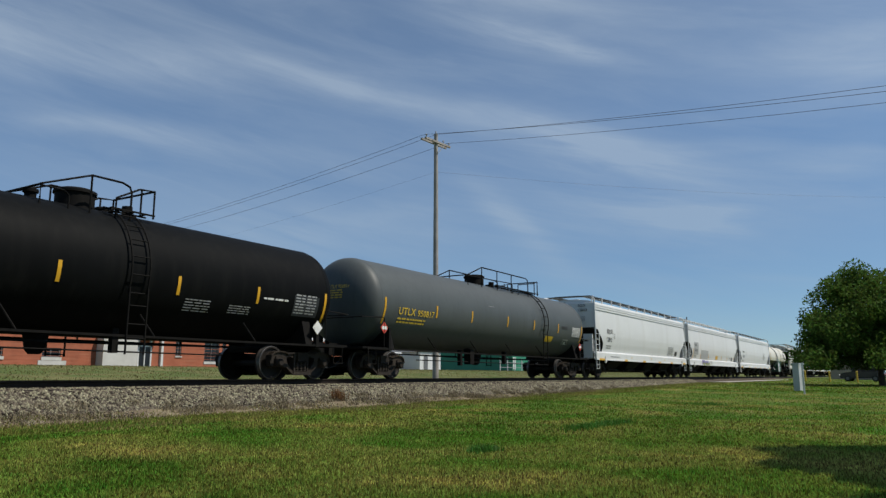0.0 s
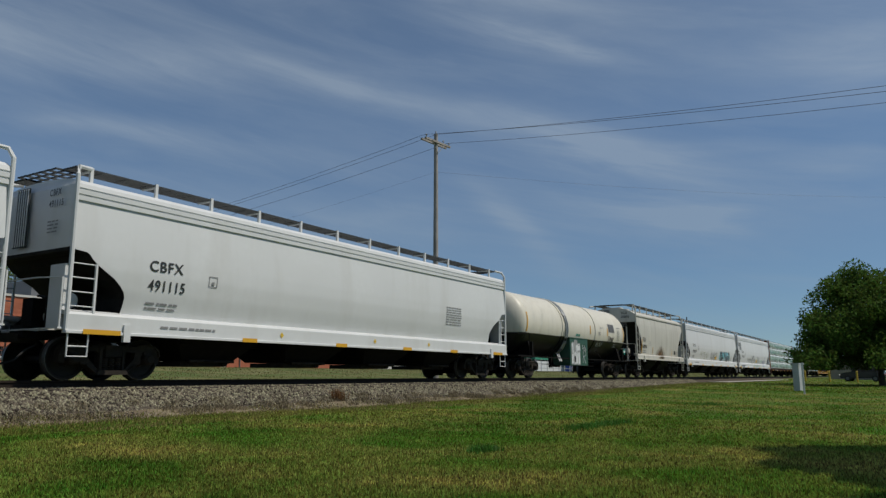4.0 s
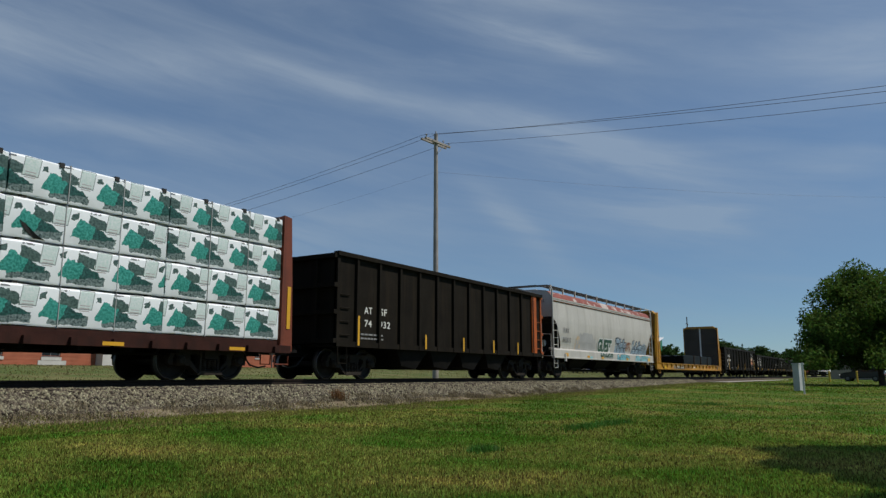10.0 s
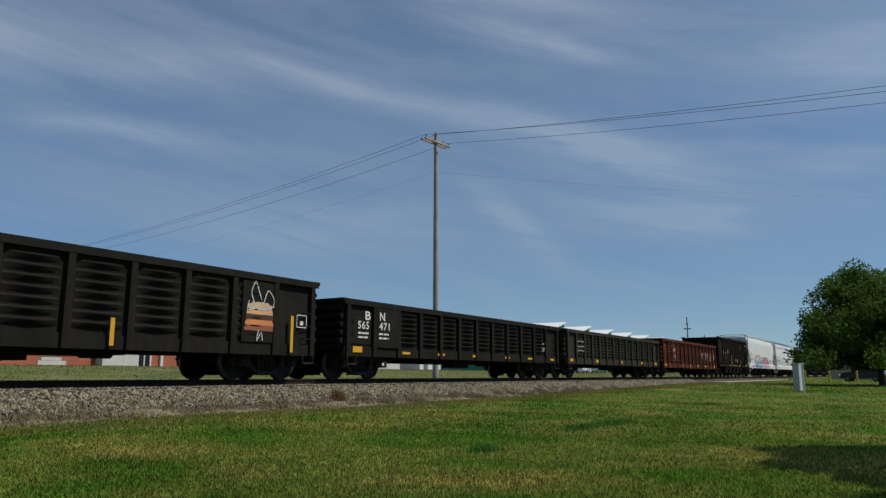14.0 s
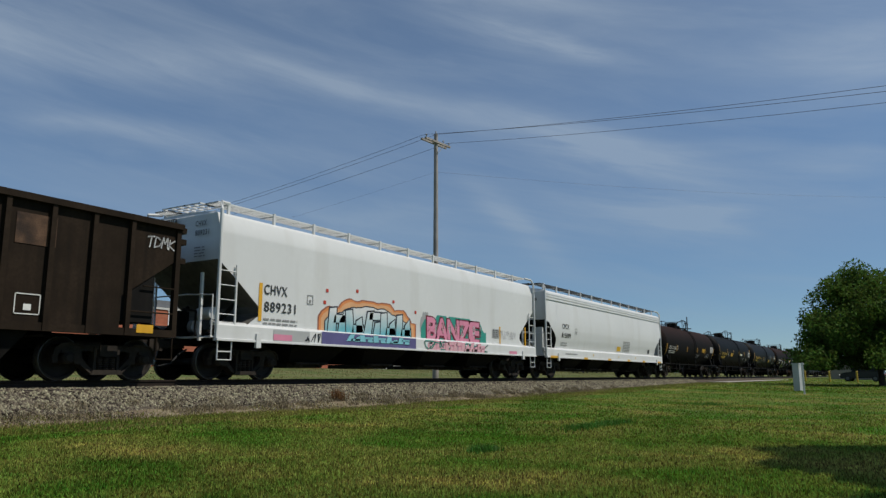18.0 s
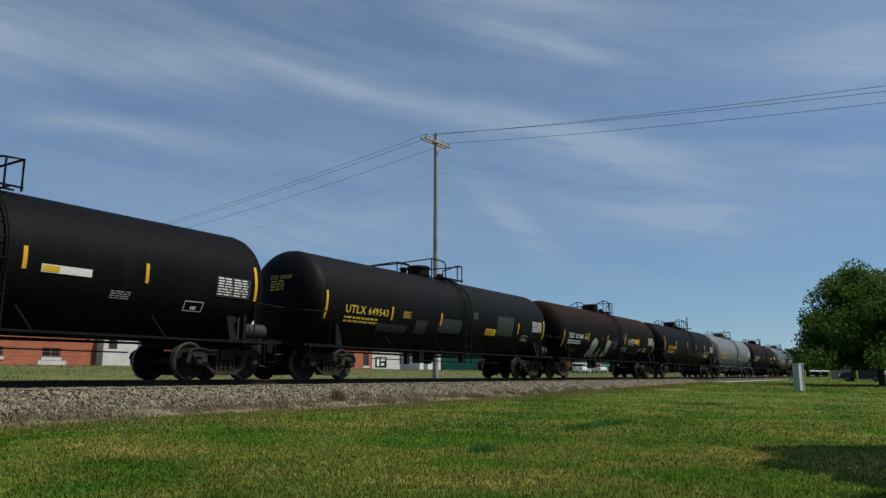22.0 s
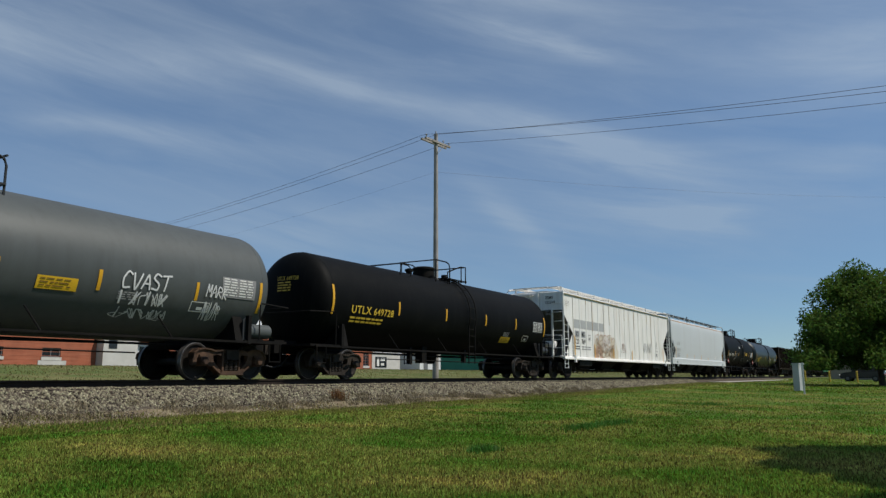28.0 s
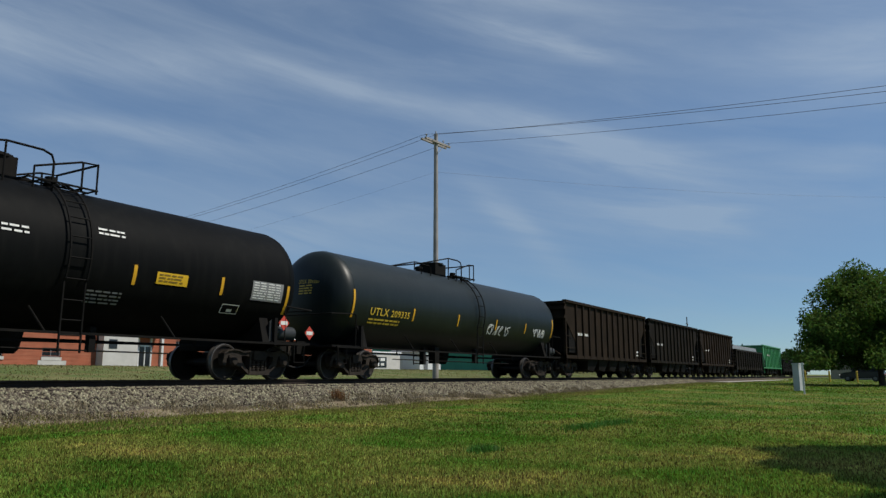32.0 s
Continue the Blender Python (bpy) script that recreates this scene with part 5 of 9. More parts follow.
def piece(car, surf, x0, x1, z0, z1, seed, cloud, fill, line, shine, letters=5, w=0.2):
    """A large sprayed piece: cloud behind, filled strokes, outline and highlights."""
    rnd = random.Random(seed)
    g0 = Geo()
    n = 26
    xm, zm = (x0 + x1) / 2, (z0 + z1) / 2
    rim = []
    for i in range(n):
        q = 2 * math.pi * i / n
        b = 0.74 + 0.26 * rnd.random()
        c, s = math.cos(q), math.sin(q)
        rim.append((xm + math.copysign(abs(c) ** 0.6, c) * (x1 - x0) * 0.5 * b, zm + math.copysign(abs(s) ** 0.6, s) * (z1 - z0) * 0.5 * b))
    for i in range(n):
        a, b = rim[i], rim[(i + 1) % n]
        k = len(g0.v)
        g0.v += [surf(xm, zm, 0.014), surf(*a, 0.014), surf(*b, 0.014)]
        g0.f.append((k, k + 1, k + 2))
    step = (x1 - x0) * 0.92 / letters

    def blob(g, cx, cz, rx, rz, grow, o, ph):
        m = 22
        k = len(g.v)
        g.v.append(surf(cx, cz, o))
        for j in range(m):
            q = 2 * math.pi * j / m
            rr = 1 + 0.12 * math.sin(3 * q + ph) + 0.10 * math.sin(5 * q + 2 * ph) + 0.05 * math.sin(9 * q + ph)
            c, sn = math.cos(q), math.sin(q)
            g.v.append(surf(cx + math.copysign(abs(c) ** 0.5, c) * (rx * rr + grow), cz + math.copysign(abs(sn) ** 0.5, sn) * (rz * min(rr, 1.08) + grow), o))
        g.f += [(k, k + 1 + j, k + 1 + (j + 1) % m) for j in range(m)]

    for i in range(letters):
        cx = x0 + (x1 - x0) * 0.04 + step * (i + 0.5)
        g1, g2, g3 = Geo(), Geo(), Geo()
        cz = zm + (z1 - z0) * rnd.uniform(-0.05, 0.05)
        rx, rz, ph, o = step * 0.50, (z1 - z0) * 0.38, rnd.uniform(0, 6), 0.017 + 0.0012 * i
        blob(g1, cx, cz, rx, rz, w * 0.22, o, ph)
        blob(g2, cx, cz, rx, rz, 0.0, o + 0.0006, ph)
        stroke(g1, surf, curl(rnd, cx - rx * 0.6, cx + rx * 0.6, cz - rz * 0.7, cz + rz * 0.7, 4), w * 0.12, 0.027)
        stroke(g3, surf, curl(rnd, cx - rx * 0.6, cx + rx * 0.2, cz, cz + rz * 0.75, 3), w * 0.16, 0.029)
        for g, m in ((g1, line), (g2, fill), (g3, shine)):
            if m:
                sheet("graffiti_letter", g, M[m], car, "sprayed letter shape in several colours")
    if cloud:
        sheet("graffiti", g0, M[cloud], car, "sprayed cloud behind letters")


def blocks(car, surf, x0, x1, z0, z1, count, fill, line, shine, seed, lift=0.014):
    """Angular sprayed letter shapes that lean into one another: dark outline, fill, inner cuts and a highlight."""
    rnd = random.Random(seed)
    step, h = (x1 - x0) / count, z1 - z0

    def poly(g, pts, o):
        k = len(g.v)
        g.v += [surf(x, z, o) for x, z in pts]
        g.f.append(tuple(range(k, k + len(pts))))

    def grown(pts, m):
        cx, cz = sum(p[0] for p in pts) / len(pts), sum(p[1] for p in pts) / len(pts)
        return [(x + math.copysign(m, x - cx), z + math.copysign(m, z - cz)) for x, z in pts]

    for i in range(count):
        a = x0 + step * i
        o = lift + 0.002 * i
        lean, rise = rnd.uniform(-0.12, 0.22) * step, rnd.uniform(-0.1, 0.0) * h
        stem = [(a, z0), (a + step * 0.42, z0 + 0.03 * h), (a + step * 0.40 + lean, z1 + rise), (a + step * 0.05 + lean, z1 + rise - 0.06 * h)]
        arm_z = z0 + h * rnd.choice((0.05, 0.38, 0.62))
        arm = [(a + step * 0.3, arm_z), (a + step * 1.02, arm_z + 0.05 * h), (a + step * 0.98 + lean * 0.4, arm_z + 0.32 * h), (a + step * 0.36, arm_z + 0.30 * h)]
        leg = [(a + step * 0.55, z0 - 0.01 * h), (a + step * 0.98, z0), (a + step * 0.9 + lean * 0.5, z0 + h * rnd.uniform(0.5, 0.9)), (a + step * 0.6 + lean * 0.5, z0 + h * 0.5)]
        g1, g2, g3 = Geo(), Geo(), Geo()
        m = min(0.05, h * 0.06)
        for q in (stem, arm, leg):
            poly(g1, grown(q, m), o)
            poly(g2, q, o + 0.0008)
        sheet("graffiti_letter", g1, M[line], car, "outline of a sprayed block letter")
        sheet("graffiti_letter", g2, M[fill], car, "fill of a sprayed block letter")
        if shine:
            stroke(g3, surf, smooth_line([(stem[3][0] + 0.05, stem[3][1] - 0.1 * h), (stem[0][0] + step * 0.12, z0 + 0.45 * h)]), 0.03, o + 0.0016)
            stroke(g3, surf, [(arm[3][0] + 0.1 * step, arm[3][1] - 0.05 * h), (arm[2][0] - 0.1 * step, arm[2][1] - 0.05 * h)], 0.025, o + 0.0016)
            sheet("graffiti_letter", g3, M[shine], car, "highlight of a sprayed block letter")


def mound(car, surf, x0, x1, z0, z1, seed, material, lift, scallop=0.12):
    """A sprayed cloud with a scalloped upper edge."""
    rnd, g, n = random.Random(seed), Geo(), 40
    ph = rnd.uniform(0, 6)
    for i in range(n + 1):
        u = i / n
        h = (z1 - z0) * min(1.0, (0.35 + 0.62 * math.sin(math.pi * u) ** 0.8) + scallop * abs(math.sin(u * 16 + ph)) - 0.04 * rnd.random())
        x = x0 + (x1 - x0) * u
        g.v += [surf(x, z0, lift), surf(x, z0 + h * 0.5, lift), surf(x, z0 + h, lift)]
    g.f = [(3 * i + j, 3 * i + 3 + j, 3 * i + 4 + j, 3 * i + 1 + j) for i in range(n) for j in (0, 1)]
    return sheet("graffiti", g, M[material], car, "sprayed cloud with a scalloped edge")


# -- covered hoppers --
ROUND = [(1.30, 1.38, 1.22), (1.42, 1.42, 1.29), (1.55, 1.455, 1.31), (1.75, 1.50, 1.32), (1.86, 1.525, 1.28), (1.98, 1.545, 1.18), (2.12, 1.56, 1.02), (2.25, 1.575, 0.80), (2.37, 1.585, 0.60), (2.47, 1.585, 0.48), (2.56, 1.585, 0.41), (2.60, 1.585, 0.34),
         (2.63, 1.5845, 0.08), (2.70, 1.583, 0.06), (3.1, 1.56, 0.06), (3.4, 1.535, 0.06), (3.66, 1.51, 0.06)]
STEEP = [(1.30, 1.40, 1.02), (1.40, 1.43, 1.10), (1.51, 1.45, 1.13), (1.66, 1.48, 1.08), (1.82, 1.51, 0.97), (2.1, 1.55, 0.78), (2.35, 1.575, 0.61), (2.6, 1.58, 0.42), (2.70, 1.58, 0.26), (2.80, 1.58, 0.08),
         (2.90, 1.575, 0.06), (3.2, 1.555, 0.06), (3.4, 1.535, 0.06), (3.66, 1.51, 0.06)]
BAND = [(3.67, 1.55, 0.06), (3.76, 1.55, 0.06), (3.77, 1.53, 0.06), (3.79, 1.53, 0.06), (3.80, 1.555, 0.06), (3.89, 1.555, 0.06), (3.90, 1.53, 0.06), (3.92, 1.53, 0.06),
        (3.93, 1.55, 0.06), (4.02, 1.53, 0.06)]
ROOF = [(4.10, 1.44, 0.10), (4.17, 1.20, 0.12), (4.22, 0.8, 0.12), (4.25, 0.3, 0.12)]
SLANT = [(1.30, 1.50, 1.0), (1.40, 1.50, 1.1), (1.63, 1.50, 1.44), (1.70, 1.50, 1.46), (1.88, 1.50, 1.42), (2.49, 1.50, 0.65), (2.82, 1.50, 0.2), (2.95, 1.50, 0.05), (3.6, 1.50, 0.05), (3.70, 1.50, 0.05), (4.10, 1.38, 0.05)]
ARCH = [(1.38, 1.44, 1.02), (1.47, 1.46, 1.10), (1.68, 1.48, 1.20), (1.9, 1.50, 1.23), (2.07, 1.515, 1.22), (2.3, 1.53, 1.12), (2.52, 1.545, 0.97), (2.74, 1.555, 0.78), (2.96, 1.56, 0.58), (3.0, 1.56, 0.52), (3.12, 1.56, 0.46), (3.28, 1.555, 0.22), (3.40, 1.55, 0.04), (3.44, 1.545, 0.02), (3.68, 1.52, 0.02)]
WORN_CAP = [(3.67, 1.55, 0.06), (3.72, 1.55, 0.06), (3.73, 1.53, 0.06), (3.75, 1.53, 0.06), (3.76, 1.555, 0.06), (3.81, 1.555, 0.06), (3.82, 1.52, 0.06), (4.03, 1.40, 0.10), (4.15, 1.22, 0.12), (4.21, 0.8, 0.12), (4.25, 0.3, 0.12)]
ARCH_TOP = [(3.80, 1.50, 0.02), (3.81, 1.56, 0.02), (3.90, 1.56, 0.02), (3.91, 1.50, 0.02), (3.99, 1.42, 0.02), (4.12, 1.2, 0.02), (4.24, 0.88, 0.02), (4.32, 0.55, 0.02), (4.36, 0.2, 0.02)]


def loft(g, levels, length, cut, top=True):
    """Side sheets that follow the levels (height, half width, set-back of the end), closed at the ends above the cut."""
    k = len(g.v)
    for z, hw, e in levels:
        g.v += [(e, -hw, z), (length - e, -hw, z), (length - e, hw, z), (e, hw, z)]
    for i in range(len(levels) - 1):
        a, b = k + 4 * i, k + 4 * i + 4
        g.f += [(a, a + 1, b + 1, b), (a + 2, a + 3, b + 3, b + 2)]
        if levels[i][0] >= cut:
            g.f += [(a + 1, a + 2, b + 2, b + 1), (a + 3, a, b, b + 3)]
    if top:
        a = k + 4 * (len(levels) - 1)
        g.f.append((a, a + 1, a + 2, a + 3))
    return g


def ladder_geo(x0, x1, z0, z1, y, rungs, r=0.022):
    g = Geo().box(x0 - r, x0 + r, y - r, y + r, z0, z1).box(x1 - r, x1 + r, y - r, y + r, z0, z1)
    for i in range(rungs):
        z = z0 + (z1 - z0) * (i + 0.5) / rungs
        g.tube([(x0, y, z), (x1, y, z)], 0.014, 5)
    return g


def grating_geo(x0, x1, y0, y1, z, step=0.6):
    g = Geo()
    n = 6
    for i in range(n):
        y = y0 + (y1 - y0) * i / (n - 1)
        g.box(x0, x1, y - 0.022, y + 0.022, z, z + 0.035)
    x = x0
    while x < x1:
        g.box(x, x + 0.04, y0, y1, z + 0.004, z + 0.03)
        x += step
    return g


def hopper(label, u0, u1, paint, bays=4, levels=ROUND, cap=BAND + ROOF, cut=2.69, board="grating", post="white", sill=(0.94, 1.33), post_step=1.62, trim=None, tall=True, ladder_top=2.5, plate=True, marks=None, slope="slope", end_shadow=True):
    length = u1 - u0
    car = rolling("covered_hopper", label, u0, u1)
    full = levels + cap
    part("body", loft(Geo(), full, length, cut), M[paint], car, smooth=19)
    ztop = full[-1][0]
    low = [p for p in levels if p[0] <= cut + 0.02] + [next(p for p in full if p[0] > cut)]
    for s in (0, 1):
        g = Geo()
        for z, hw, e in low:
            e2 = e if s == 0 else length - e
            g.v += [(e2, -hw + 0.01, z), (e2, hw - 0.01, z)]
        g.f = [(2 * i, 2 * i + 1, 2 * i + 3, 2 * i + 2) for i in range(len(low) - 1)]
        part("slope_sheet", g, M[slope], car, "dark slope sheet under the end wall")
    z0, z1 = sill
    for y in (-1, 1):
        sect = [(1.63, z0), (1.63, z0 + 0.05), (1.60, z0 + 0.06), (1.60, z1 - 0.01), (1.57, z1 + 0.04), (1.34, z1 + 0.10), (1.34, z1), (1.56, z1 - 0.03), (1.56, z0 + 0.05), (1.48, z0 + 0.05), (1.48, z0)]
        g = Geo().add([(x, y * a, b) for x in (0.0, length) for a, b in sect], [tuple(range(11)), tuple(range(21, 10, -1))] + [(i, (i + 1) % 11, (i + 1) % 11 + 11, i + 11) for i in range(11)])
        part("side_sill", g, M[trim or post], car)
        for x in (1.35, length - 1.35):
            part("jacking_pad", Geo().box(x - 0.08, x + 0.08, *sorted((y * 1.65, y * 1.57)), z0 - 0.14, z0 + 0.22), M[trim or post], car)
    part("centre_sill", Geo().box(-0.1, length + 0.1, -0.25, 0.25, 0.86, 1.14), M["dark"], car)
    # hopper bays
    b0, b1 = 2.5, length - 2.5
    step = (b1 - b0) / bays
    for i in range(bays):
        xa, xb = b0 + step * i, b0 + step * (i + 1)
        xm, wide = (xa + xb) / 2, step * 0.33
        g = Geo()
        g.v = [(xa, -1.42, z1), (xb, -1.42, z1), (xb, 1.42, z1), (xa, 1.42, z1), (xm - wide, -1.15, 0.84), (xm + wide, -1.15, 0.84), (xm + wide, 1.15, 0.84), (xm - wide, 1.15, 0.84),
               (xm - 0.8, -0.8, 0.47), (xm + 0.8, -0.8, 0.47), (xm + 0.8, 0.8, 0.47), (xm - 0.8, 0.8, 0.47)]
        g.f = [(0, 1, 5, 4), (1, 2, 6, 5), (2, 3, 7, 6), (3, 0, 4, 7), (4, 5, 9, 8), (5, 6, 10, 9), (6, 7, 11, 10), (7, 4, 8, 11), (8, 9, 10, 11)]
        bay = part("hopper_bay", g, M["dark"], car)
        part("outlet_gate", Geo().box(xm - 0.74, xm + 0.74, -0.66, 0.66, 0.33, 0.45).box(xm - 0.52, xm - 0.46, -0.98, -0.6, 0.40, 0.47).box(xm + 0.46, xm + 0.52, -0.98, -0.6, 0.40, 0.47).tube([(xm - 0.7, -0.94, 0.45), (xm + 0.7, -0.94, 0.45)], 0.035, 8).lathe([(-0.1, 0.10), (0.0, 0.10)], (xm + 0.62, -0.62, 0.43), "y", 12), M["truck"], bay)
        part("stiffener", Geo().prism([(xa + 0.02, z1 - 0.02), (xa + 0.10, z1 - 0.02), (xm - wide + 0.08, 0.84), (xm - wide, 0.84)], -1.28, -1.2), M["dark"], bay)
    part("shear_plate", Geo().box(0.2, 2.9, -1.42, 1.42, 1.02, 1.08), M["dark"], car)
    part("shear_plate", Geo().box(length - 2.9, length - 0.2, -1.42, 1.42, 1.02, 1.08), M["dark"], car)
    for s in (0, 1):
        f = (lambda x: x) if s == 0 else (lambda x: length - x)
        # posts that carry the end wall, platform, ladders and steps
        for y in (-1, 1):
            if plate:
                part("end_plate", Geo().box(*sorted((f(0.02), f(0.05))), *sorted((y * 0.86, y * 1.38)), 1.06, cut - 0.34).box(*sorted((f(0.05), f(0.13))), *sorted((y * 1.33, y * 1.38)), 1.06, cut - 0.34), M[post], car)
            else:
                part("end_post", Geo().box(*sorted((f(0.0), f(0.06))), y * 0.95 - 0.035, y * 0.95 + 0.035, 0.95, cut - 0.3), M[post], car)
        # the crossover board's hatched shadow, built as a dark panel with paler bars
        if end_shadow:
            shadow_back = part("mesh_panel", Geo().prism([(f(-0.004), cut + 0.12), (f(-0.03), cut + 0.12), (f(-0.03), ztop - 0.14), (f(-0.004), ztop - 0.14)], 0.12, 0.62), M["grating"], car, "dark barred panel shaped as the crossover shadow on the end wall")
            for k in range(6):
                part("mesh_bar", Geo().box(*sorted((f(-0.045), f(-0.031))), 0.14 + 0.085 * k, 0.165 + 0.085 * k, cut + 0.14, ztop - 0.16), M[post], shadow_back)
        if marks and s == 0:
            wall = lambda xx, zz, o=0.0: (0.02 - o, -0.62 - xx, zz)
            lettering(car, wall, marks[0], 0.0, ztop - 0.42, 0.14, "letter_black", 0.42, lift=0.02)
            lettering(car, wall, marks[1], 0.0, ztop - 0.66, 0.14, "letter_black", 0.52, lift=0.02)
            bars(car, wall, 0.0, 0.45, ztop - 1.25, ztop - 0.95, 4, "letter_grey", 0.02, seed=len(label), fine=0.4)
        part("brake_valve", Geo().box(*sorted((f(0.25), f(0.55))), 0.1, 0.5, 1.1, 1.75).tube([(f(0.1), -0.7, 1.1), (f(0.1), -0.7, 1.7), (f(0.35), 0.1, 1.8)], 0.03, 6), M["dark"], car)
        for y in (-0.9, 0.9):
            part("strut", Geo().tube([(f(0.3), y, 1.1), (f(1.15), y, 1.95)], 0.05, 6), M["dark"], car)
        part("end_platform", grating_geo(*sorted((f(-0.12), f(0.75))), -1.5, 1.5, 1.02, 0.3), M[trim or post], car)
        for y in (-1.56, 1.56):
            if tall:
                part("corner_post", Geo().tube([(f(0.03), y, 0.95), (f(0.03), y, cut), (f(0.03), y * 0.99, ztop - 0.05), (f(0.10), y * 0.93, ztop + 0.14), (f(0.45), y * 0.84, ztop + 0.18)], 0.046, 8), M[post], car)
            part("ladder", shared(f"side_ladder_{post}_{ladder_top}", lambda: ladder_geo(-0.27, 0.27, 1.05, ladder_top, 0, 5), M[post]), None, car, "", Matrix.Translation((f(0.32), y, 0)))
            part("step", Geo().tube([(f(0.08), y, z0 + 0.05), (f(0.08), y, 0.48), (f(0.52), y, 0.48), (f(0.52), y, z0 + 0.05)], 0.022, 5).tube([(f(0.08), y, 0.68), (f(0.52), y, 0.68)], 0.016, 5), M[post], car)
        if not end_shadow:
            # channel posts from the platform to the roof, and rungs beside the corner
            for y, top in ((-0.2, ztop - 0.06), (0.25, ztop - 0.12), (1.1, cut + 0.35), (-0.98, cut + 0.12)):
                w = 0.06 if top > cut + 0.5 else 0.032
                part("end_post", Geo().box(*sorted((f(-0.05), f(-0.02))), y - w, y + w, 1.02, top).box(*sorted((f(-0.02), f(0.05))), y - w, y - w + 0.02, 1.02, top), M[post], car)
            for z in (1.45, 1.85, 2.3, 2.75, 3.2, 3.65):
                part("rung", Geo().tube([(f(-0.05), -1.54, z), (f(-0.08), -1.5, z), (f(-0.08), -0.98, z)], 0.014, 5), M[post], car)
            part("brake_step", grating_geo(*sorted((f(-0.28), f(-0.05))), 0.0, 0.75, ztop - 0.22, 0.1), M[post], car)
        if s == 1:
            ring = [(f(-0.14), -0.55 + 0.27 * math.cos(q), 2.2 + 0.27 * math.sin(q)) for q in [math.tau * k / 14 for k in range(15)]]
            g = Geo().tube(ring, 0.018, 5)
            for q in (0.5, 2.6, 4.7):
                g.tube([(f(-0.10), -0.55, 2.2), (f(-0.14), -0.55 + 0.27 * math.cos(q), 2.2 + 0.27 * math.sin(q))], 0.014, 5)
            part("brake_wheel", g, M["dark"], car, "dark steel hand brake wheel")
            part("brake_box", Geo().box(*sorted((f(-0.09), f(0.03))), -0.75, -0.35, 1.95, 2.5), M["dark"], car)
            part("brake_chain_pipe", Geo().tube([(f(-0.03), -0.55, 1.95), (f(-0.03), -0.55, 1.05)], 0.025, 6).tube([(f(-0.02), 0.15, 1.05), (f(0.0), 0.2, 2.4), (f(0.1), 0.1, 2.6)], 0.022, 6), M["dark"], car)
        part("end_handrail", Geo().tube([(f(-0.08), -1.5, 1.05), (f(-0.08), -1.5, 2.05), (f(-0.08), -0.55, 2.1), (f(-0.08), 0.55, 2.1), (f(-0.08), 1.5, 2.05), (f(-0.08), 1.5, 1.05)], 0.02, 5), M[post], car)
        part("end_ladder", shared(f"end_ladder_{post}", lambda: Geo().add(*((lambda q: ([(b, a, c) for a, b, c in q.v], q.f))(ladder_geo(-0.25, 0.25, 1.1, 4.1, 0, 8)))), M[post]), None, car, "", Matrix.Translation((f(-0.04), 1.15, 0)))
    for i, x in enumerate((0.62, 0.8)):
        part("brake_reservoir", Geo().lathe([(0, 0.05), (0.03, 0.16), (0.55, 0.16), (0.58, 0.05)], (x - 0.15, -0.95 + 0.85 * i, 1.66 - 0.3 * i), "y", 14), M[post], car, smooth=True)
    # running boards on brackets
    zb = ztop + 0.17
    for y in (-1, 1):
        part("running_board", grating_geo(0.15, length - 0.15, *sorted((y * 1.22, y * 0.72)), zb), M[board], car)
        x = 0.5
        while x < length - 0.3:
            part("bracket", shared(f"bracket_{post}", lambda: Geo().box(-0.035, 0.035, -0.03, 0.03, -0.42, 0.06).box(-0.03, 0.03, 0.0, 0.5, -0.03, 0.0), M[post]), None, car, "",
                 Matrix.Translation((x, y * 1.24, zb)) @ Matrix.Scale(-y, 4, (0, 1, 0)))
            x += post_step
    for s in (0.0, length - 0.62):
        part("crossover_board", grating_geo(s, s + 0.62, -0.72, 0.72, zb, 0.2), M[board], car)
    for i in range(8):
        x = 1.2 + (length - 2.4) * i / 7
        part("hatch", Geo().box(x - 0.28, x + 0.28, -0.32, 0.32, ztop - 0.02, ztop + 0.10), M[paint], car)
    ends(car, length, 0)
    truck(car, 1.42)
    truck(car, length - 1.42)
    return car, level_side(full), length


def sill_marks(car, length, trim="strip"):
    s = flat_side(1.63)
    for x in (0.35, 4.6, 8.2, 11.6, 14.6, length - 1.3):
        rect(car, s, x, x + (0.85 if x in (0.35, length - 1.3) else 0.5), 0.93, 1.03, trim, "reflector")
    bars(car, flat_side(1.60), 2.2, 3.9, 1.08, 1.2, 1, "letter_grey", seed=int(length * 10))
    side = flat_side(1.60)
    for x in (6.0, 10.1, 13.2):
        g = Geo().add([side(x, 1.08), side(x + 0.07, 1.16), side(x, 1.24), side(x - 0.07, 1.16)], [(0, 1, 2, 3)])
        sheet("diamond_mark", g, M["letter_yellow"], car)


def ragged_edge(car, surf, length, z, material, seed, label, low=0.08, high=0.1):
    """A worn strip along the roof edge with an uneven lower and upper border."""
    rnd, g = random.Random(seed), Geo()
    n = 70
    for i in range(n + 1):
        x = 0.2 + (length - 0.4) * i / n
        g.v += [surf(x, z - low * rnd.random() ** 1.5, 0.012), surf(x, z + 0.01, 0.012), surf(x, z + 0.02 + high * rnd.random(), 0.014)]
    g.f = [(3 * i + j, 3 * i + 3 + j, 3 * i + 4 + j, 3 * i + 1 + j) for i in range(n) for j in (0, 1)]
    return sheet("rust_edge", g, M[material], car, label)


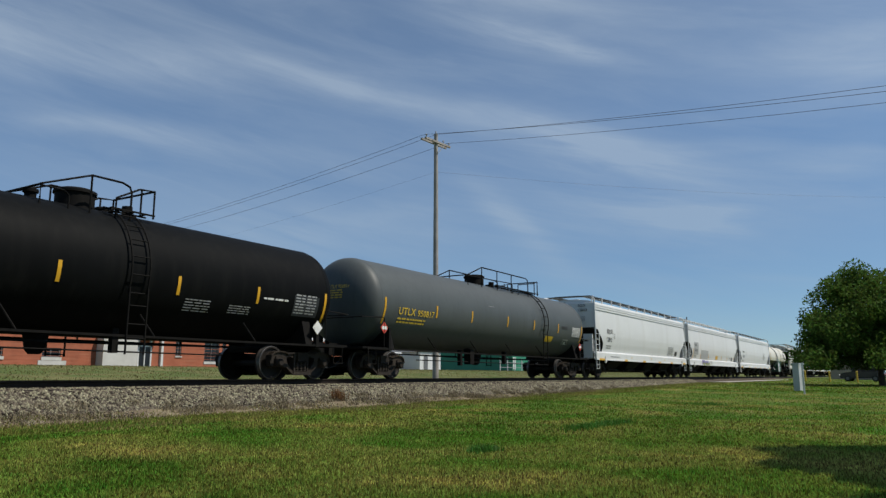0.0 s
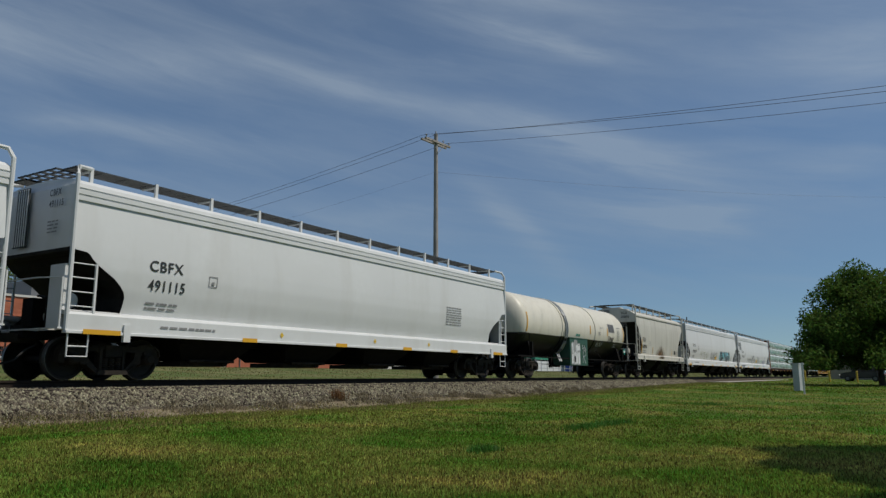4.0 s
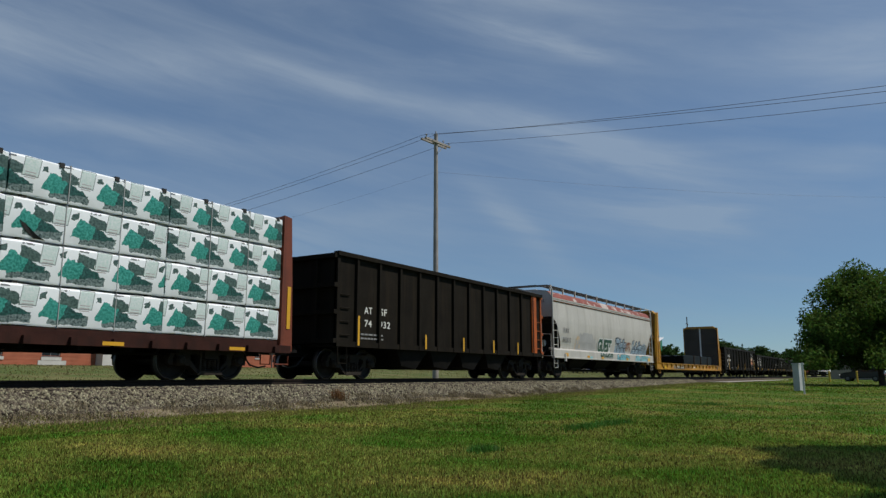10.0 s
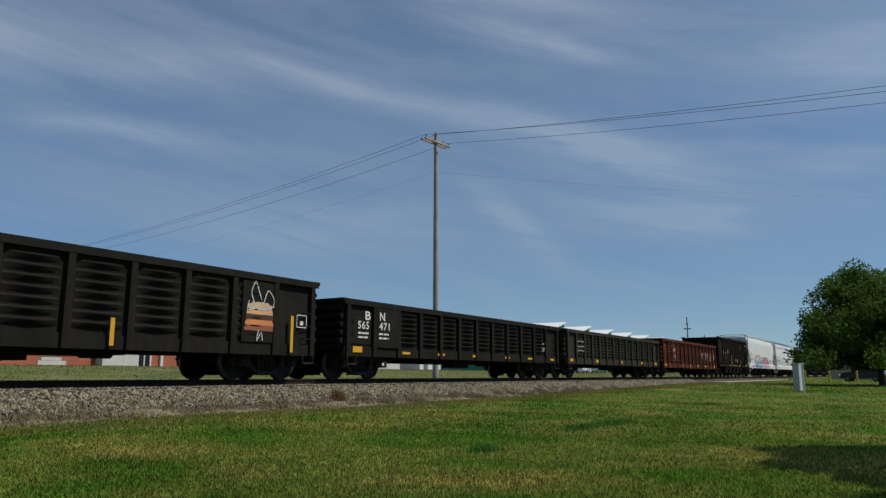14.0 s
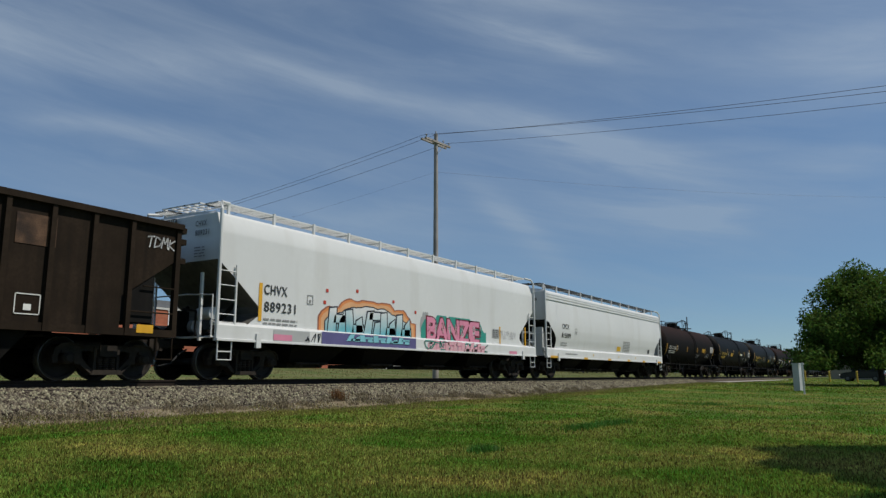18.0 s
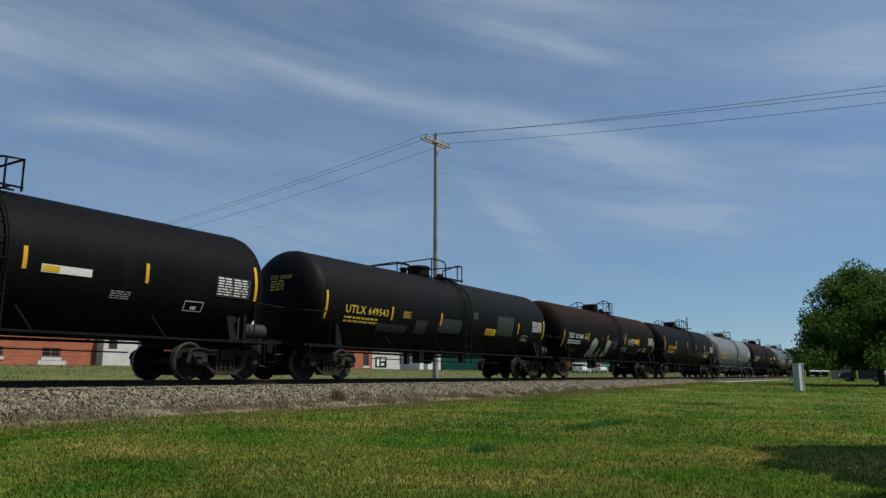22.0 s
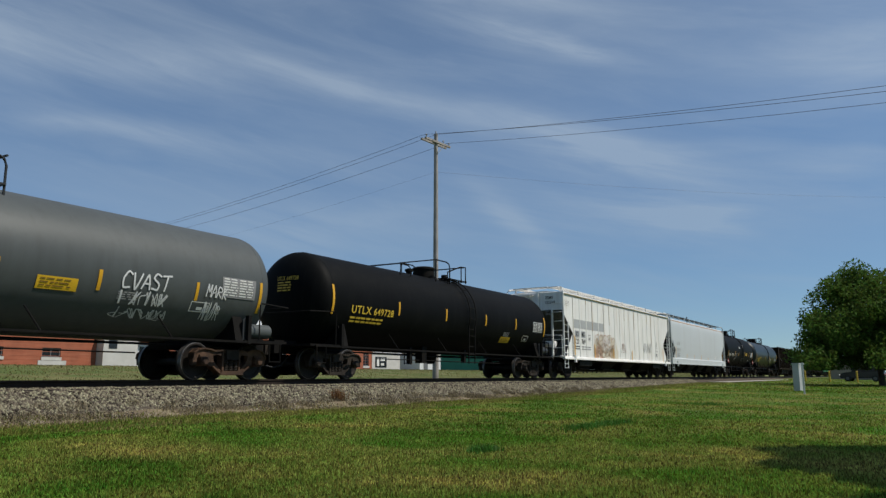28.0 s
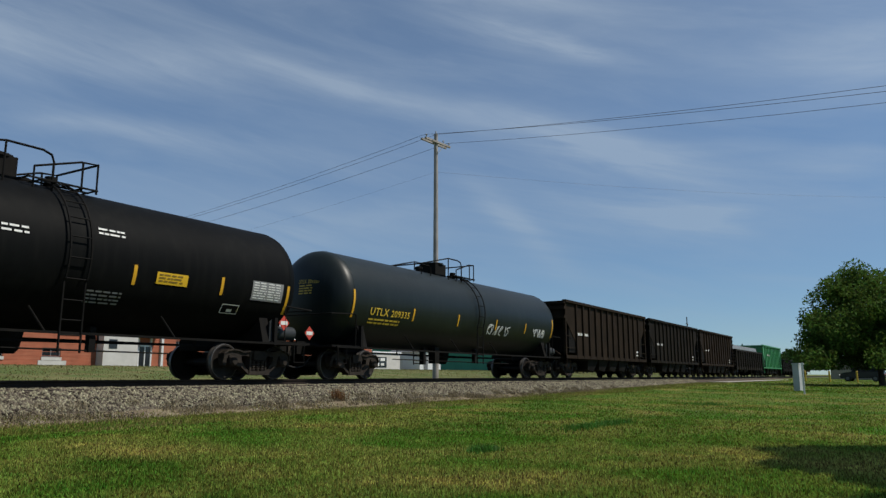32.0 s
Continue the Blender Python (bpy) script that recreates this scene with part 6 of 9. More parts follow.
def panel_box(car, surf, x, z, w, h, material):
    """The small framed letter panel."""
    g = Geo()
    t = 0.02
    for a, b, c, d in ((x, x + w, z, z + t), (x, x + w, z + h - t, z + h), (x, x + t, z, z + h), (x + w - t, x + w, z, z + h)):
        patch_geo(g, surf, a, b, c, d, 0.014, 1, 1)
    patch_geo(g, surf, x + w * 0.35, x + w * 0.65, z + h * 0.2, z + h * 0.5, 0.014, 1, 1)
    sheet("stencil_box", g, M[material], car)


# -- tank cars --
TANK_R, TANK_Z = 1.475, 2.39


HEAD_AT, HEAD_DEEP, HEAD_POW = 0.86, 0.66, 2.2


def head_depth(q):
    """How far a dished head stands out at a share q of its radius."""
    return HEAD_DEEP * max(0.0, 1 - min(1.0, q) ** HEAD_POW) ** (1 / HEAD_POW)


def tank_shell_geo(length, r=TANK_R, cz=TANK_Z, weld=()):
    rim = [0.012, 0.2, 0.4, 0.55, 0.68, 0.78, 0.86, 0.92, 0.96, 0.985, 1.0]
    prof = [(HEAD_AT - head_depth(k), r * k) for k in rim]
    body = []
    for w in (HEAD_AT + 0.012, *weld, length - HEAD_AT - 0.012):
        lift = 0.035 if w in weld else 0.004
        half = 0.085 if w in weld else 0.008
        body += [(w - half - 0.003, r), (w - half, r + lift), (w + half, r + lift), (w + half + 0.003, r)]
    far = [(length - a, b) for a, b in reversed(prof)]
    return Geo().lathe(prof + body + far, (0, 0, cz), "x", 56)


def bent_ladder_geo(x, w, r=TANK_R, cz=TANK_Z):
    g = Geo()
    arc = [(-(r + 0.10) * math.cos(q), cz + (r + 0.10) * math.sin(q)) for q in [radians(78 - 7.5 * i) for i in range(14)]]
    arc += [(-1.52, 2.0), (-1.50, 0.55)]
    for s in (-w / 2, w / 2):
        g.tube([(x + s, y, z) for y, z in arc], 0.024, 5)
    for y, z in arc[1:-1:2] + [(-1.51, 1.6), (-1.505, 1.2), (-1.5, 0.9), (-1.5, 0.6)]:
        g.tube([(x - w / 2, y, z), (x + w / 2, y, z)], 0.016, 5)
    return g


def tank(label, u0, u1, paint, rail="dark", dome="round", plat=None, long_walk=False, cast="truck", weld=(), underframe="dark", r=TANK_R, cz=TANK_Z, man=-0.55, reservoir=True, peak=None, hoops=False, railed=True):
    length = u1 - u0 + 0.45
    car = rolling("tank_car", label, u0, u1)
    part("shell", shared(f"tank_shell_{length:.2f}_{paint}_{len(weld)}_{r}", lambda: tank_shell_geo(length, r, cz, weld=weld), M[paint], True), None, car)
    zt = cz + r
    c = (u1 - u0) / 2
    mx = c + man
    tp = peak or mx - (0.75 if long_walk else 0.1)
    p0, p1 = plat or (c - 2.55, tp + (2.0 if man < -0.3 else 1.5))
    if railed:
        part("walkway", grating_geo(mx + 0.35, p1, -0.85, 0.85, zt - 0.05, 0.3), M[rail], car)
        # safety rails round the manway, then a lower pair at the ladder
        z0 = cz + math.sqrt(r * r - 0.64) - 0.02
        for y in (-0.8, 0.8) if hoops else ():
            # three separate hoops: a short one, a tall one over the fittings, a tall one over the ladder
            for low_x, high_x, z_low, z_high in ((p0, p0 + 1.95, 0.18, 0.62), (p0 + 0.9, p0 + 2.6, 0.14, 0.2), (p1 - 1.3, p1, 0.60, 0.56)):
                g = Geo().tube([(low_x, y, z0), (low_x, y, zt + z_low), (high_x - 0.2, y, zt + z_high), (high_x - 0.05, y, zt + z_high - 0.08), (high_x, y, zt + z_high - 0.2), (high_x, y, z0)], 0.026, 6)
                g.tube([((low_x + high_x) / 2, y, z0), ((low_x + high_x) / 2, y, zt + (z_low + z_high) / 2)], 0.022, 5)
                part("safety_rail", g, M[rail], car)
        for y in () if hoops else (-0.8, 0.8):
            g = Geo()
            end = tp + 1.0 if not long_walk else p1 - 1.05
            g.tube([(p0, y, z0), (p0, y, zt + 0.17), (tp, y, zt + 0.60), (end - 0.25, y, zt + 0.60), (end - 0.06, y, zt + 0.54), (end, y, zt + 0.40), (end, y, z0)], 0.026, 6)
            k = tp
            while k < end - 0.5:
                g.tube([(k, y, z0), (k, y, zt + 0.59)], 0.024, 5)
                k += 1.38
            g.tube([(p0, y, zt + 0.14), (p0 + 0.5, y, zt + 0.13), (p0 + 0.62, y, zt + 0.05), (p0 + 0.63, y, z0)] if not long_walk else [(p0, y, zt + 0.12), (mx + 1.9, y, zt + 0.2), (mx + 2.1, y, zt + 0.16), (mx + 2.14, y, z0)], 0.02, 5)
            part("safety_rail", g, M[rail], car)
            low = p1 - 2.1 if long_walk else mx + 0.5
            g = Geo().tube([(low, y, zt + 0.22), (p1 - 0.4, y, zt + (0.46 if long_walk else 0.54)), (p1, y, zt + 0.57), (p1, y, zt - 0.1)], 0.026, 6).tube([(p1 - 0.35, y, zt + 0.54), (p1 - 0.35, y, zt - 0.1)], 0.024, 5)
            g.tube([(low, y, z0), (low, y, zt + 0.22)], 0.022, 5)
            part("safety_rail", g, M[rail], car)
        part("safety_rail", Geo().tube([(p0, -0.8, zt + 0.16), (p0, 0.8, zt + 0.16)], 0.026, 6), M[rail], car)
        part("safety_rail", Geo().tube([(p1, -0.8, zt + 0.57), (p1, 0.8, zt + 0.57)], 0.026, 6), M[rail], car)
        if dome == "round":
            part("manway", Geo().lathe([(-0.1, 0.42), (0.30, 0.42), (0.31, 0.46), (0.37, 0.46), (0.42, 0.36), (0.44, 0.1)], (mx, 0, zt - 0.02), "z", 20), M[rail], car, smooth=True)
        else:
            part("valve_housing", Geo().box(mx - 0.38, mx + 0.38, -0.38, 0.38, zt - 0.1, zt + 0.42).lathe([(0, 0.44), (0.06, 0.44)], (mx, 0, zt + 0.40), "z", 16), M[rail], car)
        if not long_walk:
            part("relief_valve", Geo().lathe([(-0.1, 0.12), (0.12, 0.12), (0.13, 0.16), (0.2, 0.16), (0.24, 0.06)], (mx - 1.0, 0, zt), "z", 12), M[rail], car, smooth=True)
        part("fittings", Geo().lathe([(0, 0.2), (0.16, 0.2), (0.2, 0.1)], (mx + 0.8, 0.2, zt - 0.02), "z", 12).lathe([(0, 0.12), (0.24, 0.12)], (mx + 1.2, -0.2, zt - 0.02), "z", 10)
             .lathe([(0, 0.1), (0.18, 0.1)], (mx + 1.5, 0.15, zt - 0.02), "z", 10), M[rail], car, smooth=True)
        lx = p1 - 0.75
        part("ladder", bent_ladder_geo(lx, 0.46, r, cz), M[rail], car)
        part("ladder", Geo().add([(x, -y, z) for x, y, z in bent_ladder_geo(lx, 0.46, r, cz).v], bent_ladder_geo(lx, 0.46, r, cz).f), M[rail], car)
    # underframe
    for s in (0, 1):
        f = (lambda x: x) if s == 0 else (lambda x: length - x)
        part("stub_sill", Geo().box(*sorted((f(-0.35), f(2.9))), -0.32, 0.32, 0.74, 1.12).box(*sorted((f(-0.1), f(1.4))), -1.46, 1.46, 0.94, 1.0), M[underframe], car)
        g = Geo().add([(f(1.35), -1.42, 0.92), (f(1.65), -1.42, 0.92), (f(1.65), 1.42, 0.92), (f(1.35), 1.42, 0.92), (f(1.35), -1.22, 1.66), (f(1.65), -1.22, 1.66), (f(1.65), 1.22, 1.66), (f(1.35), 1.22, 1.66)],
                      [(0, 1, 5, 4), (1, 2, 6, 5), (2, 3, 7, 6), (3, 0, 4, 7), (0, 3, 2, 1), (4, 5, 6, 7)])
        g.box(*sorted((f(1.22), f(1.33))), -1.5, -1.38, 0.9, 1.62).box(*sorted((f(1.22), f(1.33))), 1.38, 1.5, 0.9, 1.62)
        part("saddle", g, M[underframe], car)
        part("end_handrail", Geo().tube([(f(0.95), -1.5, 1.0), (f(0.95), -1.5, 1.92), (f(0.88), -1.48, 1.96), (f(-0.12), -1.45, 1.92), (f(-0.12), 1.45, 1.92), (f(0.88), 1.48, 1.96), (f(0.95), 1.5, 1.92), (f(0.95), 1.5, 1.0)], 0.02, 5), M[underframe], car)
        for y in (-1.48, 1.48):
            part("step", Geo().tube([(f(0.15), y, 0.93), (f(0.15), y, 0.46), (f(0.55), y, 0.46), (f(0.55), y, 0.93)], 0.022, 5), M[underframe], car)
    for y in (-1.46, 1.46):
        part("running_rail", Geo().box(0.1, length - 0.1, y - 0.035, y + 0.035, 0.92, 0.97), M[underframe], car)
        k = 4.2
        while k < length - 3.5:
            part("stay", Geo().tube([(k, y, 0.95), (k - 0.22, y * 0.82, 1.45)], 0.022, 5), M[underframe], car)
            k += 3.05
    if reservoir:
        part("brake_reservoir", Geo().lathe([(0, 0.06), (0.05, 0.19), (0.85, 0.19), (0.9, 0.06)], (length - 1.25, -1.2, 1.24), "x", 16), M["patch_dark" if paint not in ("grey", "ltgrey") else "grey"], car, smooth=True)
        part("reservoir_bracket", Geo().prism([(length - 1.42, 0.95), (length - 1.42, 1.5), (length - 1.28, 1.62), (length - 1.2, 1.42), (length - 1.2, 0.95)], -1.4, -1.36), M["patch_dark"], car)
    part("valve_stem", Geo().lathe([(-0.55, 0.12), (-0.45, 0.2), (0.1, 0.3)], (c + 0.2, 0, 1.1), "z", 14), M[underframe], car, smooth=True)
    part("brake_pipe", Geo().tube([(1.5, -0.5, 0.86), (c, -0.55, 0.80), (length - 1.5, -0.5, 0.86)], 0.025, 5).tube([(4.0, -0.7, 0.66), (length - 4.0, -0.7, 0.62)], 0.018, 5)
         .box(c - 1.6, c - 1.3, -0.8, -0.5, 0.55, 1.15).box(c - 2.3, c - 2.15, -0.75, -0.6, 0.5, 1.1).box(c + 1.5, c + 1.65, -0.75, -0.6, 0.6, 1.15), M[underframe], car)
    ends(car, length, 0.24)
    truck(car, 1.48, cast)
    truck(car, length - 1.48, cast)
    return car, round_side(r, cz), length


def placard(car, x, y, z, material="letter_red"):
    """A diamond hazard plate on a bracket."""
    g = Geo().prism([(x, z - 0.2), (x + 0.2, z), (x, z + 0.2), (x - 0.2, z)], y - 0.012, y)
    p = part("placard", g, M[material], car, "diamond hazard plate")
    part("plate_band", Geo().box(x - 0.13, x + 0.13, y - 0.016, y - 0.0125, z - 0.05, z + 0.05), M["letter_white"], p)


def tank_marks(car, surf, length, mark, number, ink="letter_yellow", x=1.72, z=2.0, ends_at=(1.85, 2.72), spots=(4.1, 7.1, 10.15, 12.9), low=1.93, panel=None, plain=False, front=0.80, height=0.235, rear=True, rear_panel="letter_grey"):
    """Reporting marks, small print, reflector strips, notice and test panel as they are laid out on a tank shell."""
    if mark:
        lettering(car, surf, mark, x, z, height, ink, 0.98 if mark[0] == "U" else 0.70)
        lettering(car, surf, number, x + (1.12 if mark[0] == "U" else 0.88), z, height * 0.92, ink, 1.05)
        bars(car, surf, x, x + 1.85, z - 0.34, z - 0.10, 2, ink, seed=int(length * 7 + len(number) * 3 + x * 10), fine=0.5)
        if mark[0] == "T":
            panel_box(car, surf, x + 2.22, z + 0.02, 0.30, 0.24, ink)
    rect(car, surf, front, front + 0.09, *ends_at, "strip", "reflector")
    if rear:
        rect(car, surf, length - 0.97, length - 0.88, *ends_at, "strip", "reflector")
    for k in spots:
        rect(car, surf, k, k + 0.085, low, low + 0.44, "strip", "reflector")
    if panel is not None:
        px, pz = panel
        rect(car, surf, px, px + 0.85, pz, pz + 0.27, "amber", "notice", label="amber notice panel")
        bars(car, surf, px + 0.06, px + 0.79, pz + 0.03, pz + 0.24, 3, "letter_olive", 0.02, seed=3)
    if not plain:
        xx = length - 2.22
        rect(car, surf, xx, xx + 1.1, 2.02, 2.52, rear_panel, "test_panel", label="stencilled test panel with small print")
        bars(car, surf, xx + 0.04, xx + 1.06, 2.04, 2.50, 7, "letter_white", 0.02, 2, seed=5, fine=0.45)
        panel_box(car, surf, length - 3.05, 1.58, 0.55, 0.26, "letter_white")
    if mark:
        # stencils on the dished head
        def head(a, b, o=0.01):
            return (HEAD_AT - head_depth(math.hypot(a, b - TANK_Z) / TANK_R) - 0.012 - o, a, b)
        for i, (word, w) in enumerate(((mark, 0.32), (number, 0.42))):
            lettering(car, lambda xx, zz, o=0: head(0.22 - xx, zz), word, (0.0, 0.38)[i], 2.92, 0.12, ink, w)
        bars(car, lambda xx, zz, o=0: head(0.18 - xx, zz), 0.0, 0.6, 2.56, 2.88, 4, ink, seed=2, fine=0.5)


# -- gondolas and coal cars --
def gondola(label, u0, u1, paint, top=2.36, bottom=0.70, ribs=12, panels="dents", heap=False):
    length = u1 - u0
    car = rolling("gondola", label, u0, u1)
    hw = 1.50
    floor_z = bottom + 0.35
    part("floor_pan", Geo().box(0.1, length - 0.1, -hw + 0.03, hw - 0.03, floor_z - 0.1, floor_z), M["dark"], car)
    for y in (-1, 1):
        part("side_sheet", Geo().box(0, length, *sorted((y * hw, y * (hw - 0.03))), bottom + 0.25, top - 0.05), M[paint], car)
        part("top_chord", Geo().box(-0.05, length + 0.05, *sorted((y * (hw + 0.12), y * (hw - 0.06))), top - 0.10, top).box(-0.05, length + 0.05, *sorted((y * (hw + 0.12), y * (hw + 0.07))), top - 0.17, top - 0.10), M[paint], car)
        part("side_sill", Geo().box(0.0, length, *sorted((y * (hw + 0.05), y * (hw - 0.05))), bottom, bottom + 0.30), M[paint], car)
        step = (length - 0.3) / ribs
        for i in range(ribs + 1):
            part("rib", shared(f"rib_{paint}_{top:.2f}_{bottom:.2f}", lambda: Geo().prism([(-0.09, bottom), (0.09, bottom), (0.075, top - 0.1), (-0.075, top - 0.1)], -0.11, 0.0), M[paint]), None, car, "",
                 Matrix.Translation((0.15 + step * i, y * hw, 0)) @ (Matrix.Rotation(math.pi, 4, "Z") if y > 0 else Matrix.Identity(4)))
        if panels == "dents":
            rows = 7
            w = step * 0.5 - 0.16

            def dents():
                g = Geo()
                hgt = (top - bottom - 0.62) / rows
                cols = [[] for _ in range(5)]
                for r in range(rows):
                    zc = bottom + 0.40 + hgt * (r + 0.5)
                    for j, (x, d) in enumerate([(-w, 0), (-w * 0.78, -0.075), (0, -0.105), (w * 0.78, -0.075), (w, 0)]):
                        cols[j] += [(x, d * 0.1 - 0.002, zc - hgt * 0.40), (x, d, zc + hgt * 0.02), (x, d, zc + hgt * 0.14), (x, d * 0.1 - 0.002, zc + hgt * 0.30)]
                k = len(cols[0])
                g.v = [p for c in cols for p in c]
                g.f = [(k * i + j, k * i + k + j, k * i + k + j + 1, k * i + j + 1) for i in range(4) for j in range(k - 1)]
                return g
            for i in range(1 if ribs > 9 else 0, ribs - (1 if ribs > 9 else 0)):
                part("pressed_panel", shared(f"dents_{paint}_{top:.2f}_{step:.2f}", dents, M[paint], True), None, car, "",
                     Matrix.Translation((0.15 + step * (i + 0.5), y * (hw + 0.002), 0)) @ (Matrix.Rotation(math.pi, 4, "Z") if y > 0 else Matrix.Identity(4)))
    for s in (0, 1):
        f = (lambda x: x) if s == 0 else (lambda x: length - x)
        part("end_wall", Geo().box(*sorted((f(0.0), f(0.05))), -hw, hw, bottom + 0.2, top - 0.03), M[paint], car)
        for r in range(5):
            z = bottom + 0.35 + (top - bottom - 0.5) * r / 5
            part("end_rib", Geo().prism([(f(0.0), z), (f(-0.12), z + 0.08), (f(-0.12), z + 0.14), (f(0.0), z + 0.2)], -hw, hw), M[paint], car)
        part("end_chord", Geo().box(*sorted((f(-0.12), f(0.08))), -hw - 0.1, hw + 0.1, top - 0.09, top + 0.01), M[paint], car)
        for y in (-1.6, 1.6):
            part("step", Geo().tube([(f(0.1), y, bottom + 0.05), (f(0.1), y, 0.44), (f(0.52), y, 0.44), (f(0.52), y, bottom + 0.05)], 0.022, 5), M["patch_dark"], car)
            for z in (1.1, 1.45, 1.8):
                part("grab_iron", Geo().tube([(f(0.12), y * 0.95, z), (f(0.12), y, z), (f(0.5), y, z), (f(0.5), y * 0.95, z)], 0.016, 5), M[paint], car)
    part("centre_sill", Geo().box(-0.1, length + 0.1, -0.3, 0.3, 0.62, floor_z - 0.1).box(5.5, length - 5.5, -0.9, 0.9, 0.55, 0.85), M["dark"], car)
    part("brake_gear", Geo().lathe([(0, 0.15), (0.7, 0.15)], (length * 0.6, -0.7, 0.62), "x", 12).box(length * 0.45, length * 0.52, -1.0, -0.5, 0.4, 0.7), M["dark"], car)
    ends(car, length, 0)
    truck(car, 1.36)
    truck(car, length - 1.36)
    return car, flat_side(hw), length


def coal_car(label, u0, u1, paint, top=3.93, bottom=0.95, ribs=11, end_paint=None, bays=4, closed=False, rib_span=None):
    length = u1 - u0
    car = rolling("open_hopper", label, u0, u1)
    hw = 1.52
    e, zc, zd = (0.0, bottom + 0.25, bottom + 0.2) if closed else (1.42, top - 0.82, 1.78)
    for y in (-1, 1):
        g = Geo().prism([(0.0, zc), (0.0, top - 0.08), (length, top - 0.08), (length, zc), (length - e, zd), (length - e, bottom + 0.1), (e, bottom + 0.1), (e, zd)], *sorted((y * hw, y * (hw - 0.025))))
        part("side_sheet", g, M[paint], car)
        part("top_chord", Geo().box(-0.03, length + 0.03, *sorted((y * (hw + 0.12), y * (hw - 0.08))), top - 0.13, top), M[paint], car)
        part("side_sill", Geo().box(0.0, length, *sorted((y * (hw + 0.07), y * (hw - 0.05))), bottom, bottom + 0.16), M[paint], car)
        x0 = 0.95 if closed else 1.45
        x0, x_end = rib_span or (x0, length - x0)
        step = (x_end - x0) / ribs
        for i in range(ribs + 1):
            part("rib", shared(f"coal_rib_{paint}_{top:.2f}", lambda: Geo().prism([(-0.055, bottom), (0.055, bottom), (0.05, top - 0.1), (-0.05, top - 0.1)], -0.09, 0.0), M[paint]), None, car, "",
                 Matrix.Translation((x0 + step * i, y * hw, 0)) @ (Matrix.Rotation(math.pi, 4, "Z") if y > 0 else Matrix.Identity(4)))
        for x in (0.06, length - 0.06):
            part("corner_post", Geo().box(x - 0.06, x + 0.06, *sorted((y * (hw + 0.06), y * (hw - 0.06))), bottom, top - 0.08), M[end_paint if end_paint and x > 1 else paint], car)
    for s in (0, 1):
        f = (lambda x: x) if s == 0 else (lambda x: length - x)
        ep = M[end_paint] if end_paint and s else M[paint]
        part("end_wall", Geo().box(*sorted((f(0.0), f(0.04))), -hw, hw, zc - 0.05, top - 0.05), ep, car)
        if not closed:
            g = Geo().add([(f(0.02), -hw, zc), (f(0.02), hw, zc), (f(3.0), hw, bottom - 0.1), (f(3.0), -hw, bottom - 0.1), (f(0.08), -hw, zc + 0.03), (f(0.08), hw, zc + 0.03), (f(3.06), hw, bottom - 0.06), (f(3.06), -hw, bottom - 0.06)],
                          [(0, 1, 2, 3), (4, 7, 6, 5), (0, 4, 5, 1), (3, 2, 6, 7)])
            part("slope_sheet", g, M["slope"], car)
            for y in (-0.6, 0.6):
                part("end_post", Geo().box(*sorted((f(0.05), f(0.2))), y - 0.07, y + 0.07, bottom, zc), ep, car)
            part("brake_rod", Geo().tube([(f(0.15), -1.2, 1.1), (f(0.9), 0.3, 2.0)], 0.06, 6), ep, car)
        for z in ((bottom + 0.1, bottom + 0.95, bottom + 1.75, top - 0.2) if closed else (zc - 0.1, zc + 0.35, top - 0.2)):
            part("end_rib", Geo().box(*sorted((f(-0.14), f(0.0))), -hw - 0.06, hw + 0.06, z, z + 0.13), ep, car)
        for y in (-0.8, 0.8):
            part("end_stiffener", Geo().box(*sorted((f(-0.1), f(0.0))), y - 0.05, y + 0.05, zc, top - 0.1), ep, car)
        part("end_platform", Geo().box(*sorted((f(0.0), f(0.9))), -hw, hw, bottom, bottom + 0.08), M["dark"], car)
        for y in (-1.56, 1.56):
            for z in (1.48, 2.05) if not closed else (1.3, 1.7, 2.1, 2.5):
                part("grab_iron", Geo().tube([(f(0.06), y, z), (f(0.62 if closed else 1.3 - 0.62 * (z - 1.45)), y, z)], 0.018, 5), ep, car)
            part("step", Geo().tube([(f(0.08), y, bottom), (f(0.08), y, 0.46), (f(0.5), y, 0.46), (f(0.5), y, bottom)], 0.022, 5), M[paint], car)
    part("centre_sill", Geo().box(-0.1, length + 0.1, -0.28, 0.28, 0.66, 1.0), M["dark"], car)
    b0, b1 = 3.2, length - 3.2
    st = (b1 - b0) / bays
    for i in range(bays):
        xm = b0 + st * (i + 0.5)
        g = Geo().add([(xm - st / 2, -1.45, bottom + 0.1), (xm + st / 2, -1.45, bottom + 0.1), (xm + st / 2, 1.45, bottom + 0.1), (xm - st / 2, 1.45, bottom + 0.1),
                       (xm - 0.5, -1.3, 0.42), (xm + 0.35, -1.3, 0.32), (xm + 0.35, 1.3, 0.32), (xm - 0.5, 1.3, 0.42)], [(0, 1, 5, 4), (1, 2, 6, 5), (2, 3, 7, 6), (3, 0, 4, 7), (4, 5, 6, 7)])
        part("hopper_bay", g, M["dark"], car)
    part("coal_load", Geo().box(0.6, length - 0.6, -hw + 0.03, hw - 0.03, bottom + 0.3, top - 0.9), M["dark"], car)
    ends(car, length, 0)
    truck(car, 1.36)
    truck(car, length - 1.36)
    return car, flat_side(hw), length


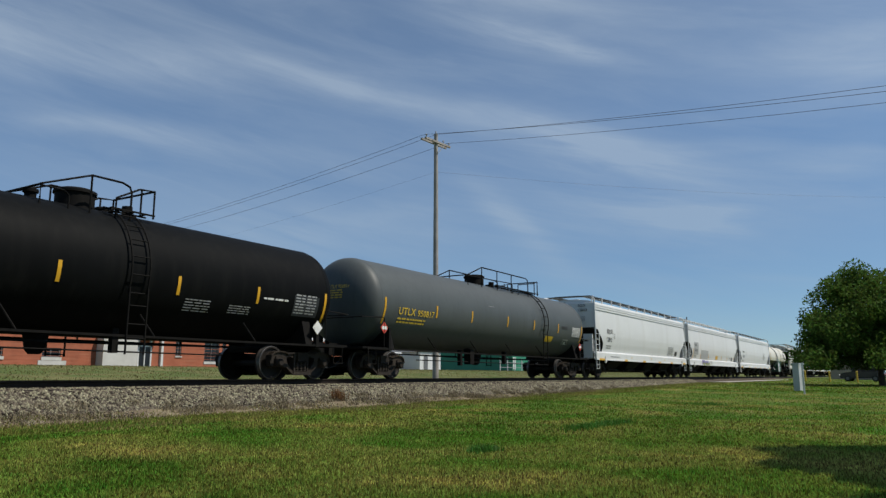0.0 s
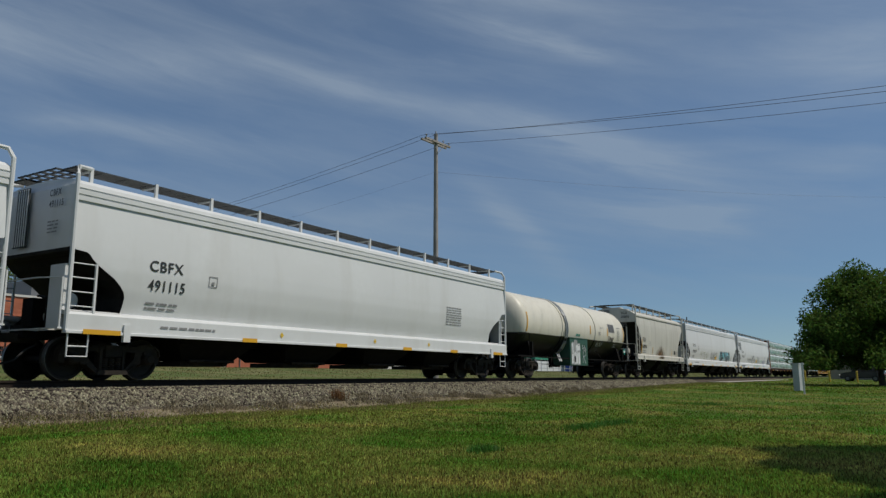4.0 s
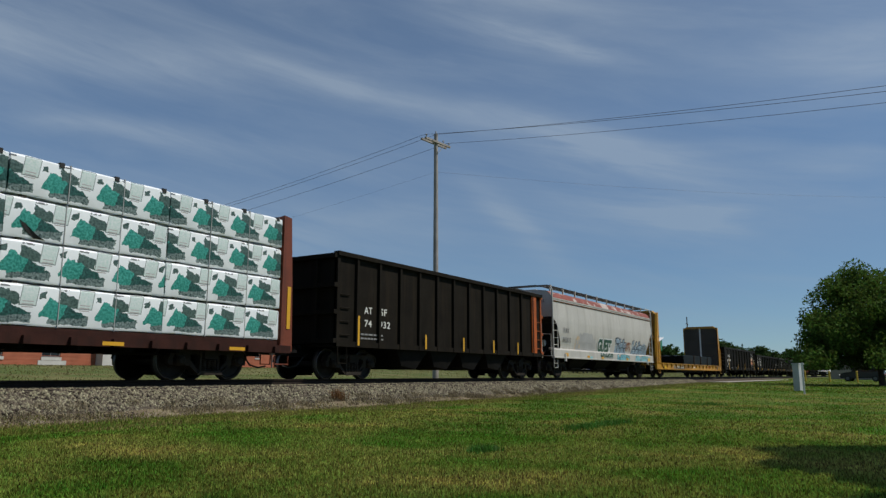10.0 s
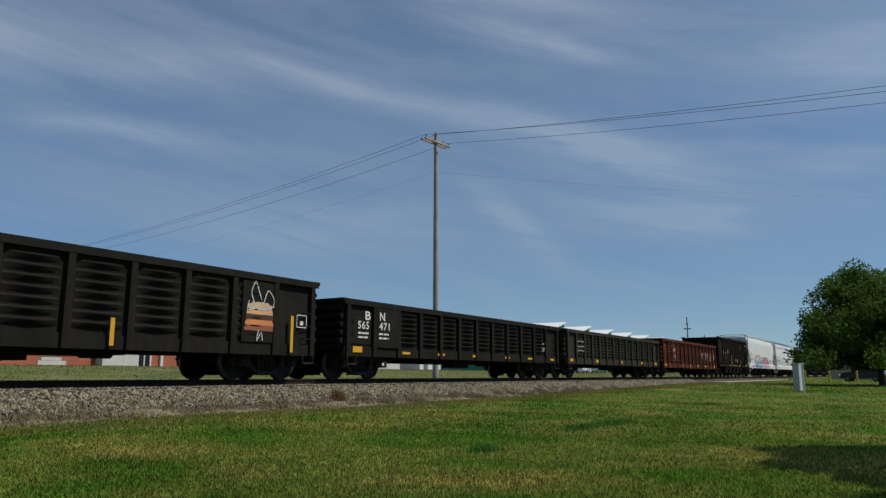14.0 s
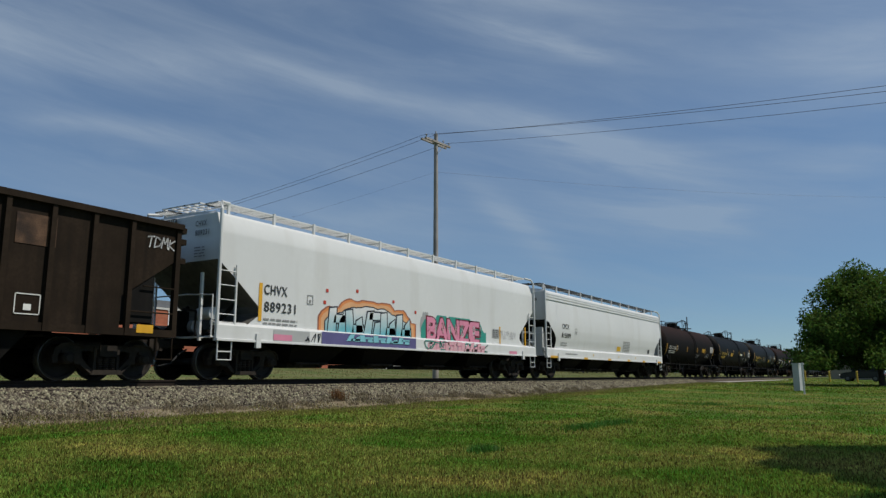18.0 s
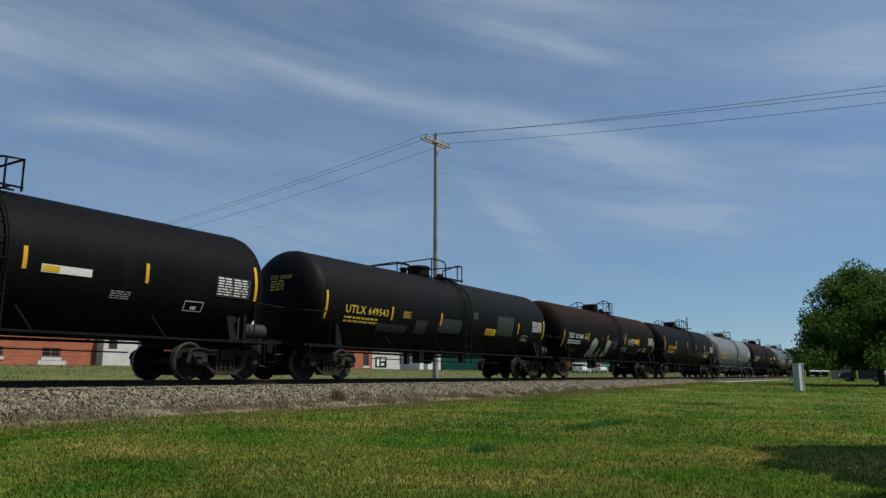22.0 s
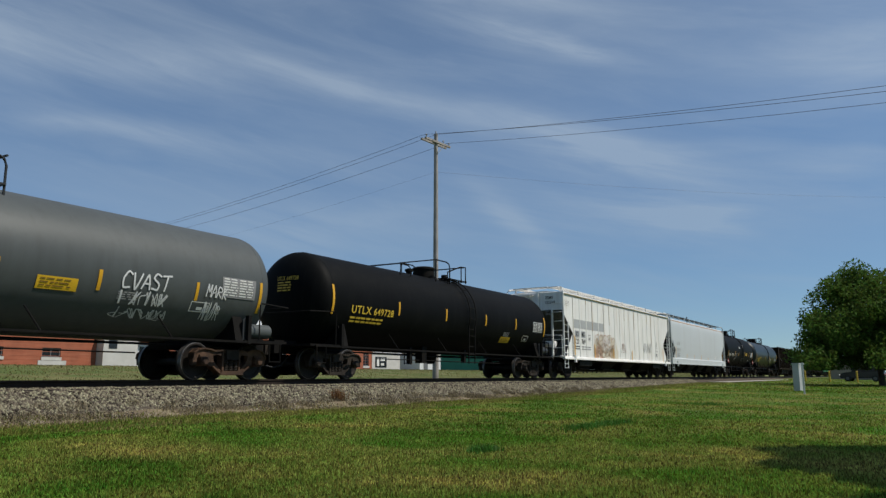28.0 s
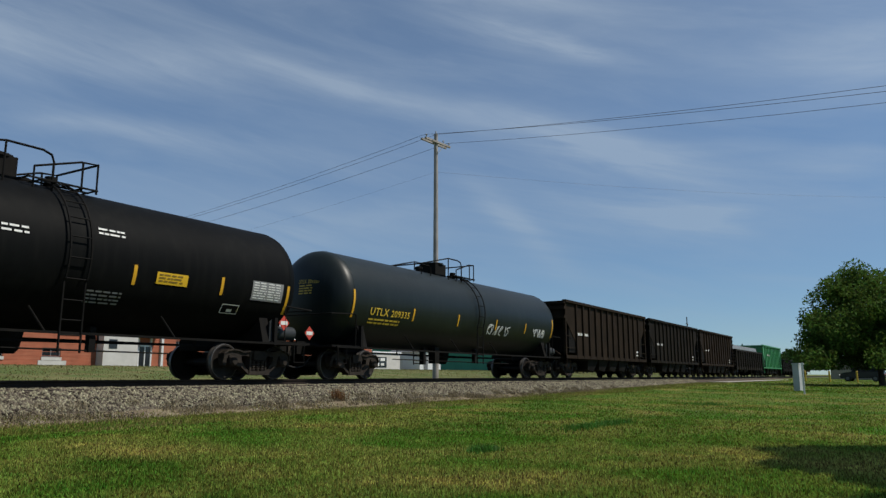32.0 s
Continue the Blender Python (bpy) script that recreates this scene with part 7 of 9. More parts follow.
# ---- the cars, in order ----
def train_front():
    car, s, n = tank("glossy black tank car with amber reflector strips", 0.3, 16.8, "black", r=1.455, cz=2.40, man=0.8, plat=(7.82, 10.54), peak=8.93, reservoir=False)
    tank_marks(car, s, n, None, "", ends_at=(1.6, 2.45), spots=(4.05, 7.95, 10.85, 13.35), low=1.95, plain=True)
    bars(car, s, 11.15, 12.0, 1.55, 1.9, 5, "letter_faint", seed=4, fine=0.35)
    bars(car, s, 12.5, 13.3, 1.6, 1.85, 4, "letter_faint", seed=7, fine=0.35)
    bars(car, s, 13.6, 14.6, 2.04, 2.16, 1, "letter_white", seed=8)
    rect(car, s, 14.75, 15.75, 1.72, 2.3, "patch_dark", "test_panel", label="dark test panel with small print")
    bars(car, s, 14.8, 15.7, 1.76, 2.34, 7, "letter_faint", 0.016, 2, seed=6, fine=0.4)
    placard(car, n - 1.3, -1.50, 1.45, "letter_white")
    car, s, n = tank("grey tank car with a long railed walkway and yellow stencils", 18.2, 36.9, "grey", long_walk=True, plat=(7.58, 14.3), underframe="dark", cast="truck", r=1.48, cz=2.53, man=0.15, reservoir=False)
    tank_marks(car, s, n, "UTLX", "950817", x=1.83, z=2.13, ends_at=(1.75, 2.62), spots=(4.13, 6.7, 9.76, 12.4, 15.15), low=2.14, front=1.0)
    rect(car, s, 8.12, 8.62, 2.88, 2.905, "letter_grey", "stencil_line")
    rect(car, s, 13.9, 14.76, 1.65, 1.94, "amber", "notice", label="amber notice panel")
    rect(car, s, 15.6, 16.3, 2.35, 2.5, "letter_black", "paint_patch")
    placard(car, 0.95, -1.50, 1.62)
    placard(car, n - 1.3, -1.50, 1.55)
    # three white hoppers
    car, s, n = hopper("clean white covered hopper with a long roof walkway", 38.2, 57.4, "white", marks=("EQUX", "12012"))
    lettering(car, s, "EQUX", 1.83, 2.45, 0.24, "letter_black", 0.9)
    lettering(car, s, "12012", 1.81, 2.0, 0.24, "letter_black", 0.84)
    panel_box(car, s, 2.92, 2.2, 0.22, 0.26, "letter_grey")
    bars(car, s, 1.8, 2.7, 1.55, 1.8, 2, "letter_grey", seed=11)
    bars(car, s, 14.45, 16.0, 1.5, 2.1, 7, "letter_grey", seed=12)
    rect(car, s, 16.3, 16.9, 1.5, 1.8, "letter_black", "data_panel")
    sill_marks(car, n)
    car, s, n = hopper("white covered hopper with grey paint patches and amber strips", 58.45, 77.7, "white", board="white")
    rect(car, s, 1.75, 3.2, 1.78, 2.74, "patch", "paint_patch")
    lettering(car, s, "EQUX", 1.85, 2.43, 0.22, "letter_black", 0.72)
    lettering(car, s, "621060", 1.85, 2.0, 0.22, "letter_black", 0.98)
    bars(car, s, 1.85, 2.8, 1.5, 1.72, 2, "letter_grey", seed=13)
    rect(car, s, 4.1, 6.7, 1.45, 2.17, "patch", "paint_patch")
    for x in (1.46, 4.0, 6.9, 9.6, 12.1, 14.6, 17.6):
        rect(car, s, x, x + 0.10, 1.38, 2.2 if x < 2 else 1.85, "strip", "reflector")
    rect(car, s, 9.75, 10.5, 1.5, 1.8, "amber", "notice")
    blocks(car, flat_side(1.605), 4.0, 6.6, 0.97, 1.36, 4, "g_violet", "g_purple", "g_white", 5)
    for x in (4.3, 5.3, 6.1):
        mound(car, flat_side(1.605), x, x + 0.55, 0.96, 1.18, 6, "g_lime", 0.026, 0.3)
    scrawl(car, flat_side(1.605), "VNA", 6.95, 7.65, 1.05, 1.32, "letter_black", 7, 0.03)
    g = Geo()
    stroke(g, s, [(7.3 + 0.48 * math.cos(q), 1.33 + 0.36 * math.sin(q)) for q in [0.26 * k for k in range(-1, 15)]], 0.02, 0.03)
    sheet("graffiti_line", g, M["letter_grey"], car, "circle sprayed round letters")
    bars(car, s, 15.5, 16.2, 1.6, 1.75, 1, "letter_grey", seed=14)
    rect(car, s, 16.4, 16.9, 1.5, 1.78, "letter_black", "data_panel")
    car, s, n = hopper("white covered hopper behind a patched one", 78.95, 98.1, "white", marks=("CBFX", "491115"))
    lettering(car, s, "CBFX", 1.84, 2.4, 0.24, "letter_black", 0.9)
    lettering(car, s, "491115", 1.84, 1.97, 0.24, "letter_black", 0.98)
    bars(car, s, 1.84, 2.8, 1.5, 1.72, 2, "letter_grey", seed=15)
    bars(car, s, 14.4, 15.6, 1.9, 2.6, 8, "letter_grey", seed=16)
    panel_box(car, s, 3.5, 2.2, 0.26, 0.26, "letter_grey")
    sill_marks(car, n)


def cream_tank():
    car, s, n = tank("cream insulated tank car with a black belly and green valve cabinet", 99.6, 114.2, "belly", weld=(4.9, 9.45), r=1.46, cz=2.5, railed=False, reservoir=False)
    cab = part("valve_cabinet", Geo().box(5.6, 8.0, -1.52, -0.6, 0.62, 1.96), M["g_green"], car, "dark green steel valve cabinet")
    part("cabinet_lip", Geo().box(5.56, 8.04, -1.54, -0.6, 1.96, 2.0), M["g_green"], cab)
    cs = flat_side(1.52)
    mound(car, cs, 5.75, 6.95, 0.66, 1.9, 8, "g_silver", 0.006, 0.12)
    blocks(car, cs, 5.8, 6.9, 0.7, 1.75, 2, "g_white", "g_grey", "g_black", 8)
    scrawl(car, cs, "R", 7.25, 7.7, 0.75, 1.45, "g_white", 9, 0.04)
    tag(car, cs, 7.2, 7.75, 1.35, 1.7, "g_white", 10, 0.03, 2)
    for x in (5.05, 5.25):
        part("pipe", Geo().tube([(x, -(TANK_R + 0.1) * math.cos(q), TANK_Z + (TANK_R + 0.1) * math.sin(q)) for q in [radians(70 - 12 * i) for i in range(11)]] + [(x, -1.2, 0.8)], 0.05, 6), M["galv"], car, smooth=True)
    for x, z0, z1 in ((0.82, 2.07, 2.94), (5.4, 2.3, 2.75), (8.63, 2.3, 2.75), (11.3, 2.3, 2.75), (n - 0.98, 2.07, 2.94)):
        rect(car, s, x, x + 0.10, z0, z1, "strip", "reflector")
    rect(car, s, 11.53, 12.52, 2.53, 3.01, "letter_grey", "data_panel")
    bars(car, s, 11.56, 12.5, 2.55, 3.0, 7, "letter_black", 0.02, 2, seed=20, fine=0.5)
    bars(car, s, 12.97, 13.6, 2.76, 2.88, 1, "letter_grey", seed=19)
    bars(car, s, 13.0, 13.5, 2.1, 2.72, 9, "letter_grey", seed=21, fine=0.35)
    bars(car, s, 9.9, 10.25, 2.28, 2.48, 3, "letter_grey", seed=22, fine=0.4)
    bars(car, s, 10.2, 10.8, 2.66, 2.76, 2, "letter_faint", seed=23, fine=0.4)
    bars(car, s, 6.68, 7.3, 2.1, 2.24, 1, "g_teal", seed=22, fine=0.75)
    tag(car, s, 9.85, 10.7, 1.62, 1.95, "g_silver", 23, 0.03, 4)
    tag(car, s, 9.7, 10.5, 1.2, 1.6, "chalk", 25, 0.025, 4)
    scrawl(car, s, "JONK", 11.44, 12.45, 1.92, 2.26, "g_black", 24, 0.05)
    panel_box(car, s, 12.6, 1.68, 0.5, 0.2, "letter_faint")
    placard(car, n - 1.0, -1.5, 1.5, "g_teal")
    g = Geo()
    patch_geo(g, s, 9.36, 9.52, 1.95, 3.94, 0.022, 1, 24)
    sheet("seam_band", g, M["g_tan"], car, "rust-tanned seam band round the shell")


def middle_hoppers():
    car, s, n = hopper("small dirty grey hopper with a rust-brown spill stain", 115.95, 127.2, "tilx", marks=("TILX", "338098"), bays=2, levels=ARCH, cap=ARCH_TOP, cut=3.43, post="tilx", post_step=1.5, sill=(1.12, 1.38), ladder_top=2.92, plate=False)
    lettering(car, s, "TILX", 1.38, 2.28, 0.24, "letter_black", 0.64)
    lettering(car, s, "338098", 1.30, 1.84, 0.24, "letter_black", 0.95)
    bars(car, s, 1.3, 2.2, 1.5, 1.75, 2, "letter_grey", seed=31)
    panel_box(car, s, 2.85, 2.06, 0.2, 0.26, "letter_grey")
    for x in (1.2, 3.6, 8.3):
        rect(car, s, x, x + 0.09, 1.5, 2.4 if x < 2 else 1.95, "strip", "reflector")
    rect(car, s, 4.2, 6.6, 1.42, 2.4, "spill", "spill_stain", 0.010, "rust-brown spill stain")
    rect(car, flat_side(1.60), 4.5, 6.3, 1.21, 1.39, "spill_sill", "spill_stain", 0.006, "rust-brown spill stain")
    rect(car, s, 8.9, 9.3, 1.6, 1.85, "letter_black", "data_panel")
    bars(car, s, 9.6, 10.2, 1.55, 1.8, 3, "letter_grey", seed=32)
    car, s, n = hopper("white covered hopper with a black and blue graffiti piece", 128.25, 147.8, "white", marks=("CPCX", "814639"))
    lettering(car, s, "CPCX", 2.06, 2.38, 0.21, "letter_black", 0.9)
    lettering(car, s, "814639", 2.05, 1.93, 0.20, "letter_black", 1.15)
    panel_box(car, s, 3.8, 2.15, 0.28, 0.28, "letter_grey")
    bars(car, s, 2.05, 2.9, 1.5, 1.72, 2, "letter_grey", seed=33)
    piece(car, s, 11.75, 16.5, 1.36, 2.25, 41, "g_blue", "g_blue", "g_blue", None, 5, 0.16)
    lettering(car, s, "BANeR", 12.05, 1.34, 0.96, "g_white", 4.35, 0.98, 0.06, 0.030, "graffiti")
    lettering(car, s, "BANeR", 12.12, 1.38, 0.87, "g_black", 4.2, 0.98, 0.035, 0.034, "graffiti")
    scrawl(car, s, "BANER", 8.4, 10.9, 1.36, 2.05, "letter_grey", 42, 0.05)
    tag(car, s, 4.4, 7.4, 1.45, 2.1, "g_olive", 43, 0.025, 6)
    tag(car, s, 16.3, 17.2, 1.4, 2.0, "g_grey", 44, 0.03, 3)
    rect(car, s, 10.12, 10.8, 1.5, 1.76, "amber", "notice", 0.02)
    sill_marks(car, n)
    car, s, n = hopper("white covered hopper with thin line graffiti along its foot", 148.85, 168.3, "white", marks=("CPCX", "815568"))
    lettering(car, s, "CPCX", 1.96, 2.40, 0.2, "letter_black", 0.93)
    lettering(car, s, "815568", 1.95, 1.96, 0.2, "letter_black", 1.15)
    bubbles(car, s, 0.45, 1.75, 3.05, 3.45, 4, "g_black", 45, 0.035)
    bubbles(car, s, 0.75, 1.85, 2.65, 3.05, 3, "g_black", 44, 0.035)
    tag(car, s, 5.1, 5.9, 1.55, 2.0, "letter_grey", 46, 0.028, 2)
    bubbles(car, s, 5.9, 7.3, 1.5, 2.0, 4, "letter_grey", 43, 0.026)
    scrawl(car, s, "RETH", 7.8, 9.3, 1.40, 2.10, "g_black", 47, 0.05)
    g = Geo()
    stroke(g, s, smooth_line([(7.75, 1.36), (7.7, 2.1), (8.1, 2.12)]), 0.045, 0.018)
    stroke(g, s, smooth_line([(7.7, 1.36), (8.6, 1.34), (9.5, 1.30)]), 0.035, 0.018)
    sheet("graffiti_line", g, M["g_black"], car, "sprayed frame line")
    for k, ch in enumerate("SOE"):
        scrawl(car, s, ch, 9.45, 9.60, 1.42 + 0.17 * k, 1.56 + 0.17 * k, "g_black", 48 + k, 0.025, 0.0)
    tag(car, s, 12.75, 13.05, 1.5, 1.9, "letter_grey", 42, 0.03, 1)
    scrawl(car, s, "COLE", 13.3, 14.35, 1.5, 1.85, "g_mint", 48, 0.045)
    scrawl(car, s, "NESLE", 14.8, 16.3, 1.45, 1.85, "car_blue", 49, 0.05)
    tag(car, s, 15.9, 16.25, 2.0, 2.25, "car_blue", 50, 0.04, 1)
    tag(car, flat_side(1.61), 8.3, 10.3, 1.02, 1.3, "g_mint", 50, 0.03, 7)
    tag(car, flat_side(1.61), 10.4, 12.2, 1.02, 1.26, "g_mint", 52, 0.03, 6)
    rect(car, flat_side(1.61), 14.3, 15.3, 1.12, 1.22, "letter_blue", "sill_lettering")
    tag(car, flat_side(1.61), 1.2, 3.0, 0.95, 1.2, "car_blue", 51, 0.05, 5)
    rect(car, s, 10.19, 10.89, 1.5, 1.83, "amber", "notice", 0.02)
    bars(car, s, 11.16, 12.4, 1.45, 2.15, 7, "letter_grey", seed=34)
    panel_box(car, s, 3.6, 2.15, 0.28, 0.28, "letter_grey")
    sill_marks(car, n)


def lumber_wrap():
    """Printed white wrap: dark teal mounds with a bright crest and pale framed panels, again and again."""
    m = mat("printed_lumber_wrap", (0.84, 0.88, 0.91), 0.32, var=0.05, scale=3, bump=0.5, bump_scale=3.0)
    n, l = m.node_tree.nodes, m.node_tree.links
    b = n["Principled BSDF"]
    base = b.inputs["Base Color"].links[0].from_socket
    tc, sep = n.new("ShaderNodeTexCoord"), n.new("ShaderNodeSeparateXYZ")
    l.new(tc.outputs["Object"], sep.inputs[0])

    def val(op, a, c=None, d=None):
        x = n.new("ShaderNodeMath")
        x.operation = op
        for i, k in enumerate((a, c, d)):
            if k is None:
                continue
            if isinstance(k, (int, float)):
                x.inputs[i].default_value = k
            else:
                l.new(k, x.inputs[i])
        return x.outputs[0]

    wob = n.new("ShaderNodeTexNoise")
    wob.inputs["Scale"].default_value, wob.inputs["Detail"].default_value = 9.0, 5
    l.new(tc.outputs["Object"], wob.inputs["Vector"])
    w = val("MULTIPLY", val("SUBTRACT", wob.outputs["Fac"], 0.5), 0.24)
    info = n.new("ShaderNodeObjectInfo")
    u = val("MODULO", val("ADD", val("ADD", sep.outputs["X"], 100.0), val("MULTIPLY", info.outputs["Random"], 1.17)), 1.17)
    z0 = sep.outputs["Z"]
    uw, z = val("ADD", u, val("MULTIPLY", w, 0.7)), val("ADD", z0, val("MULTIPLY", w, 0.55))

    def within(value, lo, hi):
        return val("MULTIPLY", val("GREATER_THAN", value, lo), val("LESS_THAN", value, hi))

    def wedge(x0, x1, z_left, z_right, base):
        """Under a straight falling edge, over a base line, between two bounds."""
        k = (z_right - z_left) / (x1 - x0)
        edge = val("MULTIPLY_ADD", val("SUBTRACT", uw, x0), k, z_left)
        return val("MULTIPLY", within(uw, x0, x1), val("MULTIPLY", val("LESS_THAN", z, edge), val("GREATER_THAN", z, base)))

    rise = wedge(0.02, 0.20, 0.26, 0.58, 0.20)
    fall = wedge(0.20, 1.02, 0.60, 0.26, 0.07)
    mound = val("MAXIMUM", rise, fall)
    bright = val("LESS_THAN", val("ADD", uw, val("MULTIPLY", z, -0.35)), 0.40)
    foot = val("LESS_THAN", z, val("MULTIPLY_ADD", uw, 0.10, 0.14))
    ridge = val("MULTIPLY", wedge(0.40, 0.80, 0.72, 0.60, 0.42), val("LESS_THAN", u, 0.80))
    rock2 = wedge(0.02, 0.14, 0.66, 0.70, 0.56)
    ridge = val("MAXIMUM", ridge, rock2)
    lean = val("SUBTRACT", u, val("MULTIPLY", z0, 0.14))
    pane = val("MULTIPLY", within(lean, 0.72, 1.06), within(z0, 0.40, 0.80))
    rim = val("MULTIPLY", pane, val("SUBTRACT", 1.0, val("MULTIPLY", within(lean, 0.735, 1.045), within(z0, 0.42, 0.78))))
    script = val("MULTIPLY", within(z0, 0.735, 0.775), val("MULTIPLY", within(u, 0.42, 0.66), val("GREATER_THAN", wob.outputs["Fac"], 0.46)))
    ruled = val("MULTIPLY", within(lean, 0.78, 1.0), val("MULTIPLY", within(z0, 0.36, 0.52), val("GREATER_THAN", val("MODULO", z0, 0.055), 0.038)))

    def mixed(f, a, c):
        x = n.new("ShaderNodeMix")
        x.data_type = "RGBA"
        l.new(f, x.inputs["Factor"])
        for key, v in (("A", a), ("B", c)):
            if isinstance(v, tuple):
                x.inputs[key].default_value = (*v, 1)
            else:
                l.new(v, x.inputs[key])
        return x.outputs["Result"]

    fine = n.new("ShaderNodeTexNoise")
    fine.inputs["Scale"].default_value, fine.inputs["Detail"].default_value = 22.0, 5
    l.new(tc.outputs["Object"], fine.inputs["Vector"])
    foam = val("MULTIPLY_ADD", fine.outputs["Fac"], 3.0, -1.0)
    col = mixed(pane, base, mixed(foam, (0.50, 0.64, 0.61), (0.68, 0.73, 0.73)))
    col = mixed(rim, col, (0.22, 0.26, 0.26))
    col = mixed(ruled, col, (0.40, 0.36, 0.37))
    col = mixed(script, col, (0.18, 0.19, 0.20))
    col = mixed(ridge, col, mixed(foam, (0.03, 0.06, 0.055), (0.11, 0.17, 0.155)))
    body = mixed(bright, mixed(foam, (0.012, 0.045, 0.045), (0.05, 0.15, 0.14)), mixed(foam, (0.010, 0.17, 0.14), (0.09, 0.42, 0.36)))
    col = mixed(mound, col, mixed(foot, body, mixed(foam, (0.02, 0.05, 0.055), (0.30, 0.38, 0.38))))
    l.new(col, b.inputs["Base Color"])
    return m


def lumber_flat():
    u0, u1 = 169.55, 192.4
    n = u1 - u0
    car = rolling("centre_beam_flat_car", "oxide-red centre-beam flat car with tall bulkheads", u0, u1)
    part("deck", Geo().box(0, n, -1.45, 1.45, 0.80, 0.90).box(0.4, n - 0.4, -1.4, 1.4, 0.90, 1.03), M["oxide_dark"], car)
    for y in (-1, 1):
        part("side_sill", Geo().box(0, n, *sorted((y * 1.5, y * 1.42)), 0.70, 0.90), M["oxide_dark"], car)
        for i in range(24):
            x = 0.6 + (n - 1.2) * i / 23
            part("stake_pocket", shared("stake_pocket", lambda: Geo().box(-0.07, 0.07, -0.09, 0.0, 0.70, 0.86), M["oxide_dark"]), None, car, "", Matrix.Translation((x, y * 1.5 if y < 0 else 1.59, 0)))
    part("centre_beam", Geo().box(0.3, n - 0.3, -0.12, 0.12, 0.9, 4.2).box(0.3, n - 0.3, -0.3, 0.3, 4.2, 4.32), M["oxide"], car)
    for s in (0, 1):
        f = (lambda x: x) if s == 0 else (lambda x: n - x)
        part("bulkhead", Geo().box(*sorted((f(0.30), f(0.39))), -1.46, 1.46, 0.9, 4.44), M["oxide"], car)
        for y in (-1.43, -0.5, 0.5, 1.43):
            part("bulkhead_post", Geo().prism([(f(-0.06), 0.75), (f(0.0), 2.6), (f(0.10), 4.42), (f(0.38 if abs(y) > 1 else 0.31), 4.46), (f(0.38 if abs(y) > 1 else 0.31), 0.75)], y - 0.05, y + 0.05), M["oxide"], car)
        for k in range(4):
            part("bulkhead_rib", Geo().box(*sorted((f(0.04), f(0.31))), -1.38, 1.38, 1.15 + 0.95 * k, 1.33 + 0.95 * k), M["oxide"], car)
            for y in (-0.95, 0.0, 0.95):
                part("gusset", Geo().prism([(f(0.10), 1.33 + 0.95 * k), (f(0.30), 1.33 + 0.95 * k), (f(0.30), 1.75 + 0.95 * k if k < 3 else 4.4)], y - 0.22, y - 0.18), M["oxide"], car)
        part("end_platform", Geo().box(*sorted((f(-0.35), f(0.1))), -1.4, 1.4, 0.72, 0.80), M["dark"], car)
        part("end_ladder", Geo().add([(f(0.0), b, c) if False else (f(0.0) + b * 0, a - 0.9, c) for a, b, c in ladder_geo(-0.22, 0.22, 1.0, 2.6, 0, 5).v], ladder_geo(-0.22, 0.22, 1.0, 2.6, 0, 5).f), M["oxide"], car)
        rect(car, flat_side(1.485), *sorted((f(0.06), f(0.19))), 1.35, 2.5, "strip", "reflector")
        for y in (-1.5, 1.5):
            part("step", Geo().tube([(f(0.1), y, 0.62), (f(0.1), y, 0.4), (f(0.6), y, 0.4), (f(0.6), y, 0.62)], 0.022, 5), M["oxide"], car)
    part("centre_sill", Geo().box(-0.1, n + 0.1, -0.2, 0.2, 0.64, 0.8), M["dark"], car)
    part("brake_cylinder", Geo().lathe([(0, 0.08), (0.04, 0.16), (0.7, 0.16), (0.75, 0.06)], (n * 0.55, -0.7, 0.58), "x", 12), M["dark"], car)
    part("brake_pipe", Geo().tube([(2.5, -0.9, 0.6), (n * 0.5, -1.0, 0.55), (n - 2.5, -0.9, 0.6)], 0.025, 5), M["dark"], car)
    for k in range(14):
        x = 3.6 + 1.2 * k
        part("cross_bearer", Geo().prism([(x, 0.80), (x + 0.1, 0.80), (x + 0.1, 0.62), (x, 0.62)], -1.4, 1.4), M["dark"], car)
    for x in (1.1, 4.5, 7.6, 11, 14.2, 17.2, 20.6):
        rect(car, flat_side(1.60), x, x + 0.5, 0.72, 0.80, "strip", "reflector")
    bars(car, flat_side(1.6), 2.9, 3.5, 0.72, 0.86, 1, "letter_white", seed=60)
    bars(car, flat_side(1.6), 3.9, 5.0, 0.72, 0.86, 1, "letter_white", seed=62)
    ends(car, n, 0)
    truck(car, 2.4)
    truck(car, n - 2.4)
    # wrapped bundles on both sides of the beam
    wrap = lumber_wrap()
    cols, w, h = 6, (n - 0.84) / 6, 0.815

    def bundle():
        g = Geo()
        x0, x1 = 0.015, w - 0.015
        prof = [(-0.62, 0.02), (-0.64, 0.06), (-0.64, h - 0.05), (-0.60, h - 0.01), (0.60, h - 0.01), (0.63, h - 0.05), (0.63, 0.06), (0.6, 0.02)]
        k = 0
        steps = 10
        for i in range(steps + 1):
            x = x0 + (x1 - x0) * i / steps
            g.v += [(x, y + 0.010 * math.sin(i * 2.3 + j), z + 0.006 * math.sin(i * 1.7 + j * 2)) for j, (y, z) in enumerate(prof)]
        m = len(prof)
        for i in range(steps):
            for j in range(m):
                a, b = i * m + j, i * m + (j + 1) % m
                g.f.append((a, b, b + m, a + m))
        g.f += [tuple(range(m)), tuple(range(steps * m, steps * m + m))]
        return g
    me = fixed(bundle(), "lumber_bundle", wrap, True)
    bat = fixed(Geo().box(-0.05, 0.05, -0.6, 0.6, -0.03, 0.02), "bearer", M["wood"])
    band = fixed(Geo().box(0, 0.016, -0.652, 0.652, 0.0, h), "strap", M["patch"])
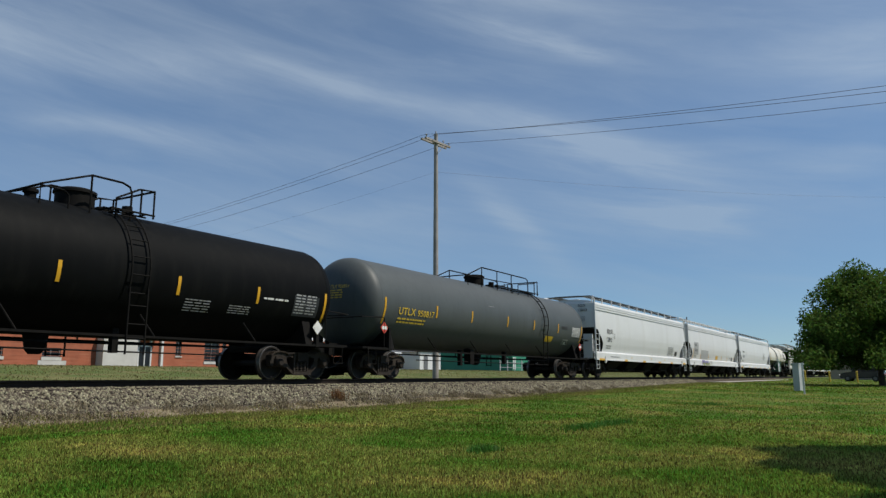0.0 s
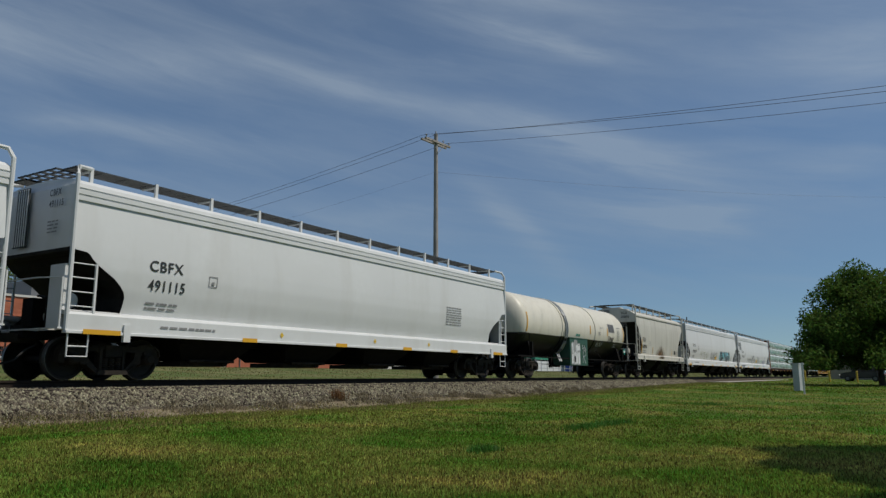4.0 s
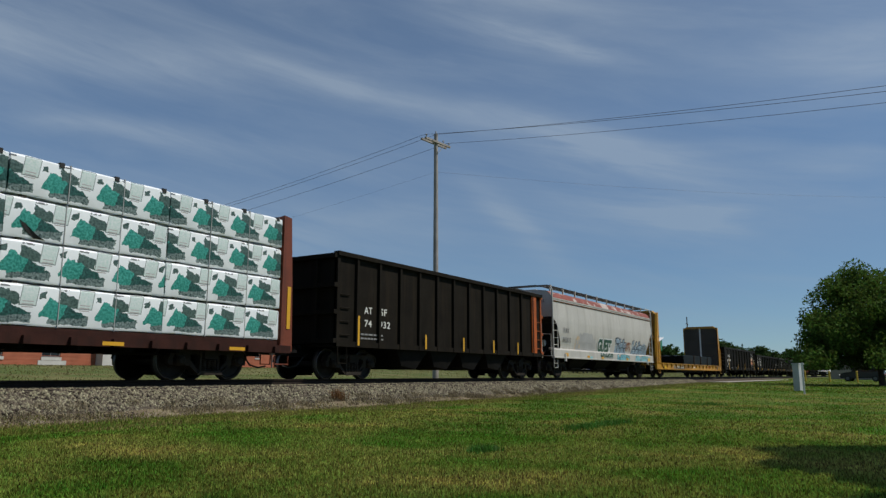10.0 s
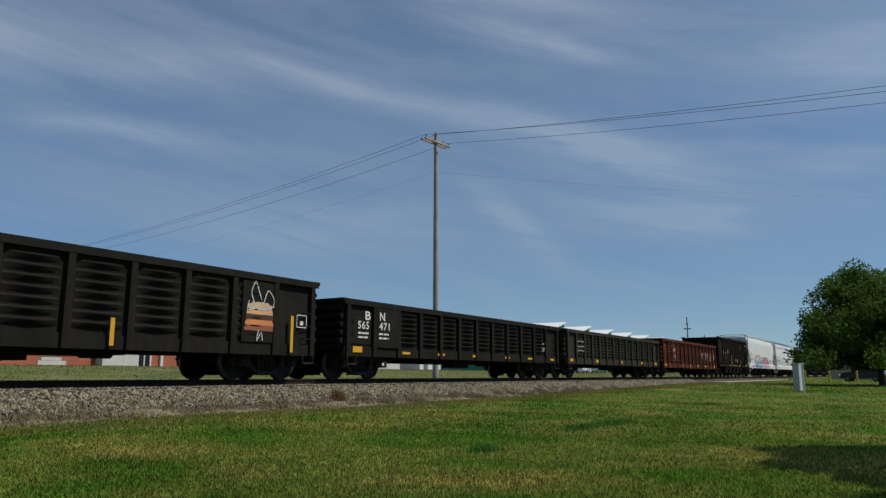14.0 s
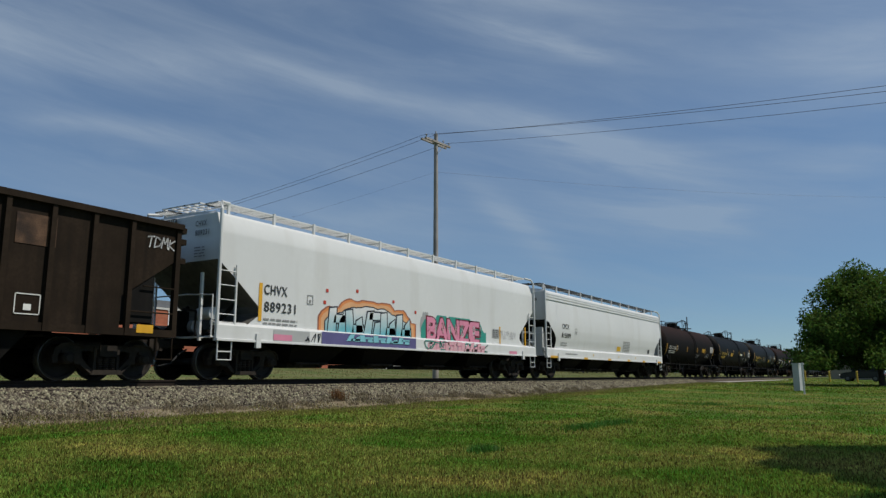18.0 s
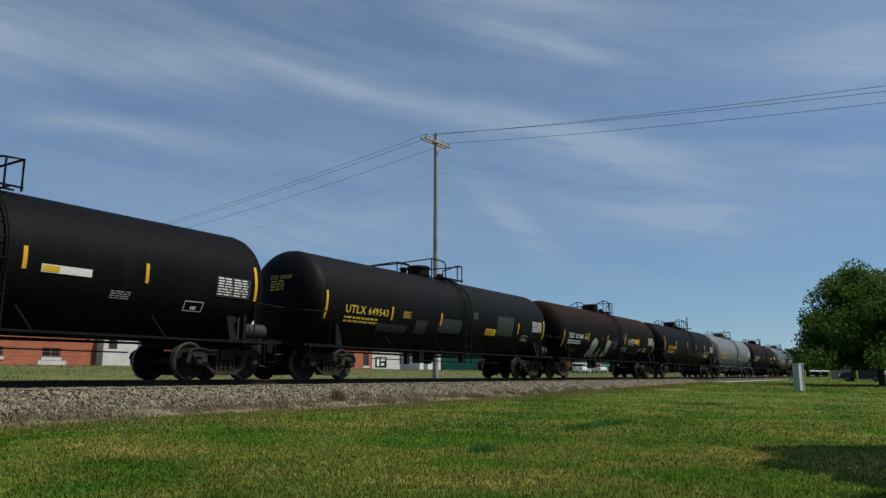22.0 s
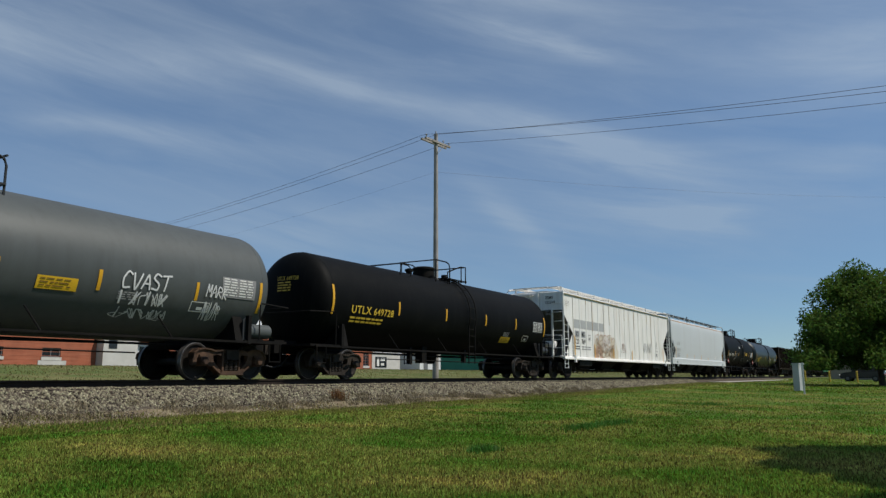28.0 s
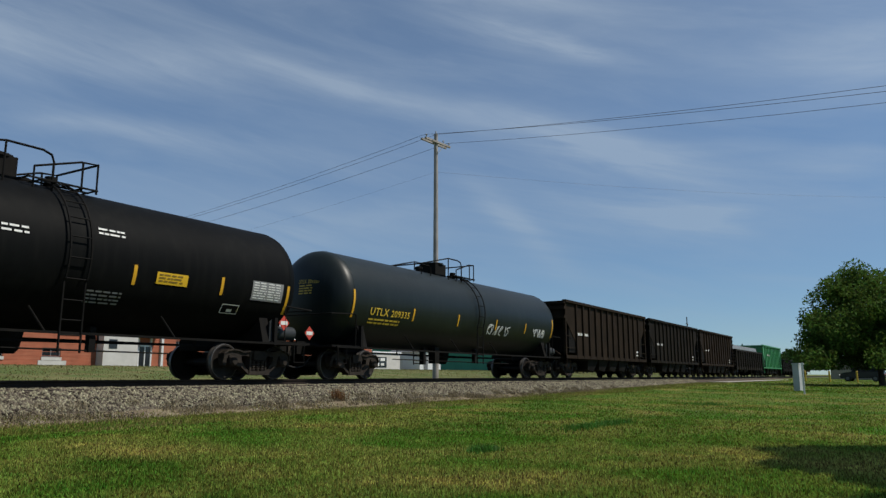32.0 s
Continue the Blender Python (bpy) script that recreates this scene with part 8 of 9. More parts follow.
    torn = fixed(Geo().add([(0, -0.655, 0.36), (0.12, -0.67, 0.30), (0.34, -0.70, 0.10), (0.52, -0.68, 0.02), (0.30, -0.655, 0.03), (0.1, -0.655, 0.2)], [(0, 1, 5), (1, 2, 4, 5), (2, 3, 4)]), "torn_flap", M["rubber"])
    rnd = random.Random(5)
    for side in (-1, 1):
        for r in range(4):
            for c in range(cols):
                x, z = 0.42 + w * c + rnd.uniform(-0.015, 0.015), 1.03 + (h + 0.022) * r
                y = side * 0.79 + rnd.uniform(-0.015, 0.015)
                b = thing("lumber_bundle", "lumber bundle in white wrap printed with teal mounds", "lumber bundle", (u0 + x, TRACK_Y + y, z), "lumber load")
                part("wrap", me, None, b)
                for k in (0.35, w - 0.35):
                    part("bearer", bat, None, b, "", Matrix.Translation((k, 0, 0)))
                for k in (0.33, 0.67):
                    part("strap", band, None, b, "", Matrix.Translation((w * k, 0, 0)))
                if side < 0 and (r, c) in ((3, 0), (2, 1), (1, 1), (1, 2), (0, 3), (2, 4)):
                    part("torn_flap", torn, None, b, "torn wrap that shows its black inner face", Matrix.Translation((rnd.uniform(0.05, 0.4), 0, 0)))
                if side < 0 and r == 3:
                    for k in (0.28, 0.62, 0.95):
                        part("corner_guard", shared("corner_guard", lambda: Geo().box(-0.05, 0.05, -0.66, -0.5, h - 0.09, h + 0.012), M["rubber"]), None, b, "black corner guard under the strap", Matrix.Translation((w * k, 0, 0)))
                TRAIN.append((b, u0 + x))
    return car


def black_coal_and_furx():
    car, s, n = coal_car("sooty black open coal hopper with an orange end", 194.2, 208.7, "coal", end_paint="orange", ribs=11, top=3.78, closed=True)
    lettering(car, s, "AT", 1.36, 2.0, 0.21, "letter_white", 0.40)
    lettering(car, s, "SF", 2.18, 2.0, 0.21, "letter_white", 0.36)
    lettering(car, s, "74", 1.38, 1.6, 0.21, "letter_white", 0.36)
    lettering(car, s, "932", 2.14, 1.6, 0.21, "letter_white", 0.58)
    bars(car, s, 1.2, 2.5, 1.15, 1.4, 2, "letter_grey", seed=61)
    for x in (0.96, 4.7, 7.3, 9.7, 11.9):
        rect(car, flat_side(1.6), x, x + 0.09, 1.0, 1.9 if x < 1 else 1.5, "strip", "reflector")
    for x in (13.45,):
        part("end_panel", Geo().box(x, x + 0.46, -1.60, -1.54, 1.1, 3.75), M["orange"], car, "orange rusty side end panel")
    car, s, n = hopper("weathered grey hopper with a rust-red roof edge and graffiti", 210.0, 226.2, "furx", marks=("FURX", "842815"), bays=3, post="furx", levels=STEEP, cap=WORN_CAP, cut=2.89, ladder_top=2.75, plate=False)
    for y in (-1, 1):
        g = Geo()
        g.v = [(x, y * (hw + 0.006), z + 0.005) for x in (0.08, n - 0.08) for hw, z in ((1.518, 3.825), (1.40, 4.03), (1.22, 4.15), (0.82, 4.207))]
        g.f = [(i, i + 1, i + 5, i + 4) for i in range(3)]
        part("roof_sheet", g, M["red_roof"], car, "rust-red roof sheet with flaked white paint")
    for k in range(7):
        x = 1.9 + 2.05 * k
        g = Geo()
        patch_geo(g, s, x, x + 0.014, 1.4, 3.62, 0.006, 1, 8)
        sheet("seam", g, M["letter_faint"], car)
    lettering(car, s, "FURX", 1.29, 2.19, 0.24, "letter_grey", 0.72)
    lettering(car, s, "842815", 1.28, 1.73, 0.25, "letter_grey", 1.03)
    mound(car, s, 3.0, 5.8, 1.36, 2.3, 71, "letter_faint", 0.006, 0.25)
    mound(car, s, 2.9, 3.6, 1.36, 2.1, 70, "g_tan", 0.005, 0.2)
    lettering(car, s, "GUEST", 6.1, 1.34, 0.82, "g_white", 2.3, 0.9, 0.10, 0.014, "graffiti_letter")
    lettering(car, s, "GUEST", 6.16, 1.40, 0.70, "g_green", 2.18, 0.9, 0.05, 0.018, "graffiti_letter")
    blocks(car, s, 9.0, 10.9, 1.36, 2.3, 3, "g_slate", "g_black", "g_white", 73)
    blocks(car, s, 12.0, 13.9, 1.36, 2.25, 3, "g_slate", "g_black", "g_white", 74)
    mound(car, s, 13.8, 15.1, 1.36, 2.1, 79, "g_slate", 0.008, 0.06)
    bubbles(car, s, 13.85, 15.0, 1.4, 2.05, 2, "letter_grey", 80, 0.03, 0.014)
    rect(car, flat_side(1.60), 14.9, 15.36, 1.0, 1.2, "amber", "reflector", 0.03)
    ragged_edge(car, s, n, 3.66, "g_brown", 27, "brown rust under the roof band", 0.05, 0.01)
    tag(car, s, 10.6, 11.8, 1.5, 2.1, "g_brown", 75, 0.04, 4)
    fs = flat_side(1.60)
    rect(car, fs, 1.35, 1.75, 1.03, 1.2, "strip", "reflector")
    rect(car, fs, 4.3, 4.65, 1.03, 1.13, "strip", "reflector")
    rect(car, fs, 4.7, 5.1, 0.95, 1.1, "g_blue", "paint_patch")
    blocks(car, fs, 6.3, 8.3, 1.10, 1.34, 5, "g_green", "g_white", None, 76)
    blocks(car, fs, 9.0, 11.2, 0.95, 1.34, 4, "g_blue", "g_black", None, 77)
    blocks(car, fs, 12.4, 15.3, 0.95, 1.34, 5, "g_blue", "g_grey", None, 78)
    rect(car, fs, 6.4, 6.75, 1.0, 1.12, "strip", "reflector", 0.03)
    rect(car, fs, 10.6, 11.0, 1.0, 1.12, "strip", "reflector", 0.03)


def bulkhead_flat():
    u0, u1 = 227.4, 247.75
    n = u1 - u0
    car = rolling("bulkhead_flat_car", "yellow bulkhead flat car with plank-lined end walls", u0, u1)
    part("deck", Geo().box(0.3, n - 0.3, -1.42, 1.42, 0.86, 0.95), M["wood"], car)
    for y in (-1, 1):
        part("side_sill", Geo().box(0, n, *sorted((y * 1.46, y * 1.42)), 0.57, 0.93), M["yellow"], car)
        part("sill_flange", Geo().box(0, n, *sorted((y * 1.52, y * 1.40)), 0.93, 0.97), M["yellow"], car)
        part("sill_flange", Geo().box(0, n, *sorted((y * 1.5, y * 1.4)), 0.53, 0.57), M["yellow"], car)
        for i in range(15):
            x = 1.33 + 1.205 * i
            part("stake_pocket", shared("flat_pocket", lambda: Geo().box(-0.08, 0.08, -0.1, 0.0, 0.80, 0.93).box(-0.05, 0.05, -0.07, 0.0, 0.70, 0.80), M["yellow"]), None, car, "", Matrix.Translation((x, -1.46 if y < 0 else 1.56, 0)))
    for s in (0, 1):
        f = (lambda x: x) if s == 0 else (lambda x: n - x)
        b = part("bulkhead", Geo().box(*sorted((f(0.68), f(0.80))), -1.46, 1.46, 0.95, 4.38).box(*sorted((f(0.66), f(0.90))), -1.30, 1.30, 4.30, 4.40).box(*sorted((f(0.64), f(0.91))), -1.14, 1.14, 4.40, 4.50), M["yellow"], car, "tall yellow steel bulkhead")
        part("top_cap", Geo().add([(f(x), y, z) for x in (0.34, 0.92) for y, z in ((-1.46, 4.22), (-1.16, 4.50), (1.16, 4.50), (1.46, 4.22), (1.46, 4.14), (1.12, 4.42), (-1.12, 4.42), (-1.46, 4.14))], [(0, 1, 6, 7), (1, 2, 5, 6), (2, 3, 4, 5), (8, 15, 14, 9), (9, 14, 13, 10), (10, 13, 12, 11)] + [(i, (i + 1) % 8, (i + 1) % 8 + 8, i + 8) for i in range(8)]), M["yellow"], b, "chamfered yellow top cap")
        for y in (-1.40, -0.5, 0.5, 1.40):
            g = Geo().prism([(f(-0.02), 0.6), (f(-0.02), 1.6), (f(0.42), 4.3), (f(0.7), 4.38), (f(0.7), 0.6)], y - 0.035, y + 0.035)
            part("bulkhead_post", g, M["yellow"], b)
        for y in (-0.95, 0.0, 0.95):
            for zl, zh, deep, top in ((2.54, 4.2, 0.26, 0.46), (1.24, 2.45, 0.06, 0.2)):
                lean = 0.16 if zl > 2 else -0.1
                a = [(f(deep), y - 0.38, zl), (f(deep), y + 0.38, zl), (f(top), y + lean + 0.06, zh), (f(top), y + lean - 0.06, zh)]
                part("brace", Geo().add(a + [(f(0.675), q[1], q[2]) for q in a], [(0, 1, 2, 3), (4, 7, 6, 5), (0, 4, 5, 1), (1, 5, 6, 2), (2, 6, 7, 3), (3, 7, 4, 0)]), M["yellow"], b, "tapered folded brace plate")
        for z in (1.15, 2.45):
            part("bulkhead_rib", Geo().box(*sorted((f(-0.02), f(0.69))), -1.42, 1.42, z, z + 0.07), M["yellow"], b)
        part("side_gusset", Geo().prism([(f(0.0), 0.55), (f(0.0), 1.25), (f(0.5), 4.3), (f(0.64), 4.38), (f(0.82), 4.38), (f(0.82), 0.55)], -1.50, -1.455), M["yellow"], b)
        part("side_gusset", Geo().prism([(f(0.0), 0.55), (f(0.0), 1.25), (f(0.5), 4.3), (f(0.64), 4.38), (f(0.82), 4.38), (f(0.82), 0.55)], 1.455, 1.50), M["yellow"], b)
        for k in range(22):
            z = 0.98 + k * 0.153
            part("plank", Geo().box(*sorted((f(0.805), f(0.865))), -1.42, 1.42, z, z + 0.146), M["wood"], b)
        part("guide_strip", Geo().box(*sorted((f(0.87), f(0.895))), -0.06, 0.06, 0.97, 4.36), M["letter_white"], b, "white painted guide strip")
        part("end_ladder", Geo().add([(f(0.5) + a, -1.56 + b2, c) for a, b2, c in ladder_geo(-0.2, 0.2, 0.9, 2.4, 0, 6).v], ladder_geo(-0.2, 0.2, 0.9, 2.4, 0, 6).f), M["yellow"], car)
        part("end_platform", Geo().box(*sorted((f(-0.05), f(1.0))), -1.42, 1.42, 0.82, 0.9), M["yellow"], car)
        part("lashing_slot", Geo().box(*sorted((f(0.60), f(0.67))), -1.512, -1.498, 2.62, 2.78), M["letter_black"], b, "dark slot in the side gusset")
        part("grab_iron", Geo().tube([(f(0.2), -1.5, 0.55), (f(0.2), -1.54, 0.30), (f(0.62), -1.54, 0.30), (f(0.62), -1.5, 0.55)], 0.018, 5), M["yellow"], car)
        part("edge_strip", Geo().box(*sorted((f(0.805), f(0.865))), -1.485, -1.43, 0.98, 4.34), M["dark"], b, "dark plank edge")
    part("centre_sill", Geo().box(-0.1, n + 0.1, -0.3, 0.3, 0.5, 0.85).prism([(5.5, 0.55), (6.5, 0.36), (n - 6.5, 0.36), (n - 5.5, 0.55)], -1.2, 1.2), M["dark"], car)
    fs = flat_side(1.463)
    rect(car, fs, 4.92, 7.38, 0.60, 0.80, "letter_black", "number_board")
    rect(car, fs, 1.86, 2.43, 0.60, 0.76, "amber", "reflector")
    rect(car, fs, 1.54, 1.82, 0.60, 0.76, "dark", "data_panel")
    rect(car, fs, 4.35, 4.75, 0.6, 0.8, "letter_grey", "paint_patch")
    lettering(car, lambda x, z, o=0: fs(x, z, 0.02), "TTPX", 5.10, 0.625, 0.15, "letter_white", 0.72, lean=0.12)
    lettering(car, lambda x, z, o=0: fs(x, z, 0.02), "804481", 6.14, 0.625, 0.15, "letter_white", 0.98, lean=0.12)
    panel_box(car, fs, 7.62, 0.60, 0.2, 0.2, "letter_black")
    bars(car, fs, 7.9, 9.6, 0.62, 0.86, 2, "letter_black", seed=81)
    lettering(car, fs, "SH72A", 12.9, 0.68, 0.14, "letter_black", 0.6)
    bars(car, fs, 15.35, 16.2, 0.62, 0.88, 1, "letter_red", seed=82)
    rect(car, fs, 18.6, 19.0, 0.62, 0.86, "letter_black", "data_panel")
    rect(car, fs, 10.2, 10.6, 0.7, 0.8, "letter_white", "paint_patch")
    ends(car, n, 0)
    truck(car, 2.4)
    truck(car, n - 2.4)
    # long steel sections in layers, with side stakes
    rnd = random.Random(11)
    load = thing("steel_section_stack", "stacked long black steel sections chained on the yellow flat car", "steel load", (u0 + 6.95, TRACK_Y, 0.97), "flat car load")
    TRAIN.append((load, u0 + 6.95))
    for k in range(6):
        a, b = rnd.uniform(0.0, 0.22), 9.5 + rnd.uniform(-0.35, 0.15)
        for j, yy in enumerate((-1.15, -0.4, 0.4, 1.15)):
            z = 0.115 * k
            part("steel_section", Geo().prism([(a, z), (a, z + 0.03), (b, z + 0.03), (b, z)], yy - 0.36, yy + 0.36).box(a + 0.02, b - 0.02, yy - 0.36, yy - 0.32, z, z + 0.1).box(a + 0.02, b - 0.02, yy + 0.32, yy + 0.36, z, z + 0.1), M["steel_load"], load)
    for x in (3.2, 5.45, 7.85):
        for y in (-1.56, 1.50):
            part("side_stake", Geo().box(x, x + 0.07, y, y + 0.06, -0.03, 0.70), M["rusty"], load)


def gondolas():
    car, s, n = gondola("black gondola with pressed side panels and painted stencils", 249.0, 265.1, "gon", top=2.72, bottom=0.64, ribs=11)
    rect(car, s, 0.5, 2.95, 0.95, 2.5, "gon", "blank_panel", 0.075)
    ps = flat_side(1.612)
    lettering(car, ps, "B N", 1.43, 1.80, 0.28, "letter_white", 0.72)
    lettering(car, ps, "560", 0.99, 1.42, 0.26, "letter_white", 0.66)
    lettering(car, ps, "694", 1.95, 1.42, 0.26, "letter_white", 0.62)
    bars(car, ps, 1.25, 1.65, 1.0, 1.3, 2, "letter_white", seed=91)
    bars(car, ps, 0.6, 1.3, 0.92, 0.96, 1, "letter_white", seed=92)
    for x, b in ((1.78, 1.68), (5.9, 1.3), (9.7, 1.3), (15.05, 1.7)):
        rect(car, flat_side(1.62), x, x + 0.10, 0.72, b, "strip", "reflector")
    rect(car, flat_side(1.585), 13.35, 14.5, 0.95, 2.5, "gon", "blank_panel", 0.0)
    face = flat_side(1.59)
    for k in range(5):
        mound(car, face, 13.42 + 0.02 * k, 14.48 - 0.03 * k, 1.24 + 0.14 * k, 1.42 + 0.14 * k, 93 + k, ("g_brown", "g_orange", "rusty", "g_peach", "g_tan")[k], 0.004 + 0.001 * k, 0.3)
    for pts in ([(13.75, 1.9), (13.62, 2.2), (13.75, 2.5), (13.95, 2.1), (14.0, 1.95)], [(14.05, 1.95), (14.2, 2.3), (14.42, 2.1), (14.4, 1.9)], [(13.55, 2.0), (13.5, 1.75), (13.75, 1.8), (14.1, 1.78), (14.45, 1.9)], [(13.9, 1.25), (13.85, 0.98), (14.0, 1.2), (14.05, 1.0)]):
        g = Geo()
        stroke(g, face, smooth_line(pts), 0.03, 0.014)
        sheet("graffiti_line", g, M["g_white"], car, "white sprayed line")
    tag(car, flat_side(1.6), 2.8, 3.1, 0.66, 0.9, "g_white", 90, 0.06, 1)
    tag(car, flat_side(1.6), 5.0, 5.3, 0.62, 0.95, "g_silver", 89, 0.07, 1)
    panel_box(car, flat_side(1.59), 15.3, 1.4, 0.4, 0.35, "letter_white")
    car, s, n = gondola("black gondola with yellowed stencils and orange tabs", 266.4, 282.4, "gon", top=2.40, bottom=0.68, ribs=12)
    lettering(car, flat_side(1.53), "B", 1.02, 1.82, 0.26, "letter_white", 0.27)
    lettering(car, flat_side(1.612), "N", 1.66, 1.82, 0.26, "letter_white", 0.27)
    rect(car, flat_side(1.525), 0.28, 1.34, 1.05, 2.2, "gon", "blank_panel", 0.0)
    rect(car, flat_side(1.608), 1.56, 2.68, 0.98, 2.26, "gon", "blank_panel", 0.0)
    lettering(car, flat_side(1.53), "565", 0.66, 1.53, 0.23, "letter_white", 0.55)
    lettering(car, flat_side(1.612), "471", 1.63, 1.53, 0.23, "letter_white", 0.55)
    bars(car, flat_side(1.53), 0.68, 1.25, 1.18, 1.44, 2, "letter_white", seed=94)
    bars(car, flat_side(1.612), 1.63, 2.2, 1.18, 1.44, 2, "letter_white", seed=95)
    for x in (0.4, 3.0, 5.2, 7.7, 10.4, 12.6, 15.0):
        rect(car, flat_side(1.56), x, x + 0.45, 0.80, 0.98 if x < 1 else 0.88, "strip", "reflector")
    panel_box(car, flat_side(1.53), 14.2, 1.2, 0.35, 0.35, "letter_white")
    car, s, n = gondola("weathered olive-black gondola with rust streaks", 283.45, 299.4, "gon_green", top=2.40, bottom=0.68, ribs=14)
    for x in (0.4, 4.0, 8.0, 12.0, 15.0):
        rect(car, flat_side(1.56), x, x + 0.4, 0.80, 0.95, "strip", "reflector")
    bars(car, flat_side(1.56), 1.3, 2.5, 1.2, 1.9, 3, "letter_grey", seed=96)
    car, s, n = gondola("oxide-red gondola with sooty pressed panels", 300.5, 317.2, "gon_red", top=2.66, bottom=0.66, ribs=14)
    rect(car, flat_side(1.52), 2.25, 3.45, 1.1, 2.35, "gon_red", "blank_panel", 0.06)
    lettering(car, flat_side(1.585), "ATSF", 2.42, 1.80, 0.22, "letter_white", 0.66)
    lettering(car, flat_side(1.585), "73659", 2.38, 1.36, 0.22, "letter_white", 0.76)
    tag(car, flat_side(1.595), 2.4, 2.95, 1.3, 1.55, "g_black", 97, 0.06, 3)
    for x in (0.3, 4.7, 7.1, 9.7, 12.4, 15.7):
        rect(car, flat_side(1.56), x, x + 0.45, 0.80, 0.92, "strip", "reflector")
    for k, x in enumerate((11.2, 12.6, 13.9)):
        tag(car, flat_side(1.58), x, x + 0.7, 1.25, 2.0, "g_white", 98 + k, 0.03, 2)
    tag(car, flat_side(1.56), 10.9, 12.0, 0.75, 1.0, "g_black", 102, 0.07, 4)
    panel_box(car, flat_side(1.56), 15.6, 1.5, 0.4, 0.4, "letter_white")


def brown_coal_and_white():
    car, s, n = coal_car("brown-black open coal hopper with chalk tags", 318.6, 332.25, "coal_brown", ribs=12, top=3.58, rib_span=(1.70, 12.37))
    lettering(car, s, "EA", 1.85, 2.1, 0.22, "letter_white", 0.46)
    lettering(car, s, "MX", 2.70, 2.1, 0.22, "letter_white", 0.45)
    rect(car, s, 2.66, 3.36, 1.58, 1.95, "patch_dark", "paint_patch")
    lettering(car, s, "326", 2.66, 1.64, 0.22, "letter_white", 0.46)
    bars(car, s, 2.5, 3.2, 1.2, 1.45, 2, "letter_grey", seed=111)
    scrawl(car, s, "LUC", 5.34, 5.96, 1.55, 1.95, "g_white", 112, 0.045)
    bubbles(car, s, 5.36, 5.96, 1.10, 1.45, 3, "g_white", 116, 0.035)
    scrawl(car, s, "OSES", 7.1, 7.82, 1.45, 1.75, "g_white", 113, 0.035)
    scrawl(car, s, "TROM", 8.0, 8.7, 1.40, 1.72, "g_white", 114, 0.035)
    scrawl(car, s, "TDMK", 12.75, 13.5, 2.95, 3.18, "g_white", 115, 0.03)
    rect(car, s, 4.1, 4.4, 2.15, 2.5, "patch", "paint_patch")
    rect(car, s, 9.9, 10.7, 2.6, 3.2, "rusty", "rust_patch")
    panel_box(car, s, 10.0, 1.25, 0.5, 0.4, "letter_white")
    for x in (4.45, 6.0, 7.05, 9.0, 12.6):
        rect(car, flat_side(1.59), x, x + 0.42, 1.02, 1.12 if x < 12 else 1.2, "strip", "reflector")
    car, s, n = hopper("white covered hopper with a large pink and blue graffiti piece", 333.4, 351.65, "white", marks=("CHVX", "889231"), board="white", levels=SLANT, cap=[(4.14, 1.34, 0.05)] + [(4.20, 1.2, 0.1), (4.24, 0.7, 0.1), (4.26, 0.3, 0.1)], cut=2.94, plate=False, slope="slope_grey", ladder_top=2.85)
    lettering(car, s, "CHVX", 1.60, 2.22, 0.26, "letter_black", 0.86)
    lettering(car, s, "889231", 1.62, 1.77, 0.26, "letter_black", 1.18)
    panel_box(car, s, 3.26, 2.08, 0.24, 0.27, "letter_grey")
    bars(car, s, 1.6, 3.0, 1.38, 1.6, 2, "letter_grey", seed=116)
    rect(car, s, 1.42, 1.54, 1.5, 2.5, "strip", "reflector")
    rect(car, s, 14.9, 15.0, 1.4, 2.1, "strip", "reflector")
    rect(car, s, 17.3, 17.4, 1.4, 2.2, "strip", "reflector")
    mound(car, s, 3.72, 8.75, 1.34, 2.42, 121, "g_brown", 0.005, 0.18)
    mound(car, s, 3.78, 8.69, 1.34, 2.38, 121, "g_orange", 0.0062, 0.18)
    mound(car, s, 3.86, 8.60, 1.34, 2.33, 121, "g_peach", 0.0074, 0.16)
    mound(car, s, 4.0, 8.45, 1.34, 2.25, 121, "g_black", 0.0086, 0.08)
    mound(car, s, 4.05, 8.40, 1.34, 2.21, 121, "fade", 0.0098, 0.08)
    blocks(car, s, 4.15, 8.4, 1.34, 2.12, 5, "fade", "g_black", None, 122)
    for x, z in ((4.05, 2.5), (5.45, 2.62), (7.35, 2.45), (8.65, 2.2), (3.95, 2.15)):
        rect(car, s, x, x + 0.11, z, z + 0.1, "letter_red", "paint_dot")
    mound(car, s, 9.05, 13.75, 1.34, 2.25, 123, "g_teal", 0.006, 0.32)
    mound(car, s, 9.0, 9.7, 1.6, 2.3, 129, "g_grey", 0.005, 0.2)
    lettering(car, s, "BANZIE", 9.35, 1.30, 0.90, "g_wine", 3.9, 0.86, 0.085, 0.012, "graffiti_letter")
    lettering(car, s, "BANZIE", 9.42, 1.35, 0.80, "g_pink", 3.76, 0.86, 0.04, 0.016, "graffiti_letter")
    for k in range(9):
        x = 9.5 + 0.45 * k
        tag(car, s, x, x + 0.2, 1.55, 2.0, "g_white" if k % 2 else "g_rose", 131 + k, 0.04, 1)
    fs = flat_side(1.60)
    rect(car, fs, 3.8, 8.6, 0.97, 1.34, "g_purple", "graffiti", label="sprayed purple band")
    blocks(car, fs, 4.9, 8.2, 1.12, 1.34, 5, "g_blue", "g_black", None, 124, 0.016)
    tag(car, fs, 3.1, 3.75, 1.02, 1.28, "g_black", 126, 0.025, 3)
